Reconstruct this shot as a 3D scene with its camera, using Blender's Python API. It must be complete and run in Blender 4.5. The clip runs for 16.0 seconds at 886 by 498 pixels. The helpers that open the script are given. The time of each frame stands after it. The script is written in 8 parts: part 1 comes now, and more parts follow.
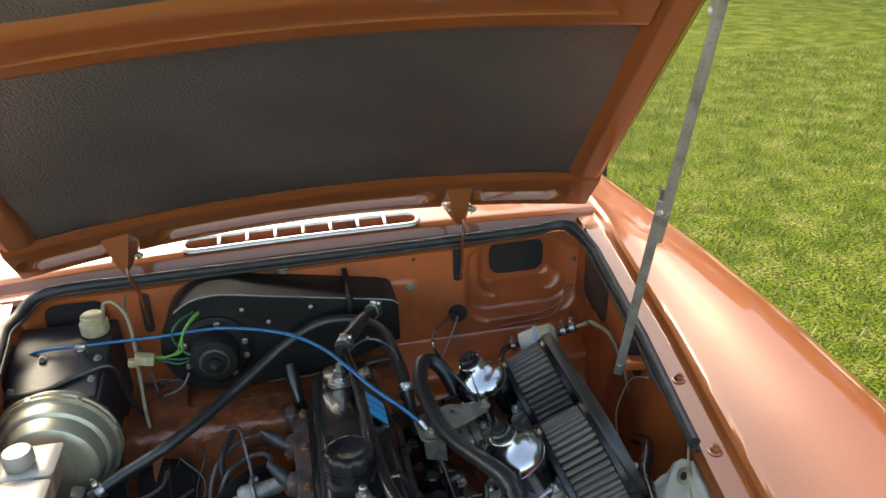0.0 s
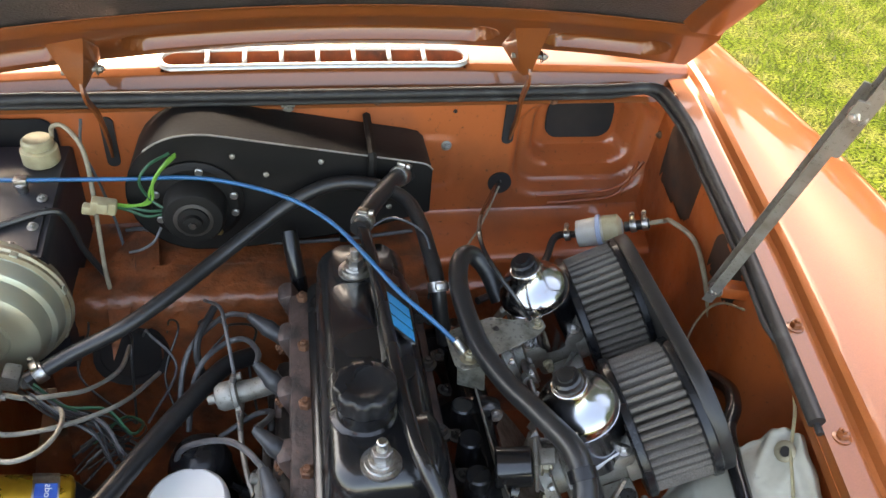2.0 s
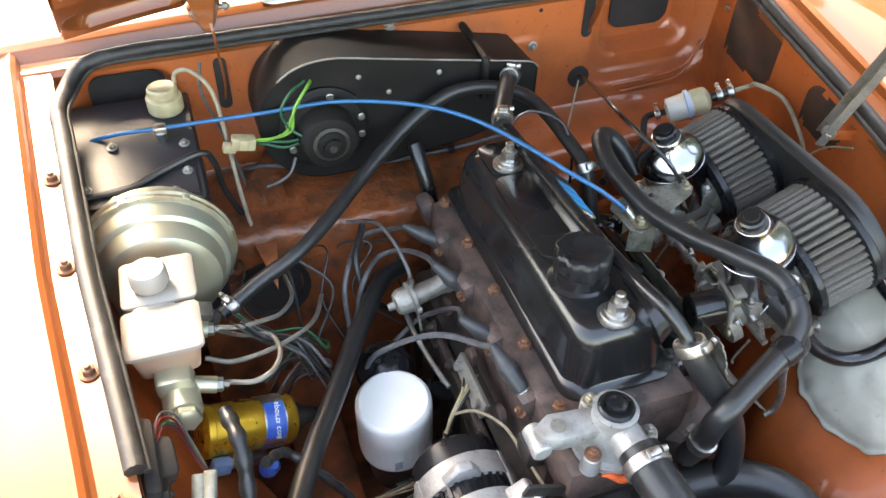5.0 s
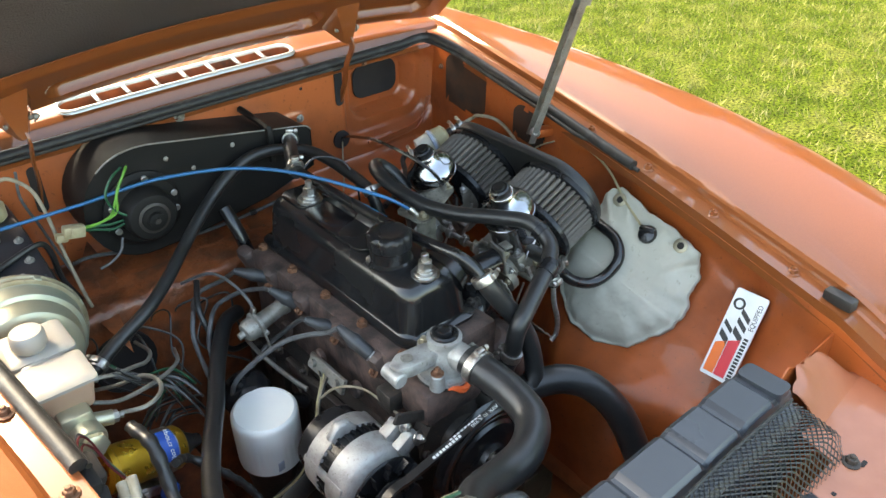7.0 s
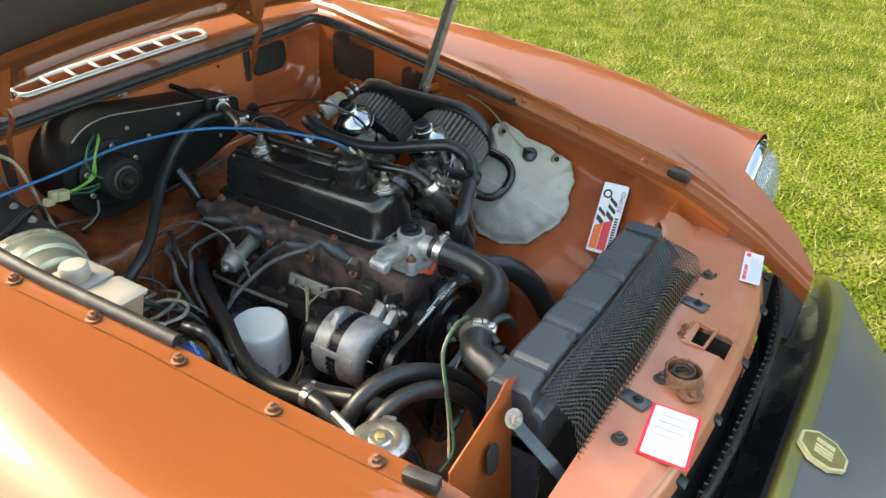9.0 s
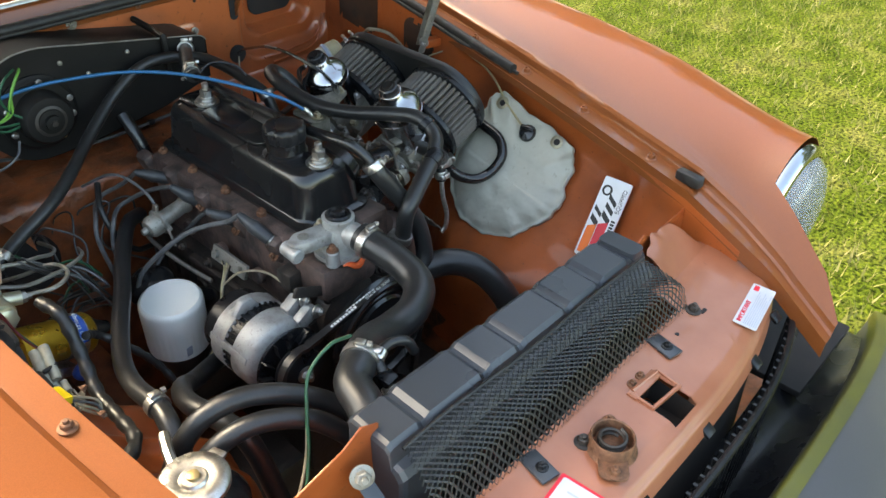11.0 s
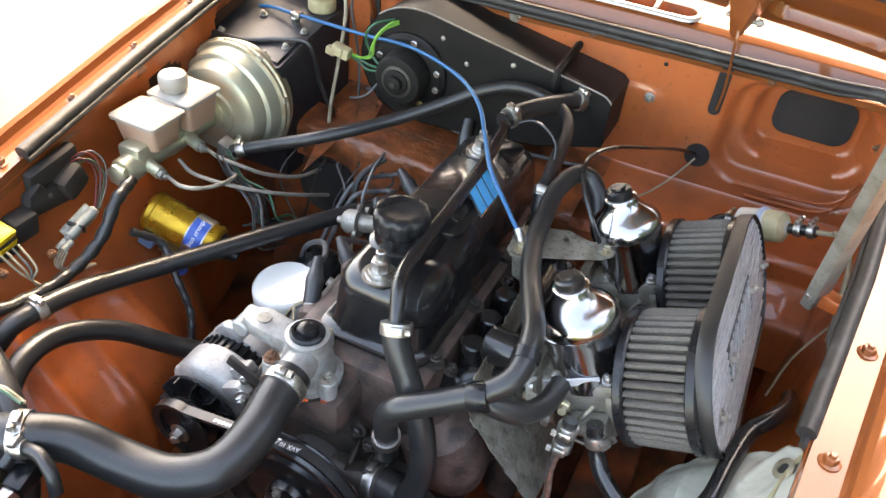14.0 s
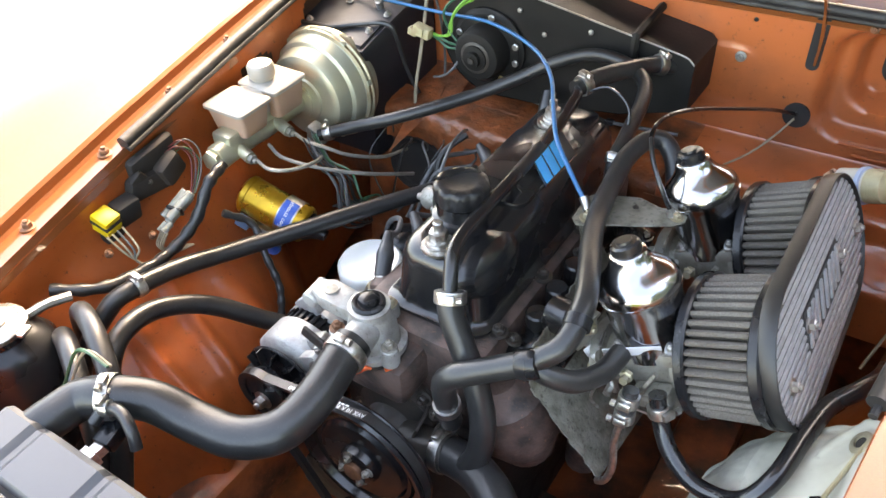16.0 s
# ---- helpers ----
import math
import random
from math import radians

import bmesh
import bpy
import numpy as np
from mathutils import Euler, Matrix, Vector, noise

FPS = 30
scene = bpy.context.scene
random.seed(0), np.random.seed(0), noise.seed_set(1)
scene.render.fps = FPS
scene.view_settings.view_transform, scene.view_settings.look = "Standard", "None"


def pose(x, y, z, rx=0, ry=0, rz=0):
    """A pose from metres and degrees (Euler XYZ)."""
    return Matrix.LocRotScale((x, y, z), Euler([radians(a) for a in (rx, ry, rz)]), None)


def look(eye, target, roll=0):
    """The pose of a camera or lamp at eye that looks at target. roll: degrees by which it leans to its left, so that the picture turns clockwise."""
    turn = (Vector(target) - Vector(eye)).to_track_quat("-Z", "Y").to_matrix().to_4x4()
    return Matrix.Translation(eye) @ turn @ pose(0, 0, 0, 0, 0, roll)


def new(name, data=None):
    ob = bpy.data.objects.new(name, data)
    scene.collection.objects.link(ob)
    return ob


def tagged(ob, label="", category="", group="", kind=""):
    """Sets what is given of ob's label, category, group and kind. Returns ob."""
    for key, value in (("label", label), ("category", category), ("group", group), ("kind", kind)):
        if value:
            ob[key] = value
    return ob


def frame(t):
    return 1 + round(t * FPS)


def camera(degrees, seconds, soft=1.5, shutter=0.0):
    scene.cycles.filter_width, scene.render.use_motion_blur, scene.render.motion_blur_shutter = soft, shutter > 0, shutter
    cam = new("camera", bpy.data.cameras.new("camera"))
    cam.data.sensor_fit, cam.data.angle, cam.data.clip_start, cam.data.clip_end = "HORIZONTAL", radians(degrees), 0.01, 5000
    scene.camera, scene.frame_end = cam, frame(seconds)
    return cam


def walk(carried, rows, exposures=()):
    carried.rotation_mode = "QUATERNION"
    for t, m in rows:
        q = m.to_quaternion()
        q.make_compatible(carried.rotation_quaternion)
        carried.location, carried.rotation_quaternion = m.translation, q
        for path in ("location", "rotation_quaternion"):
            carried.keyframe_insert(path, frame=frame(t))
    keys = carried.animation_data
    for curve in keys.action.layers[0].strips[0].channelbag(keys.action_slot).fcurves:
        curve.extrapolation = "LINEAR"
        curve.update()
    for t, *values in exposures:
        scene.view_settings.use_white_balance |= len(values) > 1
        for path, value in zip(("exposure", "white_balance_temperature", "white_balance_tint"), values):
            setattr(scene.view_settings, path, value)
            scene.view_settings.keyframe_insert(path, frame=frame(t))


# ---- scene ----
cam = camera(59.3, 16.0)
PATH = [
    (0, (-0.031, -0.294, 1.457), (0.32, 1.495, 0.635), -1.9),
    (0.5, (-0.114, -0.259, 1.432), (0.296, 1.485, 0.543), -0.1),
    (1, (-0.094, -0.164, 1.401), (0.326, 1.512, 0.394), 2.2),
    (1.5, (-0.056, -0.074, 1.398), (0.334, 1.534, 0.274), 4.1),
    (2, (-0.053, 0.002, 1.385), (0.293, 1.542, 0.156), 5.7),
    (2.5, (-0.1, 0.043, 1.379), (0.194, 1.523, 0.066), 6.9),
    (3, (-0.149, 0.068, 1.372), (0.088, 1.503, -0.001), 7.4),
    (3.2, (-0.163, 0.074, 1.371), (0.053, 1.497, -0.018), 7.2),
    (5.3, (-0.369, -0.045, 1.358), (0.255, 1.336, 0.053), 1.2),
    (5.5, (-0.384, -0.068, 1.357), (0.321, 1.294, 0.073), 1.5),
    (6, (-0.408, -0.156, 1.357), (0.424, 1.212, 0.159), 2.1),
    (6.5, (-0.436, -0.24, 1.36), (0.511, 1.135, 0.258), 1.8),
    (7, (-0.527, -0.221, 1.366), (0.585, 1.059, 0.304), -0.3),
    (7.5, (-0.666, -0.172, 1.366), (0.586, 0.972, 0.306), -1.1),
    (8, (-0.765, -0.207, 1.363), (0.591, 0.823, 0.315), -0.2),
    (8.5, (-0.866, -0.25, 1.367), (0.563, 0.696, 0.337), 1.0),
    (8.7, (-0.902, -0.254, 1.379), (0.546, 0.664, 0.349), 0.7),
    (10.8, (-0.662, -0.327, 1.345), (0.636, 0.68, 0.206), 2.2),
    (11, (-0.592, -0.332, 1.337), (0.636, 0.744, 0.181), 2.4),
    (11.5, (-0.395, -0.275, 1.34), (0.617, 0.955, 0.13), 3.3),
    (12, (-0.242, -0.285, 1.324), (0.448, 1.118, 0.077), 4.1),
    (12.5, (-0.069, -0.334, 1.348), (0.202, 1.189, 0.08), 4.7),
    (13, (0.064, -0.251, 1.342), (-0.003, 1.285, 0.063), 5.2),
    (13.5, (0.157, -0.153, 1.335), (-0.12, 1.36, 0.057), 6.2),
    (14, (0.284, -0.099, 1.327), (-0.297, 1.34, 0.066), 6.4),
    (14.5, (0.389, -0.071, 1.331), (-0.411, 1.267, 0.078), 5.2),
    (15, (0.416, -0.057, 1.333), (-0.487, 1.218, 0.085), 3.1),
    (15.5, (0.408, -0.066, 1.33), (-0.522, 1.178, 0.07), 0.3),
    (16, (0.364, -0.07, 1.318), (-0.519, 1.174, 0.024), -3.5),
]
walk(cam, [(t, look(eye, target, roll)) for t, eye, target, roll in PATH],
     exposures=((0, 2.6, 8000, 5), (1, 2.85, 8700, 11), (2, 3.38, 8900, 12), (3, 4.0, 9100, 13), (5.5, 3.73, 8750, 9), (7, 3.25, 8450, 3), (8.5, 2.84, 8350, 1), (11, 2.84, 8350, 3), (11.5, 3.0, 8500, 8), (12.5, 3.49, 8950, 14), (13, 3.55, 9000, 14), (14.5, 3.98, 9000, 12), (16, 4.02, 9000, 12)))

# ---- world, sun ----
SUN_AZ, SUN_EL = -15.0, 46.0
world = bpy.data.worlds.new("world")
scene.world = world
world.use_nodes = True
wn = world.node_tree.nodes
sky = wn.new("ShaderNodeTexSky")
sky.sky_type, sky.sun_disc = "NISHITA", False
sky.dust_density = 3.0
sky.sun_elevation, sky.sun_rotation = radians(SUN_EL), radians(SUN_AZ)
wn["Background"].inputs["Strength"].default_value = 0.15
world.node_tree.links.new(sky.outputs[0], wn["Background"].inputs["Color"])
sun = new("sun", bpy.data.lights.new("sun", "SUN"))
sun.data.energy, sun.data.angle, sun.data.color = 0.66, radians(25), (1.0, 0.95, 0.87)
to_sun = Vector((math.sin(radians(SUN_AZ)) * math.cos(radians(SUN_EL)), math.cos(radians(SUN_AZ)) * math.cos(radians(SUN_EL)), math.sin(radians(SUN_EL))))
sun.matrix_world = look(to_sun * 20, (0, 0, 0))


# ---- materials ----
def mat(name, color, rough=0.5, metal=0.0, color2=None, scale=20.0, detail=4.0, lo=0.4, hi=0.65, bump=0.0, bscale=120.0,
        coat=0.0, rough2=None, spec=0.5, trans=0.0, sub=0.0, island=0.0, stretch=None, bdist=0.002, coat_ior=1.5, speck=None, sscale=350.0, slo=0.58, shi=0.72):
    """Principled surface: two colours mixed by noise, fine relief, optional clear coat."""
    m = bpy.data.materials.new(name)
    m.use_nodes = True
    nt = m.node_tree
    b = nt.nodes["Principled BSDF"]
    b.inputs["Roughness"].default_value = rough
    b.inputs["Metallic"].default_value = metal
    b.inputs["Coat Weight"].default_value = coat
    b.inputs["Coat Roughness"].default_value = 0.04
    b.inputs["Coat IOR"].default_value = coat_ior
    b.inputs["Specular IOR Level"].default_value = spec
    b.inputs["Transmission Weight"].default_value = trans
    b.inputs["Subsurface Weight"].default_value = sub
    b.inputs["Subsurface Radius"].default_value = (0.01, 0.008, 0.006)
    tc = nt.nodes.new("ShaderNodeNewGeometry")
    src = tc.outputs["Position"]
    if stretch:
        mp = nt.nodes.new("ShaderNodeMapping")
        mp.inputs["Scale"].default_value = stretch
        nt.links.new(src, mp.inputs["Vector"])
        src = mp.outputs[0]
    n = nt.nodes.new("ShaderNodeTexNoise")
    n.inputs["Scale"].default_value, n.inputs["Detail"].default_value = scale, detail
    nt.links.new(src, n.inputs["Vector"])
    r = nt.nodes.new("ShaderNodeValToRGB")
    r.color_ramp.elements[0].position, r.color_ramp.elements[1].position = lo, hi
    c2 = color2 or tuple(min(1.0, c * 0.8) for c in color)
    r.color_ramp.elements[0].color, r.color_ramp.elements[1].color = (*color, 1), (*c2, 1)
    nt.links.new(n.outputs["Fac"], r.inputs["Fac"])
    out = r.outputs[0]
    if speck:
        ns = nt.nodes.new("ShaderNodeTexNoise")
        ns.inputs["Scale"].default_value, ns.inputs["Detail"].default_value, ns.inputs["Roughness"].default_value = sscale, 6, 0.75
        nt.links.new(src, ns.inputs["Vector"])
        ms = nt.nodes.new("ShaderNodeMapRange")
        ms.inputs[1].default_value, ms.inputs[2].default_value = slo, shi
        nt.links.new(ns.outputs["Fac"], ms.inputs[0])
        mx = nt.nodes.new("ShaderNodeMix")
        mx.data_type = "RGBA"
        nt.links.new(ms.outputs[0], mx.inputs[0])
        nt.links.new(out, mx.inputs[6])
        mx.inputs[7].default_value = (*speck, 1)
        out = mx.outputs[2]
    if island:
        oi = nt.nodes.new("ShaderNodeObjectInfo")
        hs = nt.nodes.new("ShaderNodeHueSaturation")
        mr = nt.nodes.new("ShaderNodeMapRange")
        mr.inputs[3].default_value, mr.inputs[4].default_value = 1 - island, 1 + island
        nt.links.new(oi.outputs["Random"], mr.inputs[0])
        nt.links.new(mr.outputs[0], hs.inputs["Value"])
        nt.links.new(out, hs.inputs["Color"])
        out = hs.outputs[0]
    nt.links.new(out, b.inputs["Base Color"])
    if rough2 is not None:
        mr = nt.nodes.new("ShaderNodeMapRange")
        mr.inputs[1].default_value, mr.inputs[2].default_value = lo, hi
        mr.inputs[3].default_value, mr.inputs[4].default_value = rough, rough2
        nt.links.new(n.outputs["Fac"], mr.inputs[0])
        nt.links.new(mr.outputs[0], b.inputs["Roughness"])
    if bump:
        n2 = nt.nodes.new("ShaderNodeTexNoise")
        n2.inputs["Scale"].default_value, n2.inputs["Detail"].default_value = bscale, 3
        nt.links.new(src, n2.inputs["Vector"])
        bp = nt.nodes.new("ShaderNodeBump")
        bp.inputs["Strength"].default_value, bp.inputs["Distance"].default_value = bump, bdist
        nt.links.new(n2.outputs["Fac"], bp.inputs["Height"])
        nt.links.new(bp.outputs[0], b.inputs["Normal"])
    return m


PAINT = mat("copper_paint", (0.232, 0.067, 0.0190), 0.45, 0.12, (0.190, 0.054, 0.0155), 900, 2, 0.3, 0.7, coat=0.88, coat_ior=1.5, spec=0.18)
FADED = mat("faded_copper_paint", (0.38, 0.138, 0.072), 0.42, 0.1, (0.29, 0.092, 0.043), 10, 8, 0.4, 0.7, bump=0.15, bscale=60, coat=0.6, speck=(0.12, 0.05, 0.03), sscale=90, slo=0.66, shi=0.74)
BAYPAINT = mat("bay_paint", (0.40, 0.092, 0.024), 0.38, 0.1, (0.20, 0.054, 0.021), 9, 7, 0.46, 0.76, bump=0.5, bscale=11, coat=0.32, rough2=0.58, bdist=0.014, spec=0.3, speck=(0.06, 0.03, 0.018), sscale=120, slo=0.60, shi=0.72)
FIREWALL = mat("firewall_paint", (0.45, 0.112, 0.034), 0.36, 0.1, (0.075, 0.034, 0.020), 4.5, 9, 0.52, 0.78, bump=0.4, bscale=14, coat=0.8, rough2=0.6, bdist=0.006, speck=(0.06, 0.03, 0.018), sscale=110, slo=0.60, shi=0.72)
GRIMY = mat("grimy_paint", (0.38, 0.105, 0.036), 0.3, 0.05, (0.045, 0.026, 0.017), 16, 9, 0.40, 0.66, bump=0.5, bscale=70, coat=0.3, rough2=0.6, speck=(0.45, 0.16, 0.07), sscale=130, slo=0.60, shi=0.70)
BLACK = mat("satin_black", (0.009, 0.0095, 0.011), 0.24, 0, (0.016, 0.016, 0.017), 14, 6, 0.45, 0.75, bump=0.08, bscale=260, rough2=0.40, spec=0.35, speck=(0.035, 0.032, 0.030), sscale=260, slo=0.64, shi=0.80)
GLOSS = mat("gloss_black", (0.009, 0.009, 0.010), 0.22, 0, (0.013, 0.013, 0.013), 10, 6, 0.45, 0.75, bump=0.12, bscale=46, coat=0.25, rough2=0.36, speck=(0.035, 0.032, 0.03), sscale=300, slo=0.66, shi=0.82)
RADBLACK = mat("radiator_black", (0.028, 0.033, 0.041), 0.26, 0, (0.036, 0.041, 0.049), 9, 5, 0.4, 0.7, bump=0.12, bscale=55, rough2=0.40, spec=0.7, speck=(0.045, 0.045, 0.048), sscale=300, slo=0.66, shi=0.82)
RUBBER = mat("black_rubber", (0.015, 0.0152, 0.0158), 0.33, 0, (0.022, 0.0215, 0.0215), 40, 5, 0.45, 0.75, bump=0.12, bscale=300, rough2=0.42, speck=(0.065, 0.060, 0.055), sscale=320, slo=0.60, shi=0.8)
BOXBLACK = mat("worn_satin_black", (0.016, 0.017, 0.021), 0.40, 0, (0.024, 0.024, 0.027), 12, 6, 0.45, 0.75, bump=0.10, bscale=160, rough2=0.55, spec=0.45, speck=(0.06, 0.055, 0.05), sscale=240, slo=0.64, shi=0.78)
SEAL = mat("seal_rubber", (0.013, 0.012, 0.012), 0.55, 0, (0.04, 0.04, 0.04), 40, 4, 0.5, 0.7, bump=0.2, bscale=200)
BUMPER = mat("bumper_rubber", (0.060, 0.063, 0.070), 0.42, 0, (0.075, 0.076, 0.078), 6, 5, 0.4, 0.7, bump=0.08, bscale=300, speck=(0.03, 0.03, 0.03), sscale=260, slo=0.62, shi=0.76)
OLIVE = mat("olive_tint", (0.090, 0.092, 0.016), 0.42, 0, (0.070, 0.075, 0.022), 12, 5, 0.4, 0.7, bump=0.08, bscale=300)
HEATER = mat("matt_black", (0.010, 0.0095, 0.009), 0.5, 0, (0.017, 0.015, 0.014), 11, 7, 0.45, 0.75, bump=0.12, bscale=180, rough2=0.62, spec=0.18, speck=(0.05, 0.045, 0.04), sscale=240, slo=0.66, shi=0.8)
OILYPAINT = mat("oily_paint", (0.32, 0.086, 0.029), 0.32, 0.05, (0.105, 0.036, 0.017), 24, 10, 0.36, 0.66, bump=0.9, bscale=42, bdist=0.007, coat=0.35, rough2=0.5, speck=(0.05, 0.028, 0.018), sscale=90, slo=0.62, shi=0.74)
# Dark colour that carries the shade inside the wing openings.
HOLESHADE = mat("shaded_paint", (0.060, 0.022, 0.010), 0.7, 0, (0.016, 0.012, 0.010), 16, 6, 0.4, 0.65, bump=0.3, bscale=60)
PAD = mat("sound_pad", (0.050, 0.046, 0.047), 0.30, 0, (0.075, 0.066, 0.064), 7, 7, 0.35, 0.7, bump=0.7, bscale=330, bdist=0.0025, rough2=0.44, spec=0.8, speck=(0.12, 0.11, 0.11), sscale=420, slo=0.58, shi=0.74)
DASH = mat("polished_alloy", (0.37, 0.37, 0.385), 0.16, 1, (0.31, 0.31, 0.32), 50, 4, 0.5, 0.8, rough2=0.24)
CHROME = mat("chrome", (0.50, 0.51, 0.53), 0.03, 1, (0.44, 0.44, 0.46), 60, 3, 0.55, 0.8, rough2=0.08)
STEEL = mat("zinc_steel", (0.55, 0.54, 0.52), 0.32, 1, (0.34, 0.31, 0.27), 120, 4, 0.45, 0.7, bump=0.1, bscale=300, rough2=0.5, speck=(0.14, 0.10, 0.07), sscale=400, slo=0.58, shi=0.70)
GREYSTEEL = mat("grey_steel", (0.30, 0.29, 0.26), 0.5, 0.6, (0.20, 0.18, 0.15), 40, 6, 0.45, 0.7, bump=0.15, bscale=200, speck=(0.10, 0.07, 0.05), sscale=260, slo=0.56, shi=0.70)
CAST = mat("cast_aluminium", (0.40, 0.40, 0.385), 0.5, 0.5, (0.24, 0.225, 0.21), 50, 6, 0.45, 0.75, bump=0.3, bscale=350, speck=(0.12, 0.105, 0.09), sscale=220, slo=0.57, shi=0.72)
SHIELD = mat("dull_aluminium", (0.29, 0.28, 0.235), 0.5, 0.5, (0.14, 0.128, 0.10), 55, 8, 0.42, 0.68, bump=0.7, bscale=150, speck=(0.06, 0.055, 0.045), sscale=170, slo=0.54, shi=0.68)
IRON = mat("rusty_iron", (0.115, 0.074, 0.062), 0.55, 0.1, (0.034, 0.027, 0.025), 38, 7, 0.4, 0.65, bump=0.6, bscale=150, speck=(0.24, 0.12, 0.07), sscale=180, slo=0.60, shi=0.72)
DARKIRON = mat("oily_iron", (0.030, 0.026, 0.023), 0.45, 0.1, (0.065, 0.046, 0.036), 30, 7, 0.5, 0.75, bump=0.5, bscale=120, rough2=0.7, speck=(0.12, 0.075, 0.05), sscale=200, slo=0.58, shi=0.72)
RUSTBOLT = mat("rusty_bolt", (0.22, 0.10, 0.055), 0.6, 0.4, (0.10, 0.05, 0.03), 150, 5, 0.4, 0.7, bump=0.4, bscale=400)
CADMIUM = mat("gold_passivate", (0.50, 0.485, 0.36), 0.36, 0.7, (0.42, 0.45, 0.37), 14, 3, 0.42, 0.62, rough2=0.48)
TARNISH = mat("dull_passivate", (0.40, 0.36, 0.26), 0.42, 0.6, (0.27, 0.22, 0.14), 40, 5, 0.4, 0.7, bump=0.2, bscale=200, speck=(0.12, 0.09, 0.06), sscale=160, slo=0.6, shi=0.72)
BADGE = mat("badge_enamel", (0.13, 0.12, 0.035), 0.35, 0, (0.10, 0.09, 0.03), 60, 3, 0.4, 0.7)
CREAM = mat("badge_cream", (0.50, 0.46, 0.26), 0.35, 0.3, (0.42, 0.38, 0.2), 60, 3, 0.4, 0.7)
CLOUDY = mat("cloudy_plastic", (0.30, 0.30, 0.26), 0.4, 0, (0.17, 0.155, 0.12), 60, 5, 0.4, 0.7, sub=0.2)
BRASS = mat("yellow_passivate", (0.52, 0.40, 0.19), 0.38, 0.8, (0.36, 0.25, 0.11), 40, 5, 0.4, 0.7, bump=0.2, bscale=200)
GOLD = mat("gold_coil", (0.62, 0.36, 0.035), 0.27, 0.75, (0.54, 0.30, 0.03), 60, 4, 0.4, 0.7, rough2=0.4)
WHITE = mat("white_enamel", (0.78, 0.80, 0.76), 0.28, 0, (0.74, 0.75, 0.76), 12, 5, 0.5, 0.8, coat=0.3)
CARD = mat("white_card", (0.50, 0.51, 0.55), 0.55, 0, (0.43, 0.44, 0.47), 25, 4, 0.5, 0.8)
NYLON = mat("milky_nylon", (0.35, 0.325, 0.29), 0.38, 0, (0.38, 0.34, 0.29), 9, 4, 0.4, 0.7, sub=0.35)
FLUID = mat("nylon_with_fluid", (0.44, 0.285, 0.205), 0.38, 0, (0.39, 0.245, 0.175), 9, 4, 0.4, 0.7, sub=0.3)
CLEAR = mat("clear_plastic", (0.50, 0.48, 0.42), 0.25, 0, (0.62, 0.60, 0.52), 20, 3, 0.4, 0.7, sub=0.3)
AGED = mat("aged_nylon", (0.42, 0.365, 0.22), 0.45, 0, (0.31, 0.25, 0.145), 60, 4, 0.4, 0.7, sub=0.2)
CLOTH = mat("grey_vinyl", (0.43, 0.415, 0.345), 0.40, 0, (0.32, 0.295, 0.235), 10, 7, 0.5, 0.8, bump=0.7, bscale=17, bdist=0.012, speck=(0.24, 0.22, 0.18), sscale=60, slo=0.60, shi=0.74)
PLEAT = mat("grey_gauze", (0.155, 0.138, 0.120), 0.6, 0, (0.095, 0.083, 0.072), 800, 2, 0.38, 0.62, bump=0.6, bscale=1800, spec=0.3)
PLATE = mat("brushed_rib", (0.44, 0.44, 0.44), 0.45, 0.35, (0.33, 0.33, 0.325), 90, 4, 0.4, 0.7)
STICKER = mat("white_sticker", (0.74, 0.75, 0.76), 0.35, 0, (0.66, 0.67, 0.68), 25, 4, 0.5, 0.8)
BLUE = mat("blue_plastic", (0.02, 0.09, 0.42), 0.32, 0, (0.03, 0.13, 0.50), 80, 3, 0.4, 0.7)
CABLE = mat("blue_cable", (0.007, 0.098, 0.235), 0.30, 0, (0.010, 0.115, 0.27), 60, 3, 0.4, 0.7)
CYAN = mat("cyan_print", (0.0, 0.30, 0.60), 0.35, 0, (0.0, 0.27, 0.55), 40, 3, 0.4, 0.7)
ORANGE = mat("orange_print", (0.85, 0.16, 0.01), 0.4, 0, (0.8, 0.15, 0.01), 40, 3, 0.4, 0.7)
RED = mat("red_print", (0.70, 0.012, 0.03), 0.4, 0, (0.64, 0.01, 0.03), 40, 3, 0.4, 0.7)
YELLOW = mat("yellow_plastic", (0.62, 0.45, 0.015), 0.4, 0, (0.64, 0.44, 0.02), 60, 3, 0.4, 0.7)
GREEN = mat("green_wire", (0.014, 0.085, 0.04), 0.4, 0, (0.012, 0.05, 0.025), 90, 3, 0.4, 0.7)
MAROON = mat("maroon_wire", (0.12, 0.010, 0.014), 0.4, 0, (0.08, 0.008, 0.010), 90, 3, 0.4, 0.7)
LIME = mat("lime_wire", (0.13, 0.33, 0.05), 0.4, 0, (0.10, 0.26, 0.04), 90, 3, 0.4, 0.7)
BEIGE = mat("cream_wire", (0.42, 0.36, 0.20), 0.5, 0, (0.30, 0.24, 0.12), 90, 3, 0.4, 0.7)
TAN = mat("tan_wire", (0.30, 0.25, 0.17), 0.5, 0, (0.20, 0.16, 0.11), 90, 3, 0.4, 0.7)
BOOT = mat("boot_rubber", (0.034, 0.034, 0.036), 0.38, 0, (0.055, 0.053, 0.052), 60, 5, 0.45, 0.7, bump=0.1, bscale=200)
GREYWIRE = mat("grey_lead", (0.095, 0.095, 0.098), 0.45, 0, (0.060, 0.060, 0.060), 90, 3, 0.4, 0.7)
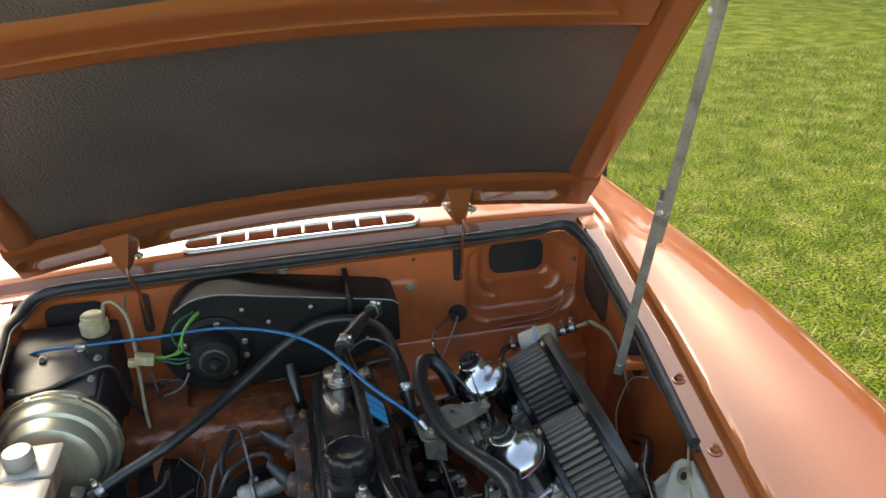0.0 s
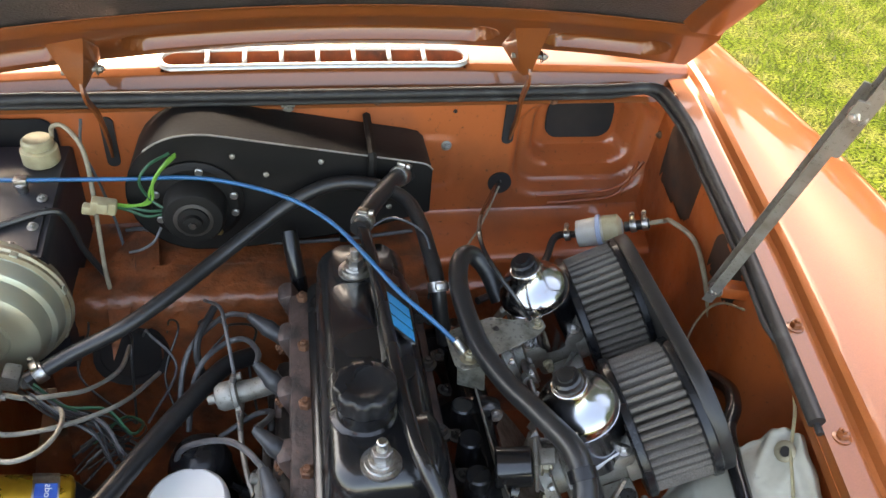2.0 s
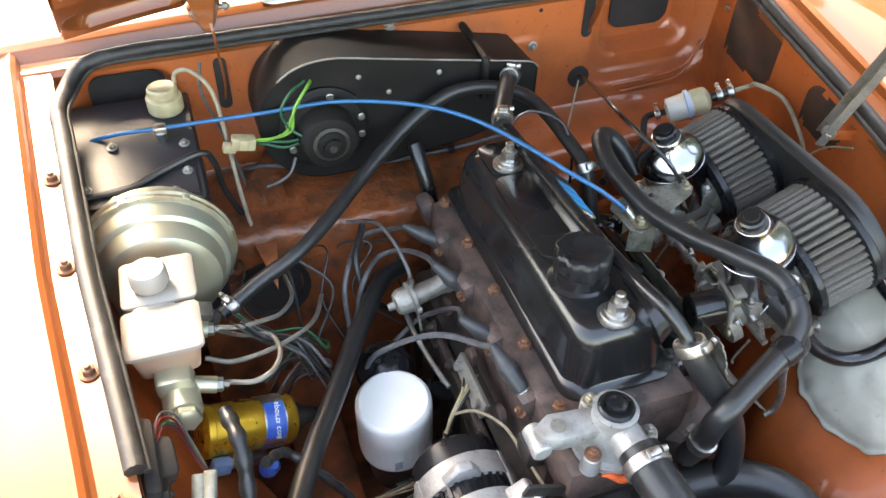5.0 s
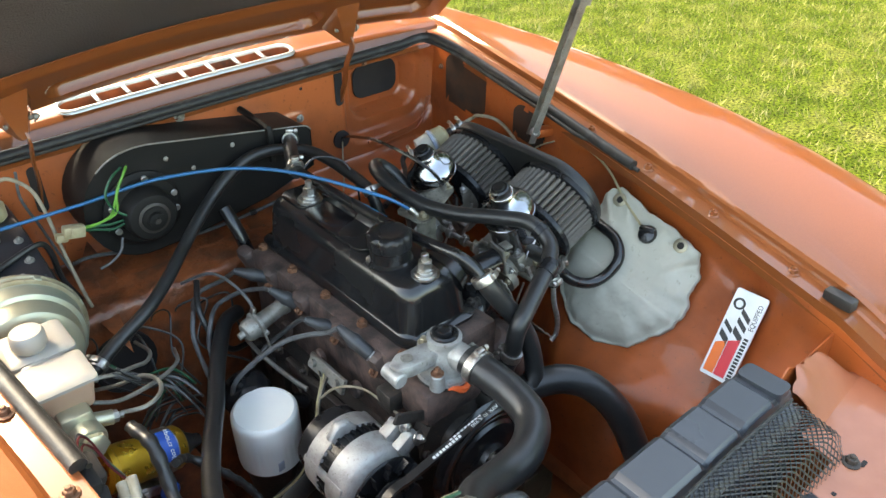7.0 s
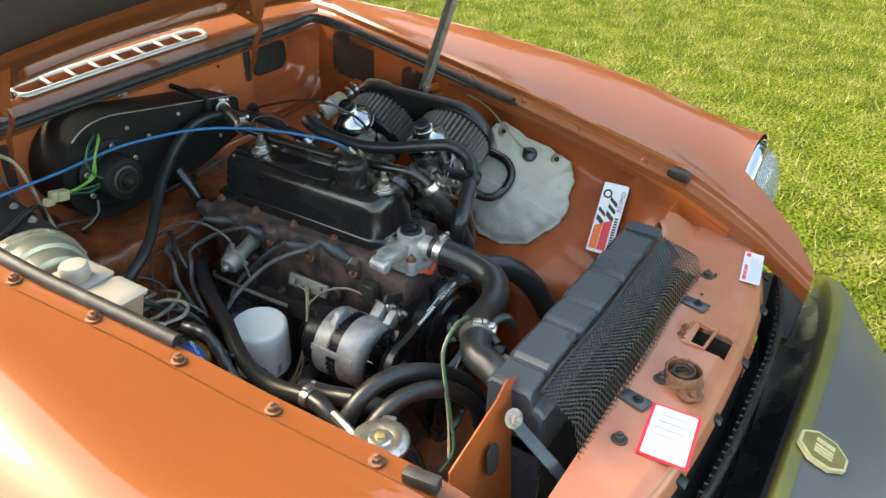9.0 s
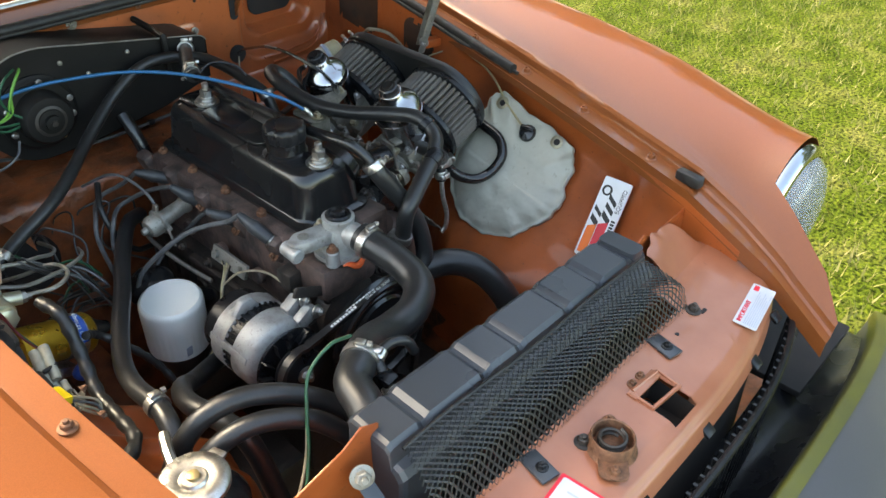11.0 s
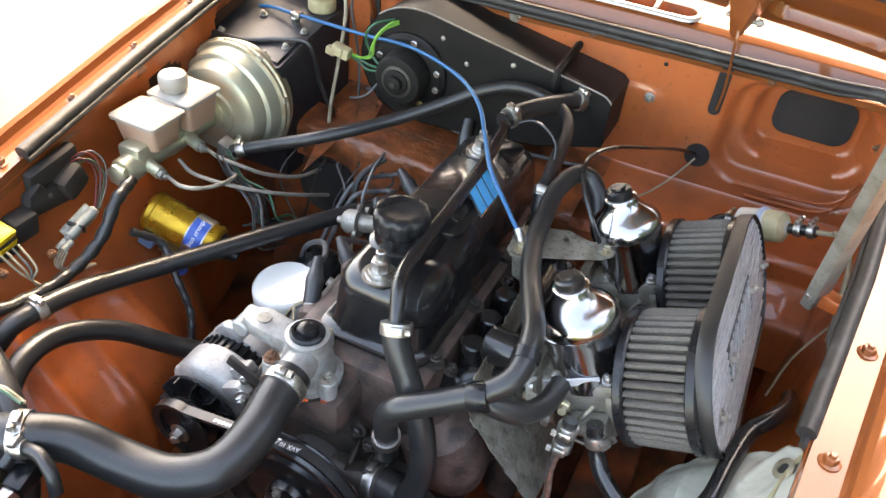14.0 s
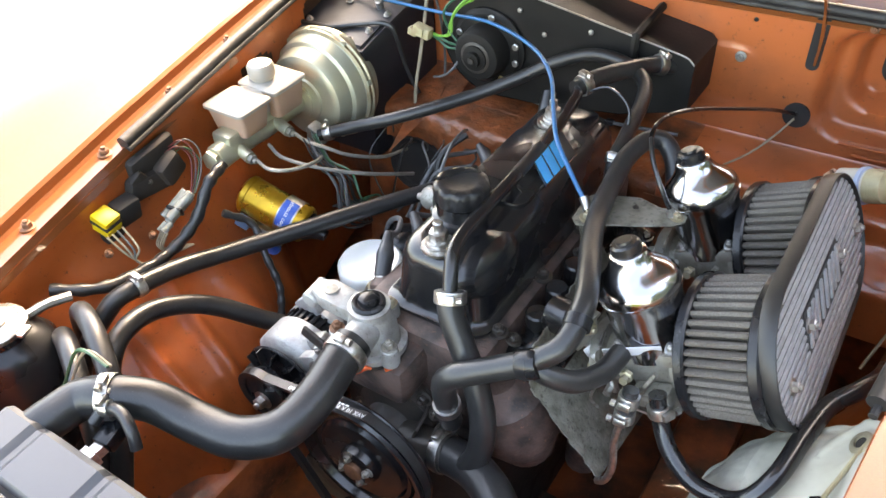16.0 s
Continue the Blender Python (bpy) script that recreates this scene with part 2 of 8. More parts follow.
BLACKPRINT = mat("black_print", (0.012, 0.012, 0.012), 0.45)
GREYPRINT = mat("grey_print", (0.38, 0.42, 0.50), 0.5)
SEALANT = mat("orange_sealant", (0.72, 0.11, 0.025), 0.5, 0, (0.55, 0.09, 0.03), 200, 4, 0.4, 0.7, bump=0.5, bscale=300)
# Near-black of black parts and of plates that paint the shade of holes.
DARK = mat("hole_shade_and_black", (0.012, 0.011, 0.011), 0.8, 0, (0.03, 0.022, 0.018), 12, 5, 0.4, 0.7)
MESHMAT = mat("mesh_metal", (0.034, 0.034, 0.034), 0.42, 0.3, (0.022, 0.022, 0.022), 90, 3, 0.4, 0.7)
LENS = mat("headlamp_glass", (0.93, 0.95, 0.93), 0.04, 0, (0.9, 0.92, 0.9), 30, 2, 0.4, 0.7, trans=0.75)
VENT = mat("satin_vent", (0.50, 0.50, 0.49), 0.36, 0.5, (0.42, 0.42, 0.41), 60, 4, 0.4, 0.7)


def ground_material():
    m = bpy.data.materials.new("lawn_and_path")
    m.use_nodes = True
    nt = m.node_tree
    b = nt.nodes["Principled BSDF"]
    b.inputs["Roughness"].default_value = 0.9
    b.inputs["Specular IOR Level"].default_value = 0.05
    g = nt.nodes.new("ShaderNodeNewGeometry")

    def noise_ramp(scale, stops):
        n = nt.nodes.new("ShaderNodeTexNoise")
        n.inputs["Scale"].default_value, n.inputs["Detail"].default_value = scale, 6
        nt.links.new(g.outputs["Position"], n.inputs["Vector"])
        r = nt.nodes.new("ShaderNodeValToRGB")
        while len(r.color_ramp.elements) < len(stops):
            r.color_ramp.elements.new(0.5)
        for e, (p, c) in zip(r.color_ramp.elements, stops):
            e.position, e.color = p, (*c, 1)
        nt.links.new(n.outputs["Fac"], r.inputs["Fac"])
        return n, r
    n1, lawn = noise_ramp(5.0, ((0.3, (0.05, 0.078, 0.008)), (0.5, (0.095, 0.130, 0.014)), (0.7, (0.17, 0.175, 0.045))))
    n2, patch = noise_ramp(70.0, ((0.38, (0.22, 0.24, 0.2)), (0.52, (1, 1, 1)), (0.7, (1.6, 1.4, 1.2))))
    mul = nt.nodes.new("ShaderNodeMix")
    mul.data_type, mul.blend_type = "RGBA", "MULTIPLY"
    mul.inputs[0].default_value = 1
    nt.links.new(lawn.outputs[0], mul.inputs[6])
    nt.links.new(patch.outputs[0], mul.inputs[7])
    n3, path = noise_ramp(9.0, ((0.35, (0.62, 0.60, 0.56)), (0.62, (0.70, 0.68, 0.63)), (0.72, (0.18, 0.16, 0.13))))
    sep = nt.nodes.new("ShaderNodeSeparateXYZ")
    nt.links.new(g.outputs["Position"], sep.inputs[0])
    mr = nt.nodes.new("ShaderNodeMapRange")
    mr.inputs[1].default_value, mr.inputs[2].default_value = -0.80, -0.95
    nt.links.new(sep.outputs[0], mr.inputs[0])
    mix = nt.nodes.new("ShaderNodeMix")
    mix.data_type = "RGBA"
    nt.links.new(mr.outputs[0], mix.inputs[0])
    nt.links.new(mul.outputs[2], mix.inputs[6])
    nt.links.new(path.outputs[0], mix.inputs[7])
    nt.links.new(mix.outputs[2], b.inputs["Base Color"])
    bp = nt.nodes.new("ShaderNodeBump")
    bp.inputs["Strength"].default_value, bp.inputs["Distance"].default_value = 0.9, 0.03
    nt.links.new(n2.outputs["Fac"], bp.inputs["Height"])
    nt.links.new(bp.outputs[0], b.inputs["Normal"])
    return m


GROUND = ground_material()
LEAF = mat("tree_leaves", (0.045, 0.075, 0.018), 0.6, 0, (0.085, 0.11, 0.03), 2.5, 5, 0.4, 0.65, island=0.3)
BLADE = mat("grass_blade", (0.140, 0.152, 0.036), 0.9, 0, (0.30, 0.275, 0.125), 11, 12, 0.40, 0.66, spec=0.0, speck=(0.05, 0.065, 0.016), sscale=26, slo=0.55, shi=0.66)


# ---- builders ----
ORG = {}


def V(*a):
    return Vector(a)


def finish(me, material, angle=38):
    me.materials.append(material)
    me.polygons.foreach_set("use_smooth", [True] * len(me.polygons))
    me.set_sharp_from_angle(angle=radians(angle))


def thing(name, origin, label, category, group="", kind=""):
    ob = new(name)
    ob.empty_display_size = 0.02
    ob.location = origin
    ORG[ob] = Vector(origin)
    return tagged(ob, label, category, group, kind)


def part(name, bm, material, parent, label="", angle=38):
    me = bpy.data.meshes.new(name)
    bmesh.ops.translate(bm, verts=bm.verts, vec=-ORG[parent])
    bmesh.ops.recalc_face_normals(bm, faces=bm.faces)
    bm.to_mesh(me)
    bm.free()
    finish(me, material, angle)
    ob = new(name, me)
    ob.parent = parent
    ORG[ob] = ORG[parent]
    return tagged(ob, label)


def pieces(name, bm, material, parent, label="", angle=38):
    """Each loose piece of the mesh becomes a part of its own."""
    todo = set(bm.verts)
    groups = []
    while todo:
        seed = [todo.pop()]
        grp = set(seed)
        while seed:
            for e in seed.pop().link_edges:
                for v in e.verts:
                    if v in todo:
                        todo.discard(v)
                        grp.add(v)
                        seed.append(v)
        groups.append(grp)
    groups.sort(key=lambda g: min(tuple(round(c, 5) for c in v.co) for v in g))
    for grp in groups:
        b = bmesh.new()
        idx = {v: b.verts.new(v.co) for v in grp}
        for f in {f for v in grp for f in v.link_faces}:
            b.faces.new([idx[v] for v in f.verts])
        part(name, b, material, parent, label, angle)
    bm.free()


def solid(name, bm, material, label, category, group="", kind="", angle=38):
    """A thing that is one mesh, with its origin at the middle of its base."""
    co = [v.co for v in bm.verts]
    lo = [min(c[i] for c in co) for i in range(3)]
    hi = [max(c[i] for c in co) for i in range(3)]
    o = V((lo[0] + hi[0]) / 2, (lo[1] + hi[1]) / 2, lo[2])
    bmesh.ops.translate(bm, verts=bm.verts, vec=-o)
    bmesh.ops.recalc_face_normals(bm, faces=bm.faces)
    me = bpy.data.meshes.new(name)
    bm.to_mesh(me)
    bm.free()
    finish(me, material, angle)
    ob = new(name, me)
    ob.location = o
    ORG[ob] = o
    return tagged(ob, label, category, group, kind)


def spline(pts, n=8):
    p = [Vector(q) for q in pts]
    p = [p[0] * 2 - p[1]] + p + [p[-1] * 2 - p[-2]]
    out = []
    for i in range(1, len(p) - 2):
        a, b, c, d = p[i - 1:i + 3]
        for k in range(n):
            t = k / n
            out.append(0.5 * (2 * b + (c - a) * t + (2 * a - 5 * b + 4 * c - d) * t * t + (3 * b - a - 3 * c + d) * t ** 3))
    out.append(p[-2])
    return out


def curve1(pairs, y):
    """Smooth value at y of a line given by (y, value) pairs in rising order."""
    ys = [a for a, _ in pairs]
    if y <= ys[0]:
        return pairs[0][1]
    for (a, u), (b, v) in zip(pairs, pairs[1:]):
        if y <= b:
            return u + (v - u) * (y - a) / (b - a)
    return pairs[-1][1]


def tube(bm, pts, r, seg=10, n=8, smooth=True):
    line = spline(pts, n) if smooth and len(pts) > 2 else [Vector(q) for q in pts]
    t0 = (line[1] - line[0]).normalized()
    u = t0.orthogonal().normalized()
    rings = []
    for i, p in enumerate(line):
        t = (line[min(i + 1, len(line) - 1)] - line[max(i - 1, 0)]).normalized()
        u = (u - t * u.dot(t)).normalized()
        w = t.cross(u)
        rr = r(i / (len(line) - 1)) if callable(r) else r
        rings.append([bm.verts.new(p + (u * math.cos(a) + w * math.sin(a)) * rr) for a in (2 * math.pi * k / seg for k in range(seg))])
    for a, b in zip(rings, rings[1:]):
        for k in range(seg):
            bm.faces.new((a[k], a[(k + 1) % seg], b[(k + 1) % seg], b[k]))
    bm.faces.new(rings[0][::-1])
    bm.faces.new(rings[-1])
    return bm


def revolve(bm, p, axis, profile, seg=28, sy=1.0, side=None):
    """A turned body: profile of (way along the axis, radius) from p. side, sy: flattened across side by sy."""
    p, ax = Vector(p), Vector(axis).normalized()
    u = (Vector(side) - ax * Vector(side).dot(ax)).normalized() if side else ax.orthogonal().normalized()
    w = ax.cross(u)
    rings = []
    for s, r in profile:
        r = max(r, 1e-5)
        rings.append([bm.verts.new(p + ax * s + (u * math.cos(a) * sy + w * math.sin(a)) * r) for a in (2 * math.pi * k / seg for k in range(seg))])
    for a, b in zip(rings, rings[1:]):
        for k in range(seg):
            bm.faces.new((a[k], a[(k + 1) % seg], b[(k + 1) % seg], b[k]))
    bm.faces.new(rings[0][::-1])
    bm.faces.new(rings[-1])
    return bm


def cyl(bm, p0, p1, r0, r1=None, seg=20, bev=0.0):
    p0, p1 = Vector(p0), Vector(p1)
    L = (p1 - p0).length
    r1 = r0 if r1 is None else r1
    if bev:
        return revolve(bm, p0, p1 - p0, ((0, r0 - bev), (bev, r0), (L - bev, r1), (L, r1 - bev)), seg)
    return revolve(bm, p0, p1 - p0, ((0, r0), (L, r1)), seg)


def box(bm, c, size, bev=0.003, rot=None, segs=2):
    m = Matrix.Translation(c)
    if rot is not None:
        m = m @ (rot if isinstance(rot, Matrix) else Euler([radians(a) for a in rot]).to_matrix().to_4x4())
    r = bmesh.ops.create_cube(bm, size=1, matrix=m @ Matrix.Diagonal((*size, 1)))
    if bev:
        es = list({e for v in r["verts"] for e in v.link_edges})
        bmesh.ops.bevel(bm, geom=es, offset=min(bev, min(size) * 0.45), segments=segs, affect="EDGES", profile=0.5)
    return bm


def prism(bm, pts, vec, bev=0.0, segs=2):
    """A flat outline given thickness along vec."""
    vs = [bm.verts.new(Vector(p)) for p in pts]
    f = bm.faces.new(vs)
    r = bmesh.ops.extrude_face_region(bm, geom=[f])
    nv = [g for g in r["geom"] if isinstance(g, bmesh.types.BMVert)]
    bmesh.ops.translate(bm, verts=nv, vec=Vector(vec))
    if bev:
        es = list({e for v in vs + nv for e in v.link_edges})
        bmesh.ops.bevel(bm, geom=es, offset=bev, segments=segs, affect="EDGES", profile=0.5)
    return bm


def sheet(bm, fn, nu, nv, thick=0.0):
    """A curved sheet through fn(u, v), u and v from 0 to 1; given a thickness along its normals."""
    g = [[bm.verts.new(Vector(fn(i / nu, j / nv))) for j in range(nv + 1)] for i in range(nu + 1)]
    fs = [bm.faces.new((g[i][j], g[i + 1][j], g[i + 1][j + 1], g[i][j + 1])) for i in range(nu) for j in range(nv)]
    if thick:
        bm.normal_update()
        bmesh.ops.solidify(bm, geom=fs, thickness=thick)
    return bm


def loft(bm, rings, closed=True, caps=True):
    vs = [[bm.verts.new(Vector(p)) for p in ring] for ring in rings]
    n = len(vs[0])
    for a, b in zip(vs, vs[1:]):
        for k in range(n if closed else n - 1):
            bm.faces.new((a[k], a[(k + 1) % n], b[(k + 1) % n], b[k]))
    if caps and closed:
        bm.faces.new(vs[0][::-1])
        bm.faces.new(vs[-1])
    return bm


def rrect(cx, cy, w, h, r, k=5):
    """Points of a rounded rectangle."""
    out = []
    for sx, sy, a0 in ((1, 1, 0), (-1, 1, 90), (-1, -1, 180), (1, -1, 270)):
        for i in range(k + 1):
            a = radians(a0 + 90 * i / k)
            out.append((cx + sx * (w / 2 - r) + r * math.cos(a), cy + sy * (h / 2 - r) + r * math.sin(a)))
    return out


def B():
    return bmesh.new()


def bolt_mesh():
    bm = B()
    revolve(bm, (0, 0, 0), (0, 0, 1), ((0, 1.55), (0.22, 1.55), (0.3, 1.4)), 18)
    revolve(bm, (0, 0, 0.3), (0, 0, 1), ((0, 1.0), (0.85, 1.0), (1.0, 0.82)), 6)
    revolve(bm, (0, 0, 1.2), (0, 0, 1), ((0, 0.5), (0.5, 0.5), (0.6, 0.4)), 10)
    me = bpy.data.meshes.new("bolt")
    bmesh.ops.recalc_face_normals(bm, faces=bm.faces)
    bm.to_mesh(me)
    bm.free()
    return me


BOLTS = {}


def bolt(parent, p, axis=(0, 0, 1), r=0.005, material=None):
    material = material or STEEL
    if material.name not in BOLTS:
        me = bolt_mesh()
        finish(me, material, 30)
        BOLTS[material.name] = me
    ob = new("bolt", BOLTS[material.name])
    ob.parent = parent
    q = Vector((0, 0, 1)).rotation_difference(Vector(axis))
    ob.matrix_local = Matrix.LocRotScale(Vector(p) - ORG[parent], q, (r, r, r))
    return ob


def clamp(parent, p, axis, r, width=0.012, up=(0, 0, 1), material=None):
    """A worm-drive hose clip: band and screw housing."""
    p, ax = Vector(p), Vector(axis).normalized()
    bm = B()
    w = width / 2
    revolve(bm, p - ax * w, ax, ((0, r), (0, r + 0.0016), (w * 0.25, r + 0.002), (w * 1.75, r + 0.002), (width, r + 0.0016), (width, r)), 24)
    side = Vector(up) - ax * Vector(up).dot(ax)
    side.normalize()
    t = ax.cross(side)
    q = p + side * (r + 0.005)
    rot = Matrix((t, ax, side)).transposed().to_4x4()
    q = q - side * 0.001
    box(bm, q, (0.013, width * 0.75, 0.006), 0.002, rot)
    cyl(bm, q - t * 0.008, q - t * 0.013, 0.0036, seg=8)
    return part("hose_clip", bm, material or STEEL, parent, "bright steel worm-drive clip")


def hose(name, label, category, pts, r, clips=(), material=None, seg=12, tip=None, group=""):
    o = Vector(pts[0])
    th = thing(name, o, label, category, group)
    part("tube", tube(B(), pts, r, seg, 10), material or RUBBER, th)
    line = spline(pts, 10)
    for f in clips:
        i = min(int(f * (len(line) - 1)), len(line) - 2)
        clamp(th, line[i], line[i + 1] - line[i], r + 0.0005)
    return th


def lettering(name, body, size, m, material, parent, extrude=0.0004):
    cu = bpy.data.curves.new(name, "FONT")
    cu.body, cu.size, cu.extrude, cu.align_x, cu.align_y = body, size, extrude, "CENTER", "CENTER"
    tmp = new(name + "_src", cu)
    bpy.context.view_layer.update()
    me = bpy.data.meshes.new_from_object(tmp.evaluated_get(bpy.context.evaluated_depsgraph_get()))
    bpy.data.objects.remove(tmp)
    me.materials.clear()
    me.materials.append(material)
    ob = new(name, me)
    ob.parent = parent
    ob.matrix_local = Matrix.Translation(-ORG[parent]) @ m
    return ob


def plane_at(o, xdir, ydir):
    """The pose whose x and y run along the two ways given, at o."""
    x = Vector(xdir).normalized()
    z = x.cross(Vector(ydir)).normalized()
    y = z.cross(x)
    m = Matrix((x, y, z)).transposed().to_4x4()
    m.translation = o
    return m


def flat(bm, m, pts, z0, z1):
    """A flat outline in the pose m, from height z0 to z1."""
    prism(bm, [m @ V(x, y, z0) for x, y in pts], m.to_3x3() @ V(0, 0, z1 - z0))
    return bm


# ---- ground ----
bm = B()
bmesh.ops.create_grid(bm, x_segments=40, y_segments=40, size=450)
solid("ground", bm, GROUND, "sunlit green lawn beside a pale gravel path", "ground", kind="structure")


def grass():
    rng = np.random.default_rng(5)
    n = 85000
    d = rng.random(n) ** 1.4 * 6.5
    x = 0.95 + d
    y = rng.uniform(-3.2, 6.5, n)
    coarse = rng.uniform(-1, 1, (64, 64))
    tuft = coarse[(x * 7.3).astype(int) % 64, (y * 6.1).astype(int) % 64]
    h = rng.uniform(0.015, 0.04, n) * (1 + 0.35 * tuft)
    a = rng.uniform(0, 2 * np.pi, n)
    w = rng.uniform(0.002, 0.0045, n)
    lean = rng.uniform(0.3, 1.1, n) * h
    b = rng.uniform(0, 2 * np.pi, n)
    z0 = np.full(n, -0.004)
    p0 = np.stack([x - w * np.cos(a), y - w * np.sin(a), z0], 1)
    p1 = np.stack([x + w * np.cos(a), y + w * np.sin(a), z0], 1)
    p2 = np.stack([x + lean * np.cos(b), y + lean * np.sin(b), h], 1)
    co = np.stack([p0, p1, p2], 1).reshape(-1, 3)
    me = bpy.data.meshes.new("grass")
    me.vertices.add(n * 3)
    me.vertices.foreach_set("co", co.ravel())
    me.loops.add(n * 3)
    me.loops.foreach_set("vertex_index", np.arange(n * 3))
    me.polygons.add(n)
    me.polygons.foreach_set("loop_start", np.arange(n) * 3)
    me.update(calc_edges=True)
    me.materials.append(BLADE)
    tagged(new("grass", me), "short mown sunlit lawn grass", "grass", kind="stuff")


grass()


def woods():
    """Unseen trees added for reflections: tapered trunks, limbs and leaf clumps in one mesh."""
    rng = np.random.default_rng(11)
    verts, faces = [], []
    for k in range(20):
        az = radians(22 + 5.6 * k + rng.uniform(-2, 2))
        far = rng.uniform(17, 23)
        cx, cy, tall = far * math.sin(az), far * math.cos(az), rng.uniform(12, 18)
        for ax, ay, z1, r0 in ((0, 0, tall * 0.75, 0.24), (1.4, 0.5, tall * 0.6, 0.1), (-1.2, 0.8, tall * 0.65, 0.1), (0.3, -1.4, tall * 0.55, 0.1)):
            n0, zb = len(verts), -0.1 if r0 > 0.2 else tall * 0.3
            for z, q, r in ((zb, 0, r0), (z1, 1, 0.03)):
                verts += [(cx + ax * q + r * math.cos(j * 1.0472), cy + ay * q + r * math.sin(j * 1.0472), z) for j in range(6)]
            faces += [(n0 + j, n0 + (j + 1) % 6, n0 + 6 + (j + 1) % 6, n0 + 6 + j) for j in range(6)]
        for c in range(44):
            zc = tall * rng.uniform(0.16, 1.0)
            reach = 2.6 * math.sqrt(max(0.05, 1 - ((zc / tall - 0.55) / 0.5) ** 2))
            a, d = rng.uniform(0, 6.283), reach * math.sqrt(rng.random())
            clump = np.array((cx + d * math.cos(a), cy + d * math.sin(a), zc))
            for leaf in range(70):
                p = clump + rng.normal(0, 0.42, 3)
                e1, e2 = rng.normal(0, 0.12, 3), rng.normal(0, 0.12, 3)
                n0 = len(verts)
                verts += [tuple(p - e1), tuple(p + e2), tuple(p + e1), tuple(p - e2)]
                faces.append((n0, n0 + 1, n0 + 2, n0 + 3))
    me = bpy.data.meshes.new("woods")
    me.from_pydata(verts, [], faces)
    me.materials.append(LEAF)
    tagged(new("woods", me), "dark green leafy trees added out of view to darken reflections", "trees", kind="stuff")


woods()

# ---- car body ----


def smooth01(t):
    t = min(1, max(0, t))
    return t * t * (3 - 2 * t)


def in_rr(x, z, cx, cz, w, h, r, soft):
    dx, dz = max(abs(x - cx) - (w / 2 - r), 0), max(abs(z - cz) - (h / 2 - r), 0)
    return 1 - smooth01((math.hypot(dx, dz) - r + soft) / soft)


EDGE_X = ((-0.21, 0.343), (-0.1, 0.361), (0.05, 0.380), (0.27, 0.410), (0.41, 0.425), (0.62, 0.452), (0.95, 0.478), (1.1, 0.485))
EDGE_Z = ((-0.21, 0.645), (-0.1, 0.708), (0.05, 0.763), (0.27, 0.799), (0.41, 0.823), (0.62, 0.850), (0.95, 0.898), (1.4, 0.93))
SHEAR = 0.039


def edge(y, side, dx=0.0, dz=0.0):
    """A point beside the bonnet opening's edge: dx outwards, dz upwards."""
    x = curve1(EDGE_X, y) + dx + (0.029 if side < 0 else 0.0)
    return V(side * x, y, curve1(EDGE_Z, y) + dz + SHEAR * (side * x - 0.44) + (0.011 if side < 0 else 0.0))


def shell(x, y, z):
    return V(x, y, z + SHEAR * (x - 0.44))


body = thing("car_body", (0, 0.4, 0.0), "copper-orange car front with open engine bay, parked on grass", "car body")

CREST_X = ((-0.2, 0.640), (0.2, 0.645), (0.4, 0.643), (0.6, 0.635), (0.8, 0.622), (1.0, 0.603), (1.45, 0.575))
CREST_Z = ((-0.2, 0.730), (-0.06, 0.786), (0.0, 0.801), (0.08, 0.815), (0.2, 0.831), (0.4, 0.860), (0.6, 0.882), (0.8, 0.898), (1.0, 0.908), (1.45, 0.915))


def fender_section(y):
    """Points (x, z) across the right-hand fender, from the opening's edge outwards."""
    ex, ez = curve1(EDGE_X, y), curve1(EDGE_Z, y)
    cx, cz = curve1(CREST_X, y), curve1(CREST_Z, y)
    w = 0.013 * smooth01((-0.01 - y) / 0.12)
    a = [(ex, ez), (ex + 0.030 - w, ez), (ex + 0.034 - w, ez + 0.004), (ex + 0.036 - w, ez + 0.014), (ex + 0.041 - w, ez + 0.018)]
    ix, iz = a[-1]
    b = [V(ix, 0, iz), V(ix * 0.6 + (cx - 0.055) * 0.4, 0, iz * 0.6 + cz * 0.4 + 0.0005), V(cx - 0.055, 0, cz + 0.004), V(cx, 0, cz), V(cx + 0.042, 0, cz - 0.030),
         V(cx + 0.075, 0, cz - 0.085), V(cx + 0.095, 0, cz - 0.17), V(cx + 0.105, 0, cz - 0.30), V(cx + 0.105, 0, cz - 0.52)]
    return a[:-1] + [(q.x, q.z) for q in spline(b, 5)]


def fender(side):
    bm = B()
    off = 0.029 if side < 0 else 0.0
    base = [x - curve1(EDGE_X, 0.0) for x, z in fender_section(0.0)]
    n = len(base) - 1
    first = 4

    def at(u, v):
        j = round(v * n)
        y0 = -0.20 + 0.164 * smooth01((base[j] - 0.041) / 0.040)
        y = y0 + (1.45 - y0) * u
        x, z = fender_section(y)[j]
        f = (j - first) / (n - first)
        far = smooth01((f - 0.12) / 0.2)
        t = min(1, max(0, (0.14 + 0.14 * far - y) / (0.176 + 0.14 * far)))
        s = t ** 1.9 * smooth01((base[j] - 0.040) / 0.05)
        if s > 0:
            a = radians(curve1(((0.0, 150), (0.05, 141), (0.12, 122), (0.25, 82), (0.375, 50), (0.5, 22), (0.7, -20), (1.0, -75)), f))
            x, z = x + (0.560 + 0.113 * math.cos(a) - x) * s, z + (0.692 + 0.113 * math.sin(a) - z) * s
        return V(side * (x + off), y, z + SHEAR * (side * (x + off) - 0.44) + (0.011 if side < 0 else 0.0))
    sheet(bm, at, 72, n, 0.0012)
    return part("fender", bm, PAINT, body, angle=28)


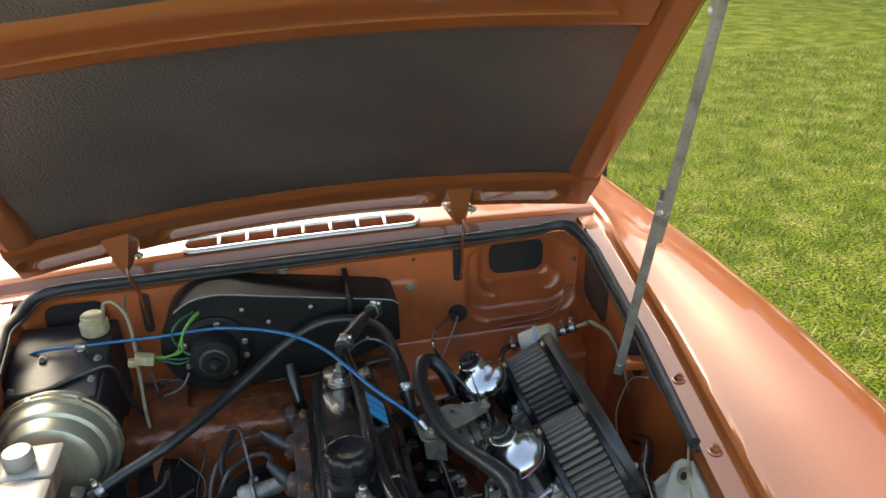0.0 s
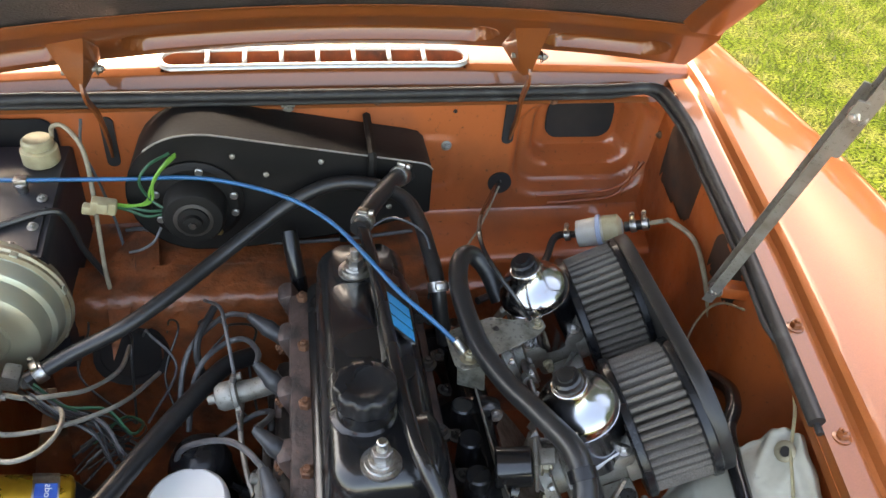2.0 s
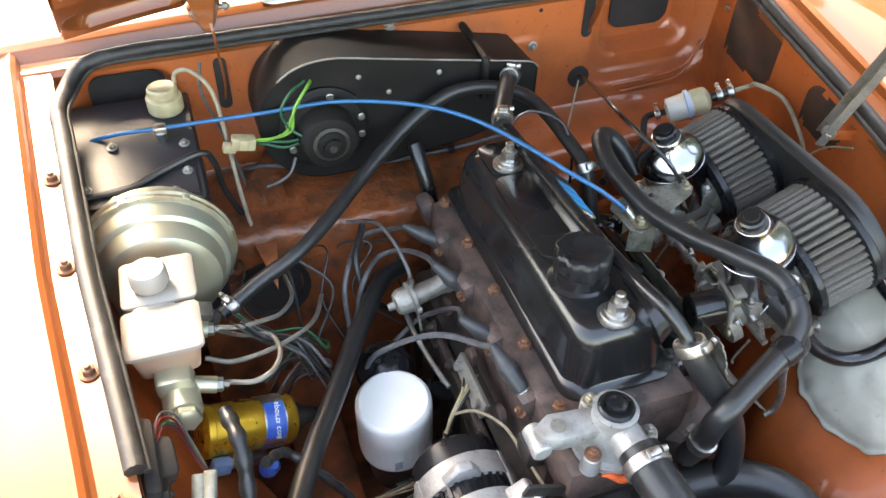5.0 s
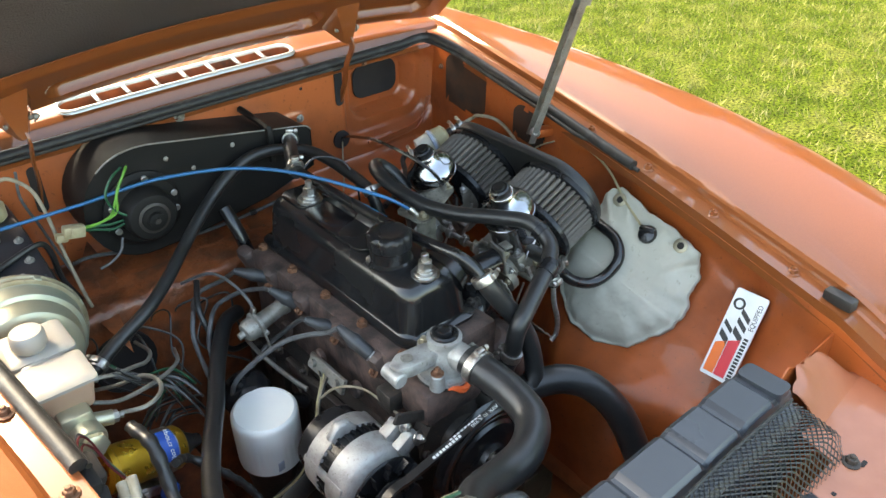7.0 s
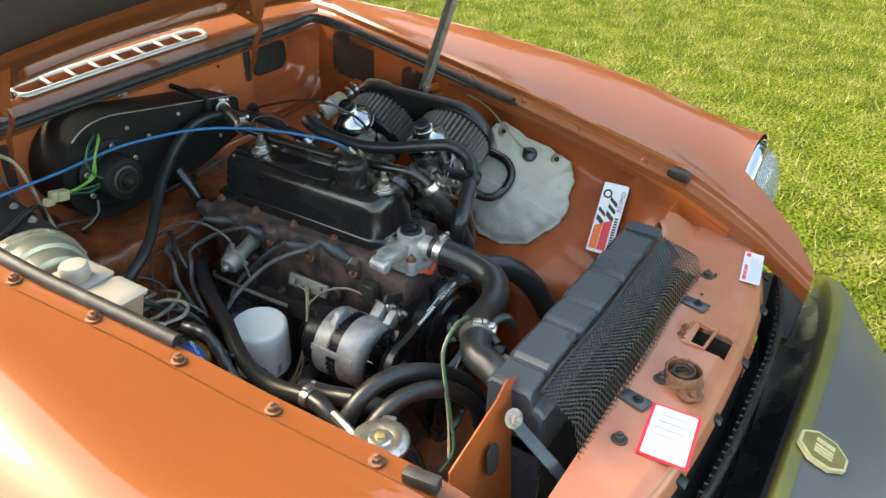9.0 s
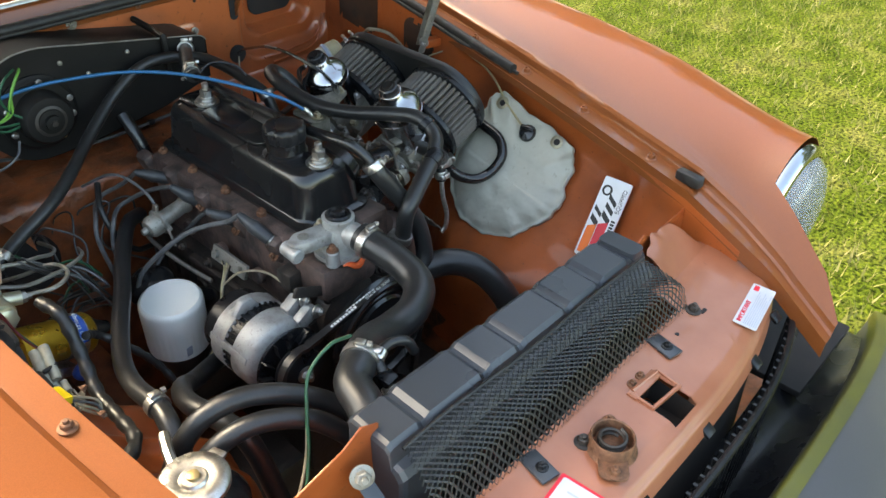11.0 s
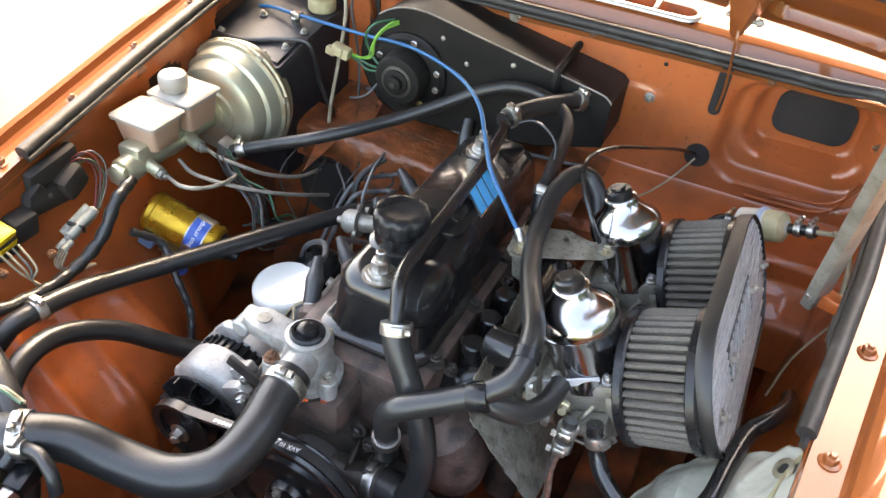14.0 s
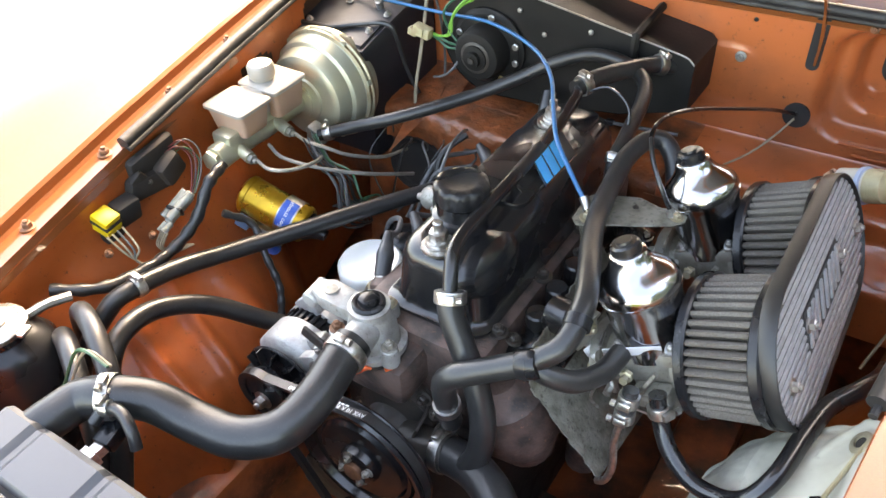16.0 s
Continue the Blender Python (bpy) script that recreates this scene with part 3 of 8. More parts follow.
for side in (1, -1):
    fd = fender(side)
    for y in (0.13, 0.27, 0.40, 0.53) if side > 0 else (0.115, 0.245, 0.376, 0.505, 0.635, 0.765):
        bolt(body, edge(y, side, 0.016, 0.0), (0, 0, 1), 0.0062, PAINT if side > 0 else RUSTBOLT)
    # inner lip turned down from the edge
    bm = B()
    sheet(bm, lambda u, v: edge(-0.2 + 1.15 * u, side, -0.001 * v, -0.024 * v), 40, 2, 0.0015)
    part("inner_lip", bm, PAINT, body)

WING = {  # inner wing sections: depth below the edge, way inwards
    -0.05: ((0, 0.0), (-0.05, 0.0), (-0.11, -0.01), (-0.17, -0.02), (-0.36, -0.03)),
    0.05: ((0, 0.0), (-0.045, -0.002), (-0.11, -0.025), (-0.18, -0.05), (-0.36, -0.08)),
    0.18: ((0, 0.0), (-0.08, 0.0), (-0.19, -0.062), (-0.245, -0.105), (-0.40, -0.15)),
    0.30: ((0, 0.0), (-0.075, -0.0), (-0.18, -0.066), (-0.262, -0.168), (-0.42, -0.19)),
    0.40: ((0, 0.0), (-0.08, -0.002), (-0.185, -0.068), (-0.27, -0.165), (-0.44, -0.19)),
    0.52: ((0, 0.0), (-0.09, -0.006), (-0.19, -0.055), (-0.28, -0.11), (-0.44, -0.15)),
    0.62: ((0, 0.0), (-0.10, -0.004), (-0.20, -0.02), (-0.30, -0.04), (-0.45, -0.06)),
    0.80: ((0, 0.0), (-0.10, -0.004), (-0.20, -0.012), (-0.32, -0.02), (-0.47, -0.03)),
    0.97: ((0, 0.0), (-0.10, -0.004), (-0.20, -0.008), (-0.32, -0.012), (-0.50, -0.02)),
}


def wing_point(side, u, v):
    ys = sorted(WING)
    y = ys[0] + (ys[-1] - ys[0]) * u
    i = max(k for k in range(len(ys)) if ys[k] <= y + 1e-9)
    i = min(i, len(ys) - 2)
    f = (y - ys[i]) / (ys[i + 1] - ys[i])
    f = f * f * (3 - 2 * f)
    a, b = WING[ys[i]], WING[ys[i + 1]]
    sec = [V(p[0] * (1 - f) + q[0] * f, p[1] * (1 - f) + q[1] * f, 0) for p, q in zip(a, b)]
    sp = spline(sec, 6)
    k = v * (len(sp) - 1)
    j = min(int(k), len(sp) - 2)
    p = sp[j].lerp(sp[j + 1], k - j)
    fold = 0.0
    if side < 0:
        fold = smooth01((v - 0.36) / 0.16) * (math.exp(-((y - 0.275 + 0.05 * (v - 0.6)) / 0.013) ** 2) + 0.9 * math.exp(-((y - 0.345 + 0.08 * (v - 0.6)) / 0.011) ** 2) + 0.7 * math.exp(-((y - 0.425) / 0.018) ** 2))
    hollow = 0.0
    if side > 0:
        hollow = 0.036 * smooth01(v / 0.10) * (1 - smooth01((v - 0.22) / 0.30)) * smooth01((y - 0.10) / 0.12) * (1 - smooth01((y - 0.50) / 0.10))
    return edge(y, side, p.y - 0.001 - 0.014 * fold + hollow, p.x - 0.012 + 0.004 * fold)


for side in (1, -1):
    openings = ((0.85, 0.822, 0.115, 0.095), (0.665, 0.800, 0.075, 0.060))
    bm = sheet(B(), lambda u, v: wing_point(side, u, v), 240, 64, 0.0012)
    cut = []
    for f in bm.faces:
        m = f.calc_center_median()
        if any(in_rr(m.y, m.z - SHEAR * (m.x - 0.44), y, z, w, h, 0.018, 0.0005) > 0.5 for y, z, w, h in openings):
            cut.append(f)
    bmesh.ops.delete(bm, geom=cut, context="FACES")
    part("inner_wing", bm, BAYPAINT, body, angle=60)
    # dark box behind each opening at the wing's rear, shade put into its colour
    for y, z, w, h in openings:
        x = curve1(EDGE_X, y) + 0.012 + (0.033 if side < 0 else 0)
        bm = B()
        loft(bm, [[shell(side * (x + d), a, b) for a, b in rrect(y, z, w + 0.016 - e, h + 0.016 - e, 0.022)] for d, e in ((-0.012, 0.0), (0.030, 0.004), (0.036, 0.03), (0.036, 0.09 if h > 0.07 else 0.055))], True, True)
        part("wing_opening", bm, HOLESHADE, body, "dark-coloured box behind an opening in the inner wing")

# wing stop rubbers on the flange
for side in (1, -1):
    bm = B()
    c = edge(0.06, side, 0.018, 0.011)
    box(bm, c - V(0, 0, 0.002), (0.017, 0.042, 0.018), 0.004, (0, -2, side * -8))
    part("rubber_buffer", bm, SEAL, body, "black rubber bonnet buffer")


# ---- firewall ----
def firewall_point(u, v):
    x = -0.525 + 1.01 * u
    z = 0.893 - 0.36 * v
    y = 0.962
    y += 0.030 * in_rr(x, z, 0.365, 0.805, 0.225, 0.165, 0.05, 0.016)
    y += 0.038 * in_rr(x, z, 0.368, 0.818, 0.165, 0.115, 0.035, 0.014)
    y += 0.030 * in_rr(x, z, -0.43, 0.82, 0.13, 0.12, 0.03, 0.014)
    y -= 0.0028 * in_rr(x, z, 0.08, 0.792, 0.180, 0.090, 0.022, 0.008)
    y -= 0.10 * smooth01((0.700 - z) / 0.016)
    y -= 0.05 * smooth01((0.655 - z) / 0.05)
    return shell(x, y, z) + V(0, 0, SHEAR * (0.3 - x) * 0.6)


part("firewall", sheet(B(), lambda u, v: firewall_point(u, 0.525 * v), 150, 40, 0.0015), FIREWALL, body, angle=60)
part("toe_board", sheet(B(), lambda u, v: firewall_point(0.64 * u, 0.525 + 0.475 * v), 90, 30, 0.0015), OILYPAINT, body, "oil-stained crumpled painted toe board", 60)
part("toe_board", sheet(B(), lambda u, v: firewall_point(0.64 + 0.36 * u, 0.525 + 0.475 * v), 60, 30, 0.0015), FIREWALL, body, "", 60)


# openings and slots in the firewall, their shade painted as flat dark plates
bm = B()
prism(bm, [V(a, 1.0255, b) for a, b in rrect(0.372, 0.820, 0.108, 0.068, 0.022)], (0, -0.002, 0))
part("vent_opening", bm, DARK, body, "flat black rounded plate for the firewall's vent opening")
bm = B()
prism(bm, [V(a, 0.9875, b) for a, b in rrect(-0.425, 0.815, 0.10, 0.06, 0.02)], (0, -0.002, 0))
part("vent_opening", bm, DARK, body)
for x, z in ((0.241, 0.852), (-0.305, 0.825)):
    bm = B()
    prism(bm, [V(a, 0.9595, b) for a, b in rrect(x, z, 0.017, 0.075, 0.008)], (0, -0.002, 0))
    part("hinge_slot", bm, DARK, body, "flat dark plate for the bonnet hinge arm's slot")
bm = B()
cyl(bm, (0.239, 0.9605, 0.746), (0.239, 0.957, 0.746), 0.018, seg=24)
part("grommet_hole", bm, DARK, body, "flat dark disc for a round hole in the firewall")
bm = B()
for k in range(2):
    tube(bm, [V(0.30 + 0.02 * k, 0.956, 0.722 - 0.014 * k), V(0.36, 0.956, 0.724 - 0.014 * k), V(0.43, 0.956, 0.735 - 0.014 * k), V(0.462 - 0.008 * k, 0.956, 0.78)], 0.0025, 6, 6)
part("pressed_bead", bm, BAYPAINT, body)
bolt(body, (0.151, 0.956, 0.814), (0, -1, 0), 0.005, GREYSTEEL)
bolt(body, (-0.07, 0.958, 0.878), (0, -1, 0), 0.006, GREYSTEEL)
bolt(body, (0.160, 0.958, 0.868), (0, -1, 0), 0.002, BLACK)

# lower toe board and tunnel, seen through the gaps
bm = B()
sheet(bm, lambda u, v: V(-0.40 + 0.78 * u, 0.812 - 0.05 * v + 0.012 * math.sin(u * 17), 0.665 - 0.44 * v), 30, 12, 0.002)
part("tunnel_panel", bm, OILYPAINT, body, "oily grimy painted tunnel panel", 60)
def flange_point(u, v):
    """A dented lip that turns over from the toe board to the tunnel."""
    x = -0.36 + 0.47 * u
    y = 0.862 - 0.062 * smooth01(v / 0.7)
    z = 0.688 - 0.012 * v - 0.050 * smooth01((v - 0.55) / 0.45)
    dent = 0.0022 * math.sin(37 * x + 5 * v) * math.sin(61 * x - 9 * v + 1) + 0.0022 * math.sin(120 * x + 24 * v) * math.sin(95 * x + 2 - 17 * v)
    return V(x, y + dent * 0.7, z + dent * (0.3 + v))


part("tunnel_flange", sheet(B(), flange_point, 140, 16, 0.0015), OILYPAINT, body, "dented oil-wet painted flange", 70)
# Lipped dark disc; its colour paints the shade of a hole in the tunnel.
bm = B()
revolve(bm, (-0.291, 0.797, 0.588), (0.1, -1, 0.1), ((0, 0.001), (0.0, 0.050), (0.008, 0.049), (0.004, 0.041), (-0.004, 0.039), (-0.004, 0.001)), 24)
part("tunnel_opening", bm, DARK, body)

# Unseen panel added behind the bay to keep out sun from the rear.
bm = B()
box(bm, (0, 1.435, 0.56), (1.46, 0.012, 0.72), 0.003)
part("rear_bulkhead", bm, DARK, body)

# floor of the bay: chassis rails and cross member
for side in (1, -1):
    bm = B()
    box(bm, (side * 0.275, 0.40, 0.36), (0.08, 1.1, 0.11), 0.01)
    part("chassis_rail", bm, GRIMY, body)
bm = B()
box(bm, (0, 0.45, 0.27), (0.52, 0.14, 0.09), 0.012)
box(bm, (0, 0.06, 0.40), (0.62, 0.05, 0.22), 0.01)
part("cross_member", bm, DARKIRON, body)
# Sheet added under the bay to hide the lit ground below it.
bm = B()
box(bm, (0, 0.62, 0.225), (1.48, 1.64, 0.012), 0.003)
part("splash_tray", bm, GRIMY, body, "dark sheet added below the engine to close the bay")
for side in (1, -1):
    bm = B()
    c = V(side * 0.56, 0.36, 0.29)
    revolve(bm, c, (side, 0, 0), ((0.0, 0.17), (0.0, 0.24), (0.02, 0.28), (0.05, 0.29), (0.12, 0.29), (0.15, 0.28), (0.17, 0.24), (0.17, 0.17)), 40)
    part("tyre", bm, RUBBER, body)
    bm = B()
    sheet(bm, lambda u, v: V(side * 0.742, 0.1 + 1.3 * u, 0.45 - 0.25 * v), 12, 4, 0.002)
    part("side_panel", bm, PAINT, body)

# ---- scuttle ----


def scuttle_point(u, v):
    k = v * 6
    half = 0.60 - 0.05 * v
    x = -half + 2 * half * u
    prof = ((0.955, 0.886), (0.962, 0.893), (0.982, 0.896), (0.990, 0.912), (1.0, 0.918), (1.12, 0.938), (1.5, 0.985))
    i = min(int(k), 5)
    f = k - i
    y = prof[i][0] * (1 - f) + prof[i + 1][0] * f
    z = prof[i][1] * (1 - f) + prof[i + 1][1] * f
    z += 0.012 * (1 - (x / 0.5) ** 2) * smooth01((y - 0.95) / 0.05) - 0.35 * max(0, abs(x) - 0.60) ** 1.5
    return shell(x, y + 0.0 * x, z) + V(0, 0, SHEAR * (0.3 - x) * 0.6)


scuttle_bm = sheet(B(), scuttle_point, 220, 50, 0.0015)
in_grille = [f for f in scuttle_bm.faces if abs(f.calc_center_median().y - 1.013) < 0.0195 and -0.232 < f.calc_center_median().x < 0.177]
bmesh.ops.delete(scuttle_bm, geom=in_grille, context="FACES")
part("scuttle_panel", scuttle_bm, PAINT, body, angle=60)

# fresh-air grille on the scuttle
gx0, gx1, gy, gz = -0.215, 0.160, 0.995, 0.9285
grille = part("air_grille", B(), VENT, body, "satin metal fresh-air intake grille")
gm = bmesh.new()


def gpt(x, y, h):
    z = 0.9185 + 0.02 * (y - 1.0) / 0.12 + 0.012 * (1 - (x / 0.5) ** 2) + SHEAR * (x - 0.44) + SHEAR * (0.3 - x) * 0.6
    return V(x, y, z + h)


ga, gb, gr = gx0, gx1, 0.0245


def grille_ring(r, h):
    pts = []
    for i in range(25):
        t = i / 24
        pts.append(gpt(ga + (gb - ga) * t, 1.013 - r, h))
    for i in range(1, 12):
        a = radians(-90 + 15 * i)
        pts.append(gpt(gb + r * math.cos(a), 1.013 + r * math.sin(a), h))
    for i in range(25):
        t = i / 24
        pts.append(gpt(gb + (ga - gb) * t, 1.013 + r, h))
    for i in range(1, 12):
        a = radians(90 + 15 * i)
        pts.append(gpt(ga + r * math.cos(a), 1.013 + r * math.sin(a), h))
    return pts


loft(gm, [grille_ring(gr, 0.0), grille_ring(gr - 0.001, 0.0035), grille_ring(gr - 0.003, 0.0048), grille_ring(gr - 0.0065, 0.0048), grille_ring(gr - 0.008, 0.0035), grille_ring(gr - 0.008, 0.0)], True, False)
for k in range(1, 8):
    x = gx0 - 0.008 + (gx1 - gx0 + 0.016) * (k / 8)
    loft(gm, [[gpt(x + dx, yy, h) for dx, h in ((-0.0032, 0.0), (-0.0028, 0.0042), (0.0028, 0.0042), (0.0032, 0.0))] for yy in (0.995, 1.031)])
bmesh.ops.translate(gm, verts=gm.verts, vec=-ORG[body])
bmesh.ops.recalc_face_normals(gm, faces=gm.faces)
gm.to_mesh(grille.data)
gm.free()
grille.data.polygons.foreach_set("use_smooth", [True] * len(grille.data.polygons))
bm = B()
loft(bm, [grille_ring(gr - 0.0075, 0.003), grille_ring(gr - 0.0075, -0.030), grille_ring(gr - 0.012, -0.034), grille_ring(0.0005, -0.034)], True, False)
part("grille_well", bm, GRIMY, grille, "shadowed painted well behind the grille")

# ---- weather strips ----
line = [edge(0.412 + 0.03 * k, 1, -0.008, 0.008) for k in range(16)] + [shell(0.455, 0.925, 0.905), shell(0.438, 0.948, 0.908)]
line += [shell(0.44 - 0.06 * k, 0.955, 0.906) + V(0, 0, SHEAR * (0.3 - 0.44 + 0.06 * k) * 0.6) for k in range(1, 15)]
line += [shell(-0.465, 0.948, 0.904) + V(0, 0, SHEAR * 0.40), shell(-0.492, 0.92, 0.902)] + [edge(0.875 - 0.03 * k, -1, -0.002, 0.006) for k in range(17)]
bm = B()
tube(bm, line, lambda f: 0.0085 + 0.0008 * smooth01((f - 0.58) / 0.05), 10, 3)
ws = part("weather_strip", bm, SEAL, body, "black rubber bonnet seal")
bm = B()
tube(bm, [p + V(0, -0.010, -0.005) if abs(p.x) < 0.43 else p + V(-0.009 * (1 if p.x > 0 else -1), 0, -0.006) for p in line], 0.0036, 8, 3)
part("weather_strip_lip", bm, SEAL, body)

# ---- slam panel and front ----


def slam_z(y):
    return curve1(((-0.19, 0.625), (-0.162, 0.655), (-0.152, 0.676), (-0.13, 0.687), (-0.03, 0.695), (0.02, 0.695)), y)


def slam_point(u, v):
    x = -0.375 + 0.75 * u
    y = (0.0 if x > 0.21 else -0.043) - (0.160 if x > 0.21 else 0.117) * v
    y2 = y + 0.05 * (abs(x) / 0.375) ** 3 * v
    return V(x, y2, slam_z(y) - 0.004 * smooth01((-0.144 - y) / 0.006))


slam_bm = sheet(B(), slam_point, 90, 60, 0.0015)
gone = [f for f in slam_bm.faces if abs(f.calc_center_median().x - 0.060) < 0.026 and abs(f.calc_center_median().y + 0.109) < 0.030]
bmesh.ops.delete(slam_bm, geom=gone, context="FACES")
part("slam_panel", slam_bm, FADED, body, "faded pinkish-copper slam panel", 60)
for x, y in ((0.222, -0.058), (-0.064, -0.080), (-0.20, -0.075)):
    bolt(body, (x, y, slam_z(y) + 0.001), (0, 0, 1), 0.0068, DARKIRON)
# Thin dark plates on the panel paint the shade of two slots.
for x, y, w, h in ((0.232, -0.068, 0.012, 0.005), (0.165, -0.066, 0.006, 0.005)):
    bm = B()
    prism(bm, [V(a, b, slam_z(y) + 0.0008) for a, b in rrect(x, y, w, h, 0.002, 3)], (0, 0, 0.0012))
    part("slot", bm, DARK, body)
# Dark box under the cut catch opening, shade put into its colour.
bm = B()
loft(bm, [[V(x, y, slam_z(y) - dz) for x, y in rrect(0.060, -0.109, 0.056, 0.066, 0.004, 3)] for dz in (0.0085, 0.045)], True, False)
prism(bm, [V(x, y, 0.645) for x, y in rrect(0.060, -0.109, 0.054, 0.064, 0.004, 3)], (0, 0, -0.003))
part("catch_opening", bm, DARK, body, "dark-coloured box below the safety-catch opening")
bm = B()
for pts in ([(0.038, -0.078, 0.694), (0.088, -0.082, 0.693), (0.088, -0.112, 0.691), (0.034, -0.108, 0.691), (0.034, -0.078, 0.694)],):
    tube(bm, pts, 0.0032, 6, 3, smooth=False)
box(bm, (0.058, -0.082, 0.693), (0.056, 0.014, 0.004), 0.001)
part("catch_bracket", bm, FADED, body)
bolt(body, (0.048, -0.072, 0.694), (0, 0, 1), 0.004, RUSTBOLT)
bolt(body, (0.066, -0.072, 0.694), (0, 0, 1), 0.004, RUSTBOLT)
bm = B()
revolve(bm, (-0.047, -0.104, 0.690), (0, 0, 1), ((0, 0.029), (0.003, 0.027), (0.006, 0.0255), (0.018, 0.0245), (0.0195, 0.0235), (0.0185, 0.0220), (0.002, 0.0205), (0.0025, 0.001)), 40)
prism(bm, [V(-0.047 + a * 0.80 - b * 0.60, -0.104 + a * 0.60 + b * 0.80, 0.6925) for a, b in rrect(-0.006, 0.0, 0.082, 0.032, 0.010)], (0, 0, 0.003), 0.0008)
cup = part("bonnet_catch", bm, RUSTBOLT, body, "rusty round bonnet catch cup")
for a in (-0.039, 0.031):
    bolt(body, (-0.047 + a * 0.80, -0.104 + a * 0.60, 0.6955), (0, 0, 1), 0.0058, RUSTBOLT)
bm = B()
tube(bm, [(-0.047 + 0.014 * math.cos(a), -0.104 + 0.014 * math.sin(a), 0.697 + 0.0009 * a) for a in np.linspace(0, 12.5, 40)], 0.0022, 6, 1, False)
part("spring", bm, DARKIRON, cup)
for x in (0.131, -0.125):
    bm = B()
    box(bm, (x, -0.066, slam_z(-0.06) + 0.003), (0.024, 0.040, 0.004), 0.0018, (0, 0, -12))
    part("mesh_tab", bm, RADBLACK, body)
    bolt(body, (x, -0.070, slam_z(-0.06) + 0.005), (0, 0, 1), 0.0045, BLACK)
for x in (0.335, 0.228, 0.08, -0.06, -0.19):
    bm = B()
    box(bm, (x, -0.160 + 0.04 * (abs(x) / 0.375) ** 3, 0.659), (0.018, 0.016, 0.006), 0.002, (35, 0, 0))
    part("grille_clip", bm, BLACK, body)

# labels on the slam panel
mlab = plane_at((0.292, -0.112, 0.6914), (0.92, 0.14, 0.0), (-0.14, 0.92, 0.056)) @ Matrix.Scale(0.86, 4)
bm = flat(B(), mlab, rrect(0, 0, 0.115, 0.036, 0.003), 0, 0.0008)
lab = solid("warning_label", bm, CARD, "white warning label with red heading on the slam panel", "label")
ORG[lab] = lab.location.copy()
lettering("heading", "IMPORTANT", 0.0105, mlab @ pose(-0.022, 0.0105, 0.0012), RED, lab)
bm = B()
for k in range(7):
    flat(bm, mlab, rrect(-0.006 - 0.004 * (k % 3), 0.003 - 0.0030 * k, 0.094 - 0.009 * (k % 3), 0.0011, 0.0003, 1), 0.0009, 0.0014)
part("text_bar", bm, GREYPRINT, lab)
bm = flat(B(), mlab, rrect(0.046, 0.010, 0.014, 0.008, 0.001, 2), 0.0009, 0.0014)
part("emblem", bm, RED, lab)
mcard = plane_at((-0.157, -0.124, 0.6905), (1, 0.12, 0.0), (-0.12, 1, 0.06))
bm = flat(B(), mcard, rrect(0, 0, 0.098, 0.062, 0.002, 2), 0, 0.0008)
card = solid("instruction_card", bm, RED, "white card with red border stuck on the slam panel", "label")
bm = flat(B(), mcard, rrect(0, 0, 0.090, 0.054, 0.002, 2), 0.0009, 0.0015)
part("paper", bm, CARD, card)
bm = B()
for k in range(6):
    flat(bm, mcard, rrect(-0.032 + 0.0125 * k, 0, 0.0022, 0.042 - 0.005 * (k % 3), 0.0005, 1), 0.0016, 0.002)
part("text_bar", bm, GREYPRINT, card)

def closing_point(u, v):
    """A small crumpled plate with a rounded, dented upper edge."""
    top = 0.62 * smooth01((u - 0.62) / 0.38) + 0.30 * smooth01((0.28 - u) / 0.28) + 0.035 * math.sin(u * 31) * smooth01((0.6 - u) / 0.3)
    w = top + (1 - top) * v
    dent = 0.0025 * math.sin(u * 9 + 1) * math.sin(w * 6) + 0.004 * math.sin(u * 31) * (1 - v) ** 3 * smooth01((0.6 - u) / 0.3)
    lip = 0.006 * (1 - v) ** 6
    return V(0.245 + 0.13 * u, 0.040 - 0.055 * w + dent + lip, 0.745 - 0.055 * w - 0.012 * u + dent - lip)


# radiator diaphragm plates each side of the radiator
for side in (1, -1):
    bm = B()
    pk = 0.772 if side < 0 else 0.742
    outer = [(0.240, pk - 0.01), (0.262, pk), (0.285, pk - 0.012), (0.392, 0.735), (0.400, 0.60), (0.400, 0.42), (0.250, 0.42), (0.246, 0.68)]
    prism(bm, [V(side * a, 0.050 - 0.10 * (0.77 - b) * 0.6, b) for a, b in outer], (0, 0.0025, 0), 0.0008, 1)
    part("diaphragm", bm, BAYPAINT, body)
    # Dark plate that paints the shade of a hole in the diaphragm.
    bm = B()
    prism(bm, [V(side * a, 0.0425 - 0.06 * (0.77 - b), b) for a, b in rrect(0.315, 0.695, 0.026, 0.042, 0.0125)], (0, -0.003, 0))
    part("diaphragm_hole", bm, DARK, body)
    if side < 0:
        continue
    bm = B()
    sheet(bm, closing_point, 40, 24, 0.0015)
    part("closing_panel", bm, FADED, body, "dented pinkish-copper closing panel beside the radiator", 80)

# dark sheet for the cavity's shade, grille ahead of the slam panel, and the rubber bumper
bm = B()
sheet(bm, lambda u, v: V(-0.37 + 0.74 * u, -0.150 + 0.045 * (abs(2 * u - 1)) ** 3 - 0.012 * v, 0.640 - 0.26 * v), 24, 4, 0.002)
part("grille_backing", bm, DARK, body)
# Dark sheets added below the headlamps to hide the lawn through the gap.
for side in (1, -1):
    bm = B()
    box(bm, (side * 0.485, -0.095, 0.515), (0.21, 0.19, 0.012), 0.003)
    part("lamp_tray", bm, DARK, body, "black sheet added below the headlamp to close the gap")
bm = B()
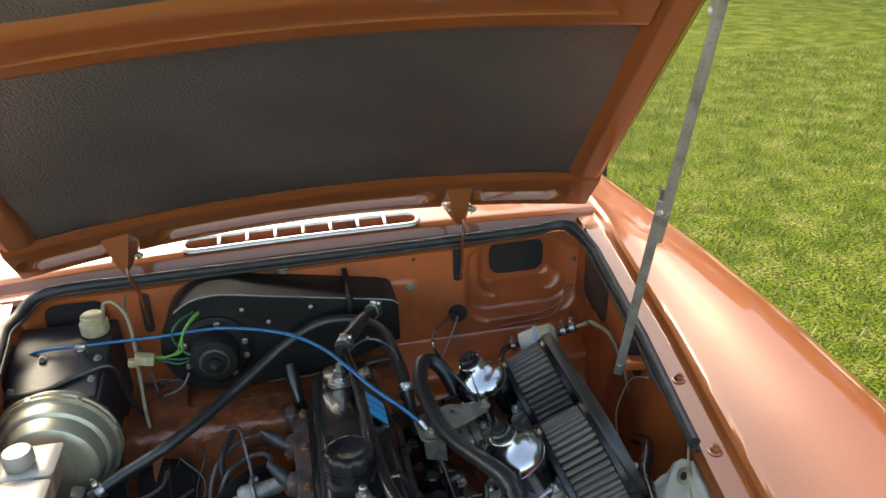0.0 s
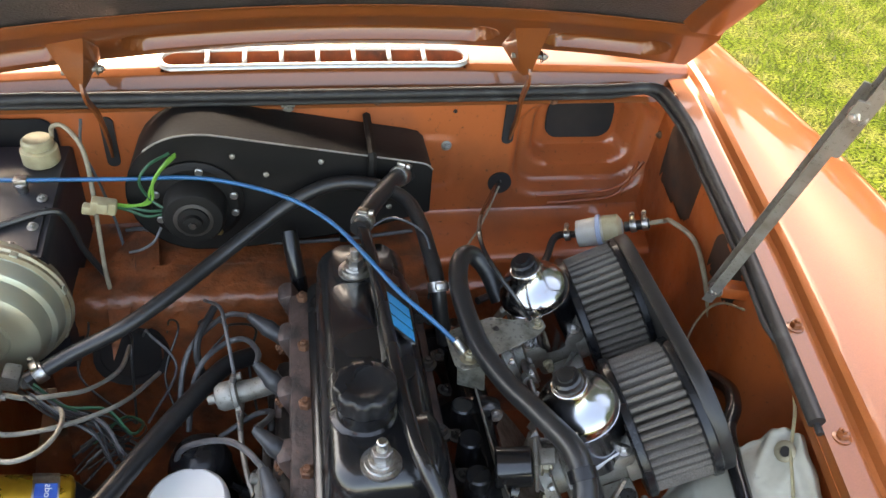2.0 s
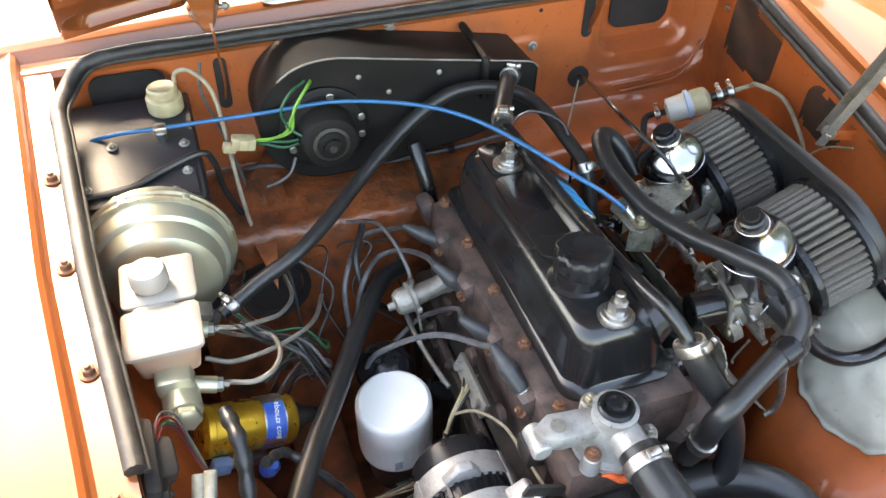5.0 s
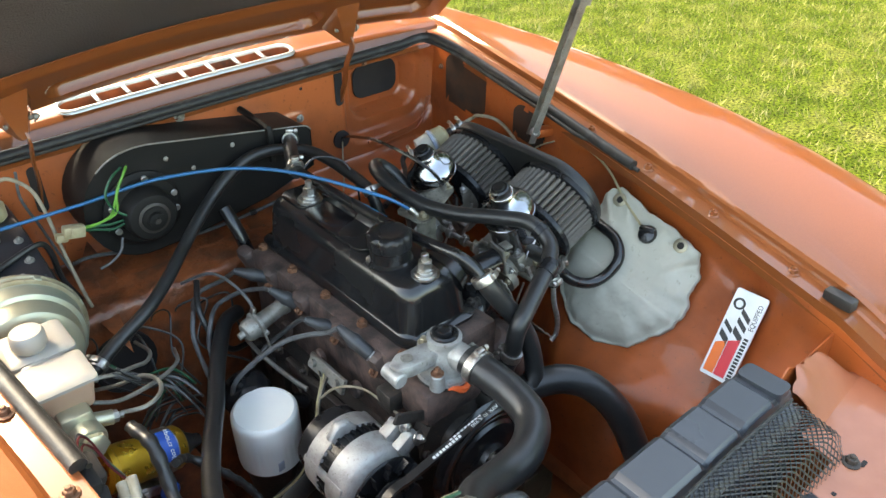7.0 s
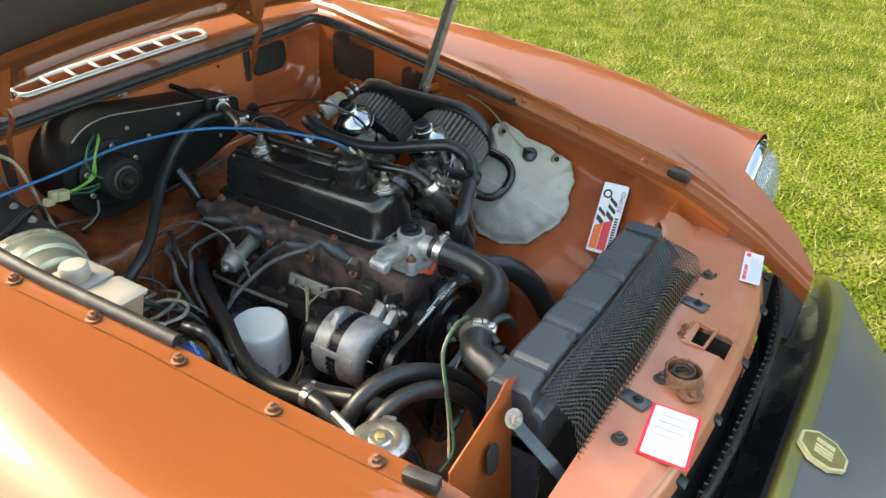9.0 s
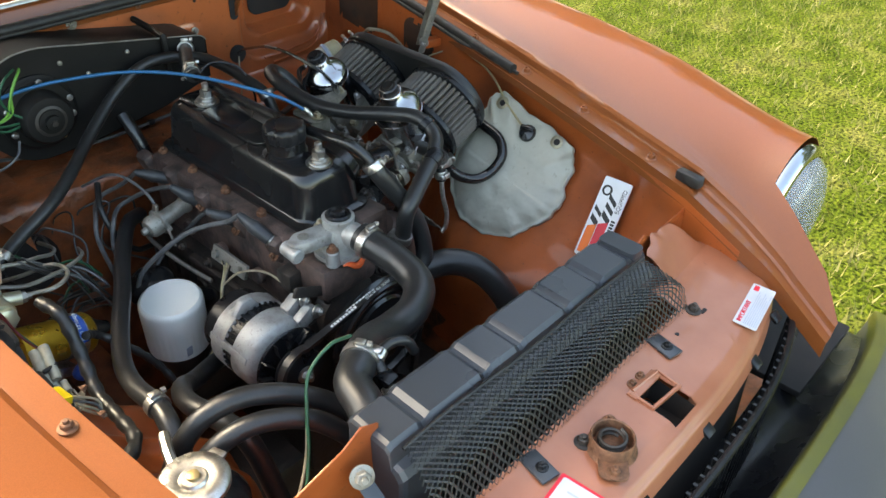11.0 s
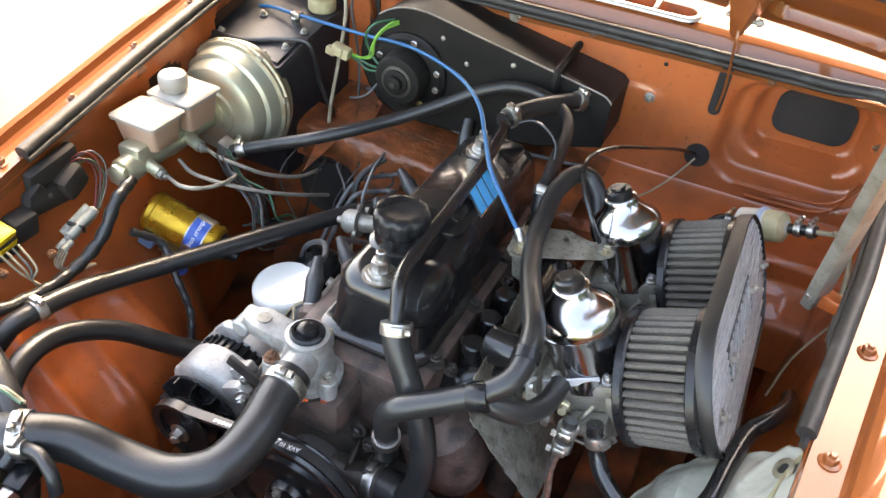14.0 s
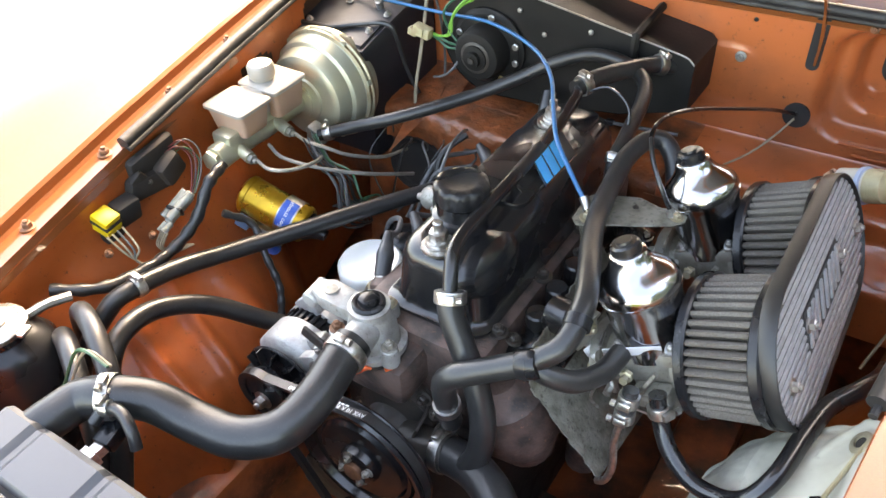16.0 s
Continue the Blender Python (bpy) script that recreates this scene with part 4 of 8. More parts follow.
for k in range(46):
    x = -0.36 + 0.72 * k / 45
    y = -0.188 + 0.045 * (abs(x) / 0.37) ** 3
    box(bm, (x, y, 0.585), (0.004, 0.012, 0.13), 0)
part("front_grille", bm, BLACK, body, "black slatted front grille")
bm = B()
tube(bm, [(0.375 * a, -0.192 + 0.05 * abs(a) ** 3, 0.650) for a in np.linspace(-1, 1, 15)], 0.005, 8, 3)
part("grille_rail", bm, BLACK, body)


def bumper_section(x):
    k = abs(x) / 0.76
    y0 = -0.245 + 0.055 * k ** 3
    y1 = -0.44 + 0.20 * k ** 2.4
    zt = 0.618 - 0.17 * k ** 2
    return [V(x, y0 + 0.02, zt - 0.13), V(x, y0, zt - 0.03), V(x, y0 - 0.006, zt), V(x, y0 - 0.014, zt + 0.006), V(x, y0 - 0.05, zt - 0.004), V(x, (y0 + y1) / 2 - 0.01, zt - 0.03),
            V(x, y1 + 0.01, zt - 0.085), V(x, y1, zt - 0.14), V(x, y1 + 0.02, zt - 0.22), V(x, y0, zt - 0.24)]


bm = loft(B(), [spline(bumper_section(x) + [bumper_section(x)[0]], 4)[:-1] for x in np.linspace(-0.77, 0.77, 49)])
bumper = solid("bumper", bm, BUMPER, "large black rubber front bumper", "bumper", angle=60)
# Thin strip added over the bumper's upper edge to carry an olive tint.
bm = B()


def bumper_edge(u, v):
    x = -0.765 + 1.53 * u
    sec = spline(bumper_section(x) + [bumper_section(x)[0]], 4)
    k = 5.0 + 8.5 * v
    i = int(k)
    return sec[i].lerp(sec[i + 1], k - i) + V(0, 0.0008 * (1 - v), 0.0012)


part("edge_band", sheet(bm, bumper_edge, 48, 10, 0.001), OLIVE, bumper, "olive-tinted upper edge", 60)
mb = plane_at((0.0, -0.290, 0.6225), (1, 0, 0), (0, 0.94, 0.34))
bm = flat(B(), mb, [(0.030 * math.cos(radians(a)), 0.036 * math.sin(radians(a))) for a in range(22, 382, 45)], -0.004, 0.003)
badge = part("badge", bm, CREAM, bumper, "eight-sided pale-rimmed badge")
bm = flat(B(), mb, [(0.026 * math.cos(radians(a)), 0.032 * math.sin(radians(a))) for a in range(22, 382, 45)], 0.0031, 0.004)
plate = part("badge_face", bm, BADGE, badge)
bm = B()
for x, w in ((-0.012, 0.004), (-0.006, 0.004), (0.0, 0.004), (0.010, 0.008)):
    flat(bm, mb, rrect(x, 0, w, 0.026, 0.001, 1), 0.0041, 0.0052)
part("badge_bar", bm, CREAM, badge)

bm = B()
sheet(bm, lambda u, v: V(-0.70 + 1.40 * u, -0.150 - 0.112 * v + 0.055 * abs(2 * u - 1) ** 3, 0.545 - 0.035 * math.sin(math.pi * v) + (0.055 - 0.15 * (2 * u - 1) ** 2) * v - 0.02), 40, 8, 0.002)
part("bumper_trough", bm, BLACK, bumper)
# headlamps
for side in (1, -1):
    c = V(side * (0.560 + (0.033 if side < 0 else 0)), -0.040, 0.688 + SHEAR * (side * 0.55 - 0.44))
    hl = thing("headlamp", c, "round glass headlamp in a bright chrome rim", "headlamp", "headlamps")
    bm = B()
    revolve(bm, c + V(0, 0.06, 0), (0, -1, 0), ((0, 0.098), (0.0, 0.106), (0.04, 0.110), (0.058, 0.1105), (0.068, 0.107), (0.074, 0.100), (0.075, 0.094), (0.070, 0.091)), 48)
    part("rim", bm, CHROME, hl)
    bm = B()
    revolve(bm, c + V(0, -0.008, 0), (0, -1, 0), ((0, 0.093), (0.010, 0.0915), (0.022, 0.080), (0.032, 0.055), (0.037, 0.028), (0.038, 0.001)), 40)
    part("lens", bm, LENS, hl)
    bm = B()
    revolve(bm, c + V(0, 0.06, 0), (0, -1, 0), ((0, 0.01), (0.01, 0.05), (0.045, 0.085), (0.07, 0.092)), 40)
    part("reflector", bm, CHROME, hl)

# ---- bonnet ----
BANG = radians(40)
BD, BN = V(0, -math.cos(BANG), math.sin(BANG)), V(0, math.sin(BANG), math.cos(BANG))


def bhalf(s):
    return curve1(((-0.03, 0.487), (0.0, 0.485), (0.3, 0.455), (0.65, 0.415), (0.95, 0.37), (1.06, 0.34), (1.10, 0.31)), s)


def bp(x, s, h):
    """Bonnet point: x across, s forwards from the hinge edge, h above its underside."""
    crown = 0.040 * (1 - (x / 0.49) ** 2)
    return shell(0, 0.955, 0.938) + BD * s + BN * (h + crown) + V(x, 0, SHEAR * x * 0.7)


bonnet = thing("bonnet", (0, 0.955, 0.92), "open copper-orange bonnet with black sound pads beneath", "bonnet")
bm = B()
sheet(bm, lambda u, v: bp((2 * u - 1) * bhalf(-0.025 + 1.125 * v), -0.025 + 1.125 * v, 0.028), 24, 40, 0.002)
part("skin", bm, PAINT, bonnet, angle=60)
bm = B()
for sgn in (1, -1):
    sheet(bm, lambda u, v: bp(sgn * (bhalf(1.09 * v) - 0.001), 1.09 * v, 0.030 - 0.016 * u), 2, 40, 0.002)
sheet(bm, lambda u, v: bp((2 * u - 1) * bhalf(0), -0.024, 0.030 - 0.014 * v), 24, 2, 0.002)
part("rim", bm, PAINT, bonnet)


def band(x0, x1, s0, s1, h, nu=20, nv=6):
    """A pressed frame band: raised middle, rolled edges."""
    bm = B()

    def at(u, v):
        s = s0(u) + (s1(u) - s0(u)) * v if callable(s0) else s0 + (s1 - s0) * v
        x = x0(s) + (x1(s) - x0(s)) * u if callable(x0) else x0 + (x1 - x0) * u
        rise = smooth01(min(v, 1 - v) * 6) if nu > nv else smooth01(min(u, 1 - u) * 5)
        return bp(x, s, h + 0.012 - 0.012 * rise)
    sheet(bm, at, nu, nv, 0.0015)
    return bm


def rear_point(u, v):
    """The rear band, with its shallow long recesses."""
    s = -0.004 + 0.150 * v
    x = (2 * u - 1) * (bhalf(s) - 0.006)
    h = 0.006 - 0.006 * smooth01(min(v * 7, (1 - v) * 7))
    for cx, w in ((-0.398, 0.14), (-0.033, 0.46), (0.345, 0.165)):
        h += 0.017 * in_rr(x, s, cx, 0.064, w, 0.062, 0.030, 0.004)
    return bp(x, s, h)


part("rear_band", sheet(B(), rear_point, 300, 60, 0.0015), PAINT, bonnet, angle=60)
for sgn in (1, -1):
    part("side_band", band(lambda s: sgn * (bhalf(s) - 0.004), lambda s: sgn * (bhalf(s) - 0.060), 0.145, 1.06, 0.0, 10, 40), PAINT, bonnet, angle=60)
part("cross_band", band(lambda s: -(bhalf(s) - 0.058), lambda s: bhalf(s) - 0.058, 0.575, 0.665, 0.0, 40, 14), PAINT, bonnet, angle=60)
bm = B()
tube(bm, [bp(x, 0.615, -0.0005) for x in np.linspace(-0.32, 0.32, 12)], 0.003, 6, 2)
part("pressed_bead", bm, PAINT, bonnet)
part("front_band", band(lambda s: -(bhalf(s) - 0.004), lambda s: bhalf(s) - 0.004, 1.0, 1.09, 0.0, 30, 8), PAINT, bonnet, angle=60)
for s0, s1 in ((0.138, 0.585), (0.655, 1.01)):
    bm = B()
    sheet(bm, lambda u, v: bp((2 * u - 1) * (bhalf(s0 + (s1 - s0) * v) - 0.053), s0 + (s1 - s0) * v, 0.010 + 0.0015 * math.sin(u * 21 + v * 5) * math.sin(v * 13)), 40, 24, 0.004)
    part("sound_pad", bm, PAD, bonnet, "black soft sound-deadening pad", 80)

# bonnet hinges: a folded bracket tapering to its pivot, and a flat arm
for x in (0.238, -0.311):
    bm = B()
    loft(bm, [[bp(x + dx, q, h) for dx, q in ((-w, s0), (w * 0.8, s0 + 0.006), (w, (s0 + s1) / 2), (w * 0.7, s1), (-w, s1 - 0.008))]
              for h, w, s0, s1 in ((0.006, 0.027, 0.026, 0.112), (-0.004, 0.024, 0.028, 0.100), (-0.020, 0.017, 0.034, 0.082), (-0.040, 0.008, 0.042, 0.062), (-0.046, 0.003, 0.046, 0.056))])
    hg = part("hinge", bm, PAINT, bonnet, "folded painted hinge bracket")
    a = bp(x, 0.050, -0.040)
    pts = spline([a + V(0.002, 0, 0.012), a + V(0.004, -0.004, -0.014), V(x + 0.006, 0.930, a.z - 0.050), V(x + 0.008, 0.945, a.z - 0.092), V(x + 0.006, 0.962, a.z - 0.130)], 6)
    bm = B()
    loft(bm, [[p + V(ex, ey, 0) for ex, ey in ((-0.0016, -0.006), (0.0016, -0.006), (0.0016, 0.006), (-0.0016, 0.006))] for p in pts])
    part("hinge_arm", bm, PAINT, hg)
    bm = B()
    cyl(bm, bp(x - 0.020, 0.055, -0.022), bp(x + 0.027, 0.055, -0.022), 0.0034, seg=10)
    part("hinge_pin", bm, GREYSTEEL, hg)
    bolt(bonnet, bp(x + 0.020, 0.055, -0.022), (1, 0, 0), 0.005, GREYSTEEL)

# bonnet prop
foot, knee = V(0.414, 0.617, 0.823), V(0.401, 0.513, 1.106)
top = foot + (knee - foot) * 1.93
prop = thing("bonnet_prop", foot, "dull grey folding steel bonnet stay", "bonnet stay")


def bar(a, b, w, t, off):
    ax = (b - a).normalized()
    sidew = V(-0.55, -0.84, 0)
    sidew = (sidew - ax * sidew.dot(ax)).normalized()
    nrm = ax.cross(sidew)
    bm = B()
    m = Matrix((sidew, nrm, ax)).transposed().to_4x4()
    h = w / 2
    sec = ((-h, -0.009), (-h, 0.0), (-h + 0.002, t), (h - 0.002, t), (h, 0.0), (h, -0.009), (h - 0.002, -0.009), (h - 0.002, 0.0), (-h + 0.002, 0.0), (-h + 0.002, -0.009))
    loft(bm, [[p + sidew * x + nrm * (off + y) for x, y in sec] for p in (a, b)])
    return bm


ax = (knee - foot).normalized()
part("lower_arm", bar(foot - ax * 0.018, knee + ax * 0.02, 0.026, 0.003, 0.0), GREYSTEEL, prop)
part("upper_arm", bar(knee - ax * 0.045, top, 0.024, 0.003, 0.006), GREYSTEEL, prop)
bolt(prop, knee + V(-0.004, -0.006, 0), (-0.9, -0.4, 0), 0.006, STEEL)
bolt(prop, foot + V(-0.004, -0.004, 0), (-0.9, -0.4, 0), 0.006, STEEL)
bolt(prop, top - ax * 0.02, (-0.9, -0.4, 0), 0.006, STEEL)
bm = B()
box(bm, foot + V(0.022, 0.003, -0.008), (0.040, 0.020, 0.016), 0.003, (0, 0, -15))
part("foot_bracket", bm, BAYPAINT, prop)

# ---- radiator ----
rad = thing("radiator", (0, 0.06, 0.40), "satin black radiator with ribbed top tank", "radiator")
bm = B()


def tank_ring(x, inset=0.0, lift=0.0):
    a = inset
    return [V(x, 0.004 + a, 0.66), V(x, 0.004 + a, 0.722 - a), V(x, 0.010 + a, 0.730 - a), V(x, 0.020, 0.732 - a), V(x, 0.024, 0.750 + lift - a), V(x, 0.029, 0.7555 + lift - a),
            V(x, 0.076, 0.7575 + lift - a), V(x, 0.082, 0.753 + lift - a), V(x, 0.085 - a, 0.742 - a), V(x, 0.085 - a, 0.66)]


rings, ribs = [], (-0.20, -0.105, -0.045, 0.045, 0.115, 0.185)
xs = sorted(set([-0.252, -0.250, -0.245, 0.215, 0.220, 0.222] + [r + d for r in ribs for d in (-0.010, -0.006, -0.003, 0.003, 0.006, 0.010)]))
for x in xs:
    near = min(abs(x - r) for r in ribs)
    lift = -0.0045 * (1 - smooth01((near - 0.003) / 0.006))
    ins = 0.006 if x in (-0.252, 0.222) else (0.002 if x in (-0.250, 0.220) else 0)
    rings.append(tank_ring(x, ins, lift - (0.004 if x > 0.19 else 0)))
loft(bm, rings)
part("top_tank", bm, RADBLACK, rad, angle=12)
bm = B()
flat(bm, plane_at((0.203, 0.052, 0.7530), (1, 0, 0), (0, 1, 0)), rrect(0, 0, 0.030, 0.056, 0.008), -0.006, 0.004)
part("end_boss", bm, RADBLACK, rad)
bm = B()
box(bm, (-0.01, 0.045, 0.54), (0.46, 0.06, 0.26), 0.004)
part("core", bm, DARK, rad)
bm = B()
for x in (-0.246, 0.216):
    box(bm, (x, 0.045, 0.55), (0.012, 0.08, 0.26), 0.002)
pieces("side_rail", bm, RADBLACK, rad)
bolt(rad, (-0.281, 0.030, 0.736), (-0.4, -0.8, 0.5), 0.008, GREYSTEEL)
bm = B()
cyl(bm, (-0.226, 0.06, 0.728), (-0.222, 0.088, 0.736), 0.0185, seg=20)
part("inlet_neck", bm, RADBLACK, rad)
bm = B()
box(bm, (-0.279, -0.004, 0.704), (0.016, 0.095, 0.003), 0.001, plane_at((0, 0, 0), (0.9, -0.2, 0.3), (-0.06, 0.62, 0.50)))
part("stay_rod", bm, RADBLACK, rad)

# wire mesh over the gap ahead of the radiator


def mesh_point(u, t):
    """Point of the guard: u along the radiator, t from its top edge down to the slam panel."""
    x = (-0.240 + 0.440 * u) * (1 - t) + (-0.268 + 0.500 * u) * t
    q = smooth01((t - 0.70) / 0.12)
    y = 0.016 - 0.056 * min(t, 0.78) / 0.78 - 0.012 * max(0, t - 0.78) / 0.22 + 0.0012 * math.sin(u * 11)
    z = 0.752 - 0.016 * min(t, 0.78) / 0.78 - 0.038 * max(0, t - 0.74) / 0.26 + 0.003 * (1 - q) * math.sin(math.pi * t) + 0.0015 * math.sin(u * 9 + 2 * t)
    z -= 0.022 * max(0, u - 0.95) / 0.05 * t
    return V(x, y, z)


bm = B()
NX, NT = 50, 23
for j in range(NT):
    for i in range(NX):
        u = (i + 0.5 + 0.5 * (j % 2)) / (NX + 0.5)
        w, h = 0.5 / (NX + 0.5), 1.0 / (NT + 1)
        t = (j + 1) * h
        ring = [mesh_point(u + dx * w, t + dt * h) for dx, dt in ((1, 0), (0, 1), (-1, 0), (0, -1))]
        c = sum(ring, V(0, 0, 0)) / 4
        a = [bm.verts.new(p) for p in ring]
        b = [bm.verts.new(c.lerp(p, 0.68) + V(0, -0.0004, -0.0012)) for p in ring]
        for k in range(4):
            bm.faces.new((a[k], a[(k + 1) % 4], b[(k + 1) % 4], b[k]))
mesh_ob = solid("mesh_guard", bm, MESHMAT, "grey expanded-metal mesh guard ahead of the radiator", "mesh guard")
bm = B()
tube(bm, [mesh_point(u, 0.0) for u in np.linspace(0, 1, 16)], 0.002, 6, 2)
part("mesh_border", bm, MESHMAT, mesh_ob)

# ---- engine ----
engine = thing("engine", (0, 0.55, 0.25), "black four-cylinder engine with rusty head and oily block", "engine")
bm = B()
box(bm, (0.0, 0.56, 0.44), (0.20, 0.40, 0.32), 0.012)
part("block", bm, DARKIRON, engine)
bm = B()
for k in range(5):
    box(bm, (-0.103, 0.41 + 0.08 * k, 0.50), (0.018, 0.03, 0.14), 0.006)
pieces("block_rib", bm, DARKIRON, engine)
bm = B()
for k in range(4):
    cyl(bm, (-0.10, 0.43 + 0.085 * k, 0.55), (-0.112, 0.43 + 0.085 * k, 0.55), 0.017, seg=16, bev=0.003)
pieces("core_plug", bm, DARKIRON, engine)
bm = B()
box(bm, (-0.108, 0.52, 0.59), (0.012, 0.20, 0.035), 0.004)
part("tappet_cover", bm, DARKIRON, engine)
bm = B()
box(bm, (0.005, 0.565, 0.655), (0.165, 0.385, 0.130), 0.008)
for k, y in enumerate((0.396, 0.484, 0.572, 0.660, 0.735)):
    box(bm, (-0.074, y + 0.035, 0.694), (0.024, 0.034, 0.05), 0.010, (0, -22, 0))
pieces("cylinder_head", bm, IRON, engine)
for y in (0.396, 0.484, 0.572, 0.660, 0.745):
    bolt(engine, (-0.060, y, 0.717), (0, 0, 1), 0.0078, RUSTBOLT)
for y in (0.42, 0.52, 0.62, 0.70):
    bolt(engine, (0.081, y, 0.720), (0, 0, 1), 0.007, DARKIRON)


def cover_ring(w0, w1, y0, y1, z, r):
    return [V(a, b, z) for a, b in rrect((w0 + w1) / 2, (y0 + y1) / 2, w1 - w0, y1 - y0, r, 6)]


bm = B()
loft(bm, [cover_ring(-0.052, 0.074, 0.396, 0.768, 0.720, 0.022), cover_ring(-0.054, 0.076, 0.394, 0.770, 0.724, 0.022), cover_ring(-0.054, 0.076, 0.394, 0.770, 0.727, 0.022),
          cover_ring(-0.046, 0.068, 0.402, 0.762, 0.730, 0.022), cover_ring(-0.044, 0.066, 0.404, 0.760, 0.735, 0.024),
          cover_ring(-0.0415, 0.0635, 0.4065, 0.7575, 0.778, 0.028), cover_ring(-0.040, 0.062, 0.408, 0.756, 0.787, 0.028), cover_ring(-0.0365, 0.0585, 0.4115, 0.7525, 0.7945, 0.027), cover_ring(-0.031, 0.053, 0.417, 0.747, 0.7995, 0.025), cover_ring(-0.023, 0.045, 0.425, 0.739, 0.8025, 0.02), cover_ring(-0.015, 0.037, 0.433, 0.731, 0.803, 0.016)])
rc = part("rocker_cover", bm, GLOSS, engine, "gloss black pressed-steel rocker cover", 50)
bm = B()
prism(bm, cover_ring(-0.030, 0.052, 0.520, 0.672, 0.8025, 0.018), (0, 0, 0.005), 0.0022)
prism(bm, [V(0.053, 0.545, 0.799), V(0.053, 0.685, 0.799), V(0.024, 0.690, 0.817), V(0.024, 0.545, 0.817), V(0.018, 0.54, 0.80)][:4], (-0.008, 0, -0.012), 0.001)
prism(bm, cover_ring(-0.024, 0.046, 0.676, 0.744, 0.8025, 0.016), (0, 0, 0.0035), 0.0016)
part("raised_panel", bm, GLOSS, rc)
bm = B()
revolve(bm, (0.058, 0.452, 0.782), (1, 0, 0.35), ((-0.012, 0.030), (0.004, 0.026), (0.010, 0.018), (0.013, 0.004)), 24, 1.7, (0, 1, 0))
part("pressed_dome", bm, GLOSS, rc)
bm = B()
for y, x, z0 in ((0.428, 0.006, 0.801), (0.692, 0.001, 0.806)):
    bm = B()
    revolve(bm, (x, y, z0), (0, 0, 1), ((0, 0.019), (0.003, 0.019), (0.0035, 0.0155), (0.007, 0.0155), (0.0075, 0.012), (0.011, 0.012)), 24)
    revolve(bm, (x, y, z0 + 0.011), (0, 0, 1), ((0, 0.0098), (0.010, 0.0098), (0.011, 0.008)), 6)
    revolve(bm, (x, y, z0 + 0.022), (0, 0, 1), ((0, 0.0052), (0.010, 0.0052), (0.011, 0.004)), 10)
    part("cover_nut", bm, STEEL, rc)
# filler neck and cap
bm = B()
revolve(bm, (-0.004, 0.489, 0.799), (0, 0, 1), ((0, 0.033), (0.003, 0.033), (0.006, 0.028), (0.016, 0.027), (0.017, 0.0285), (0.022, 0.0285)), 32)
part("filler_neck", bm, GLOSS, rc)
bm = B()
rings = []
for z, r, lob in ((0.8205, 0.0270, 0.0), (0.823, 0.0302, 0.8), (0.836, 0.0308, 1.0), (0.8405, 0.0300, 1.0), (0.8430, 0.0270, 0.5), (0.8436, 0.018, 0.0), (0.8430, 0.017, 0.0), (0.8430, 0.001, 0.0)):
    rings.append([V(-0.004 + (r - lob * 0.0024 * (0.5 + 0.5 * math.cos(9 * a)) ** 3) * math.cos(a), 0.489 + (r - lob * 0.0024 * (0.5 + 0.5 * math.cos(9 * a)) ** 3) * math.sin(a), z) for a in (2 * math.pi * k / 72 for k in range(72))])
loft(bm, rings)
part("oil_filler_cap", bm, BLACK, engine, "ribbed black plastic oil filler cap", 40)
# blue striped plate on the cover
mp = plane_at((0.0445, 0.612, 0.8125), (0, 1, -0.03), (-0.78, 0, 0.52))
bm = flat(B(), mp, [(-0.044, -0.014), (0.034, -0.014), (0.047, 0.019), (-0.028, 0.019)], -0.002, 0.0006)
pl = part("stripe_plate", bm, CHROME, rc, "small plate with blue stripes")
bm = flat(B(), mp, [(-0.0425, -0.0132), (0.0335, -0.0132), (0.046, 0.0182), (-0.0275, 0.0182)], 0.0006, 0.001)
part("plate_ground", bm, BLACKPRINT, pl)
bm = B()
for k in range(3):
    a = -0.040 + 0.0185 * k
    flat(bm, mp, [(a, -0.012), (a + 0.0150, -0.012), (a + 0.0285, 0.017), (a + 0.0135, 0.017)], 0.001, 0.0016)
part("stripe", bm, CYAN, pl)

# spark plugs, caps and leads
LEADS = (((-0.079, 0.424, 0.704), (-0.095, 0.462, 0.731), (-0.108, 0.499, 0.723), (-0.124, 0.528, 0.710), (-0.146, 0.554, 0.693), (-0.177, 0.578, 0.663), (-0.204, 0.597, 0.627), (-0.215, 0.60, 0.59)),
         ((-0.063, 0.506, 0.691), (-0.096, 0.530, 0.712), (-0.099, 0.585, 0.690), (-0.103, 0.635, 0.640), (-0.122, 0.656, 0.612), (-0.148, 0.650, 0.598), (-0.175, 0.635, 0.588), (-0.195, 0.612, 0.575)),
         ((-0.069, 0.607, 0.680), (-0.100, 0.625, 0.711), (-0.113, 0.664, 0.710), (-0.123, 0.700, 0.692), (-0.138, 0.731, 0.670), (-0.159, 0.731, 0.663), (-0.183, 0.700, 0.665), (-0.198, 0.686, 0.632), (-0.205, 0.655, 0.59)),
         ((-0.069, 0.687, 0.694), (-0.110, 0.712, 0.712), (-0.134, 0.762, 0.682), (-0.155, 0.783, 0.665), (-0.175, 0.773, 0.660), (-0.197, 0.728, 0.668), (-0.211, 0.706, 0.640), (-0.216, 0.66, 0.595)))
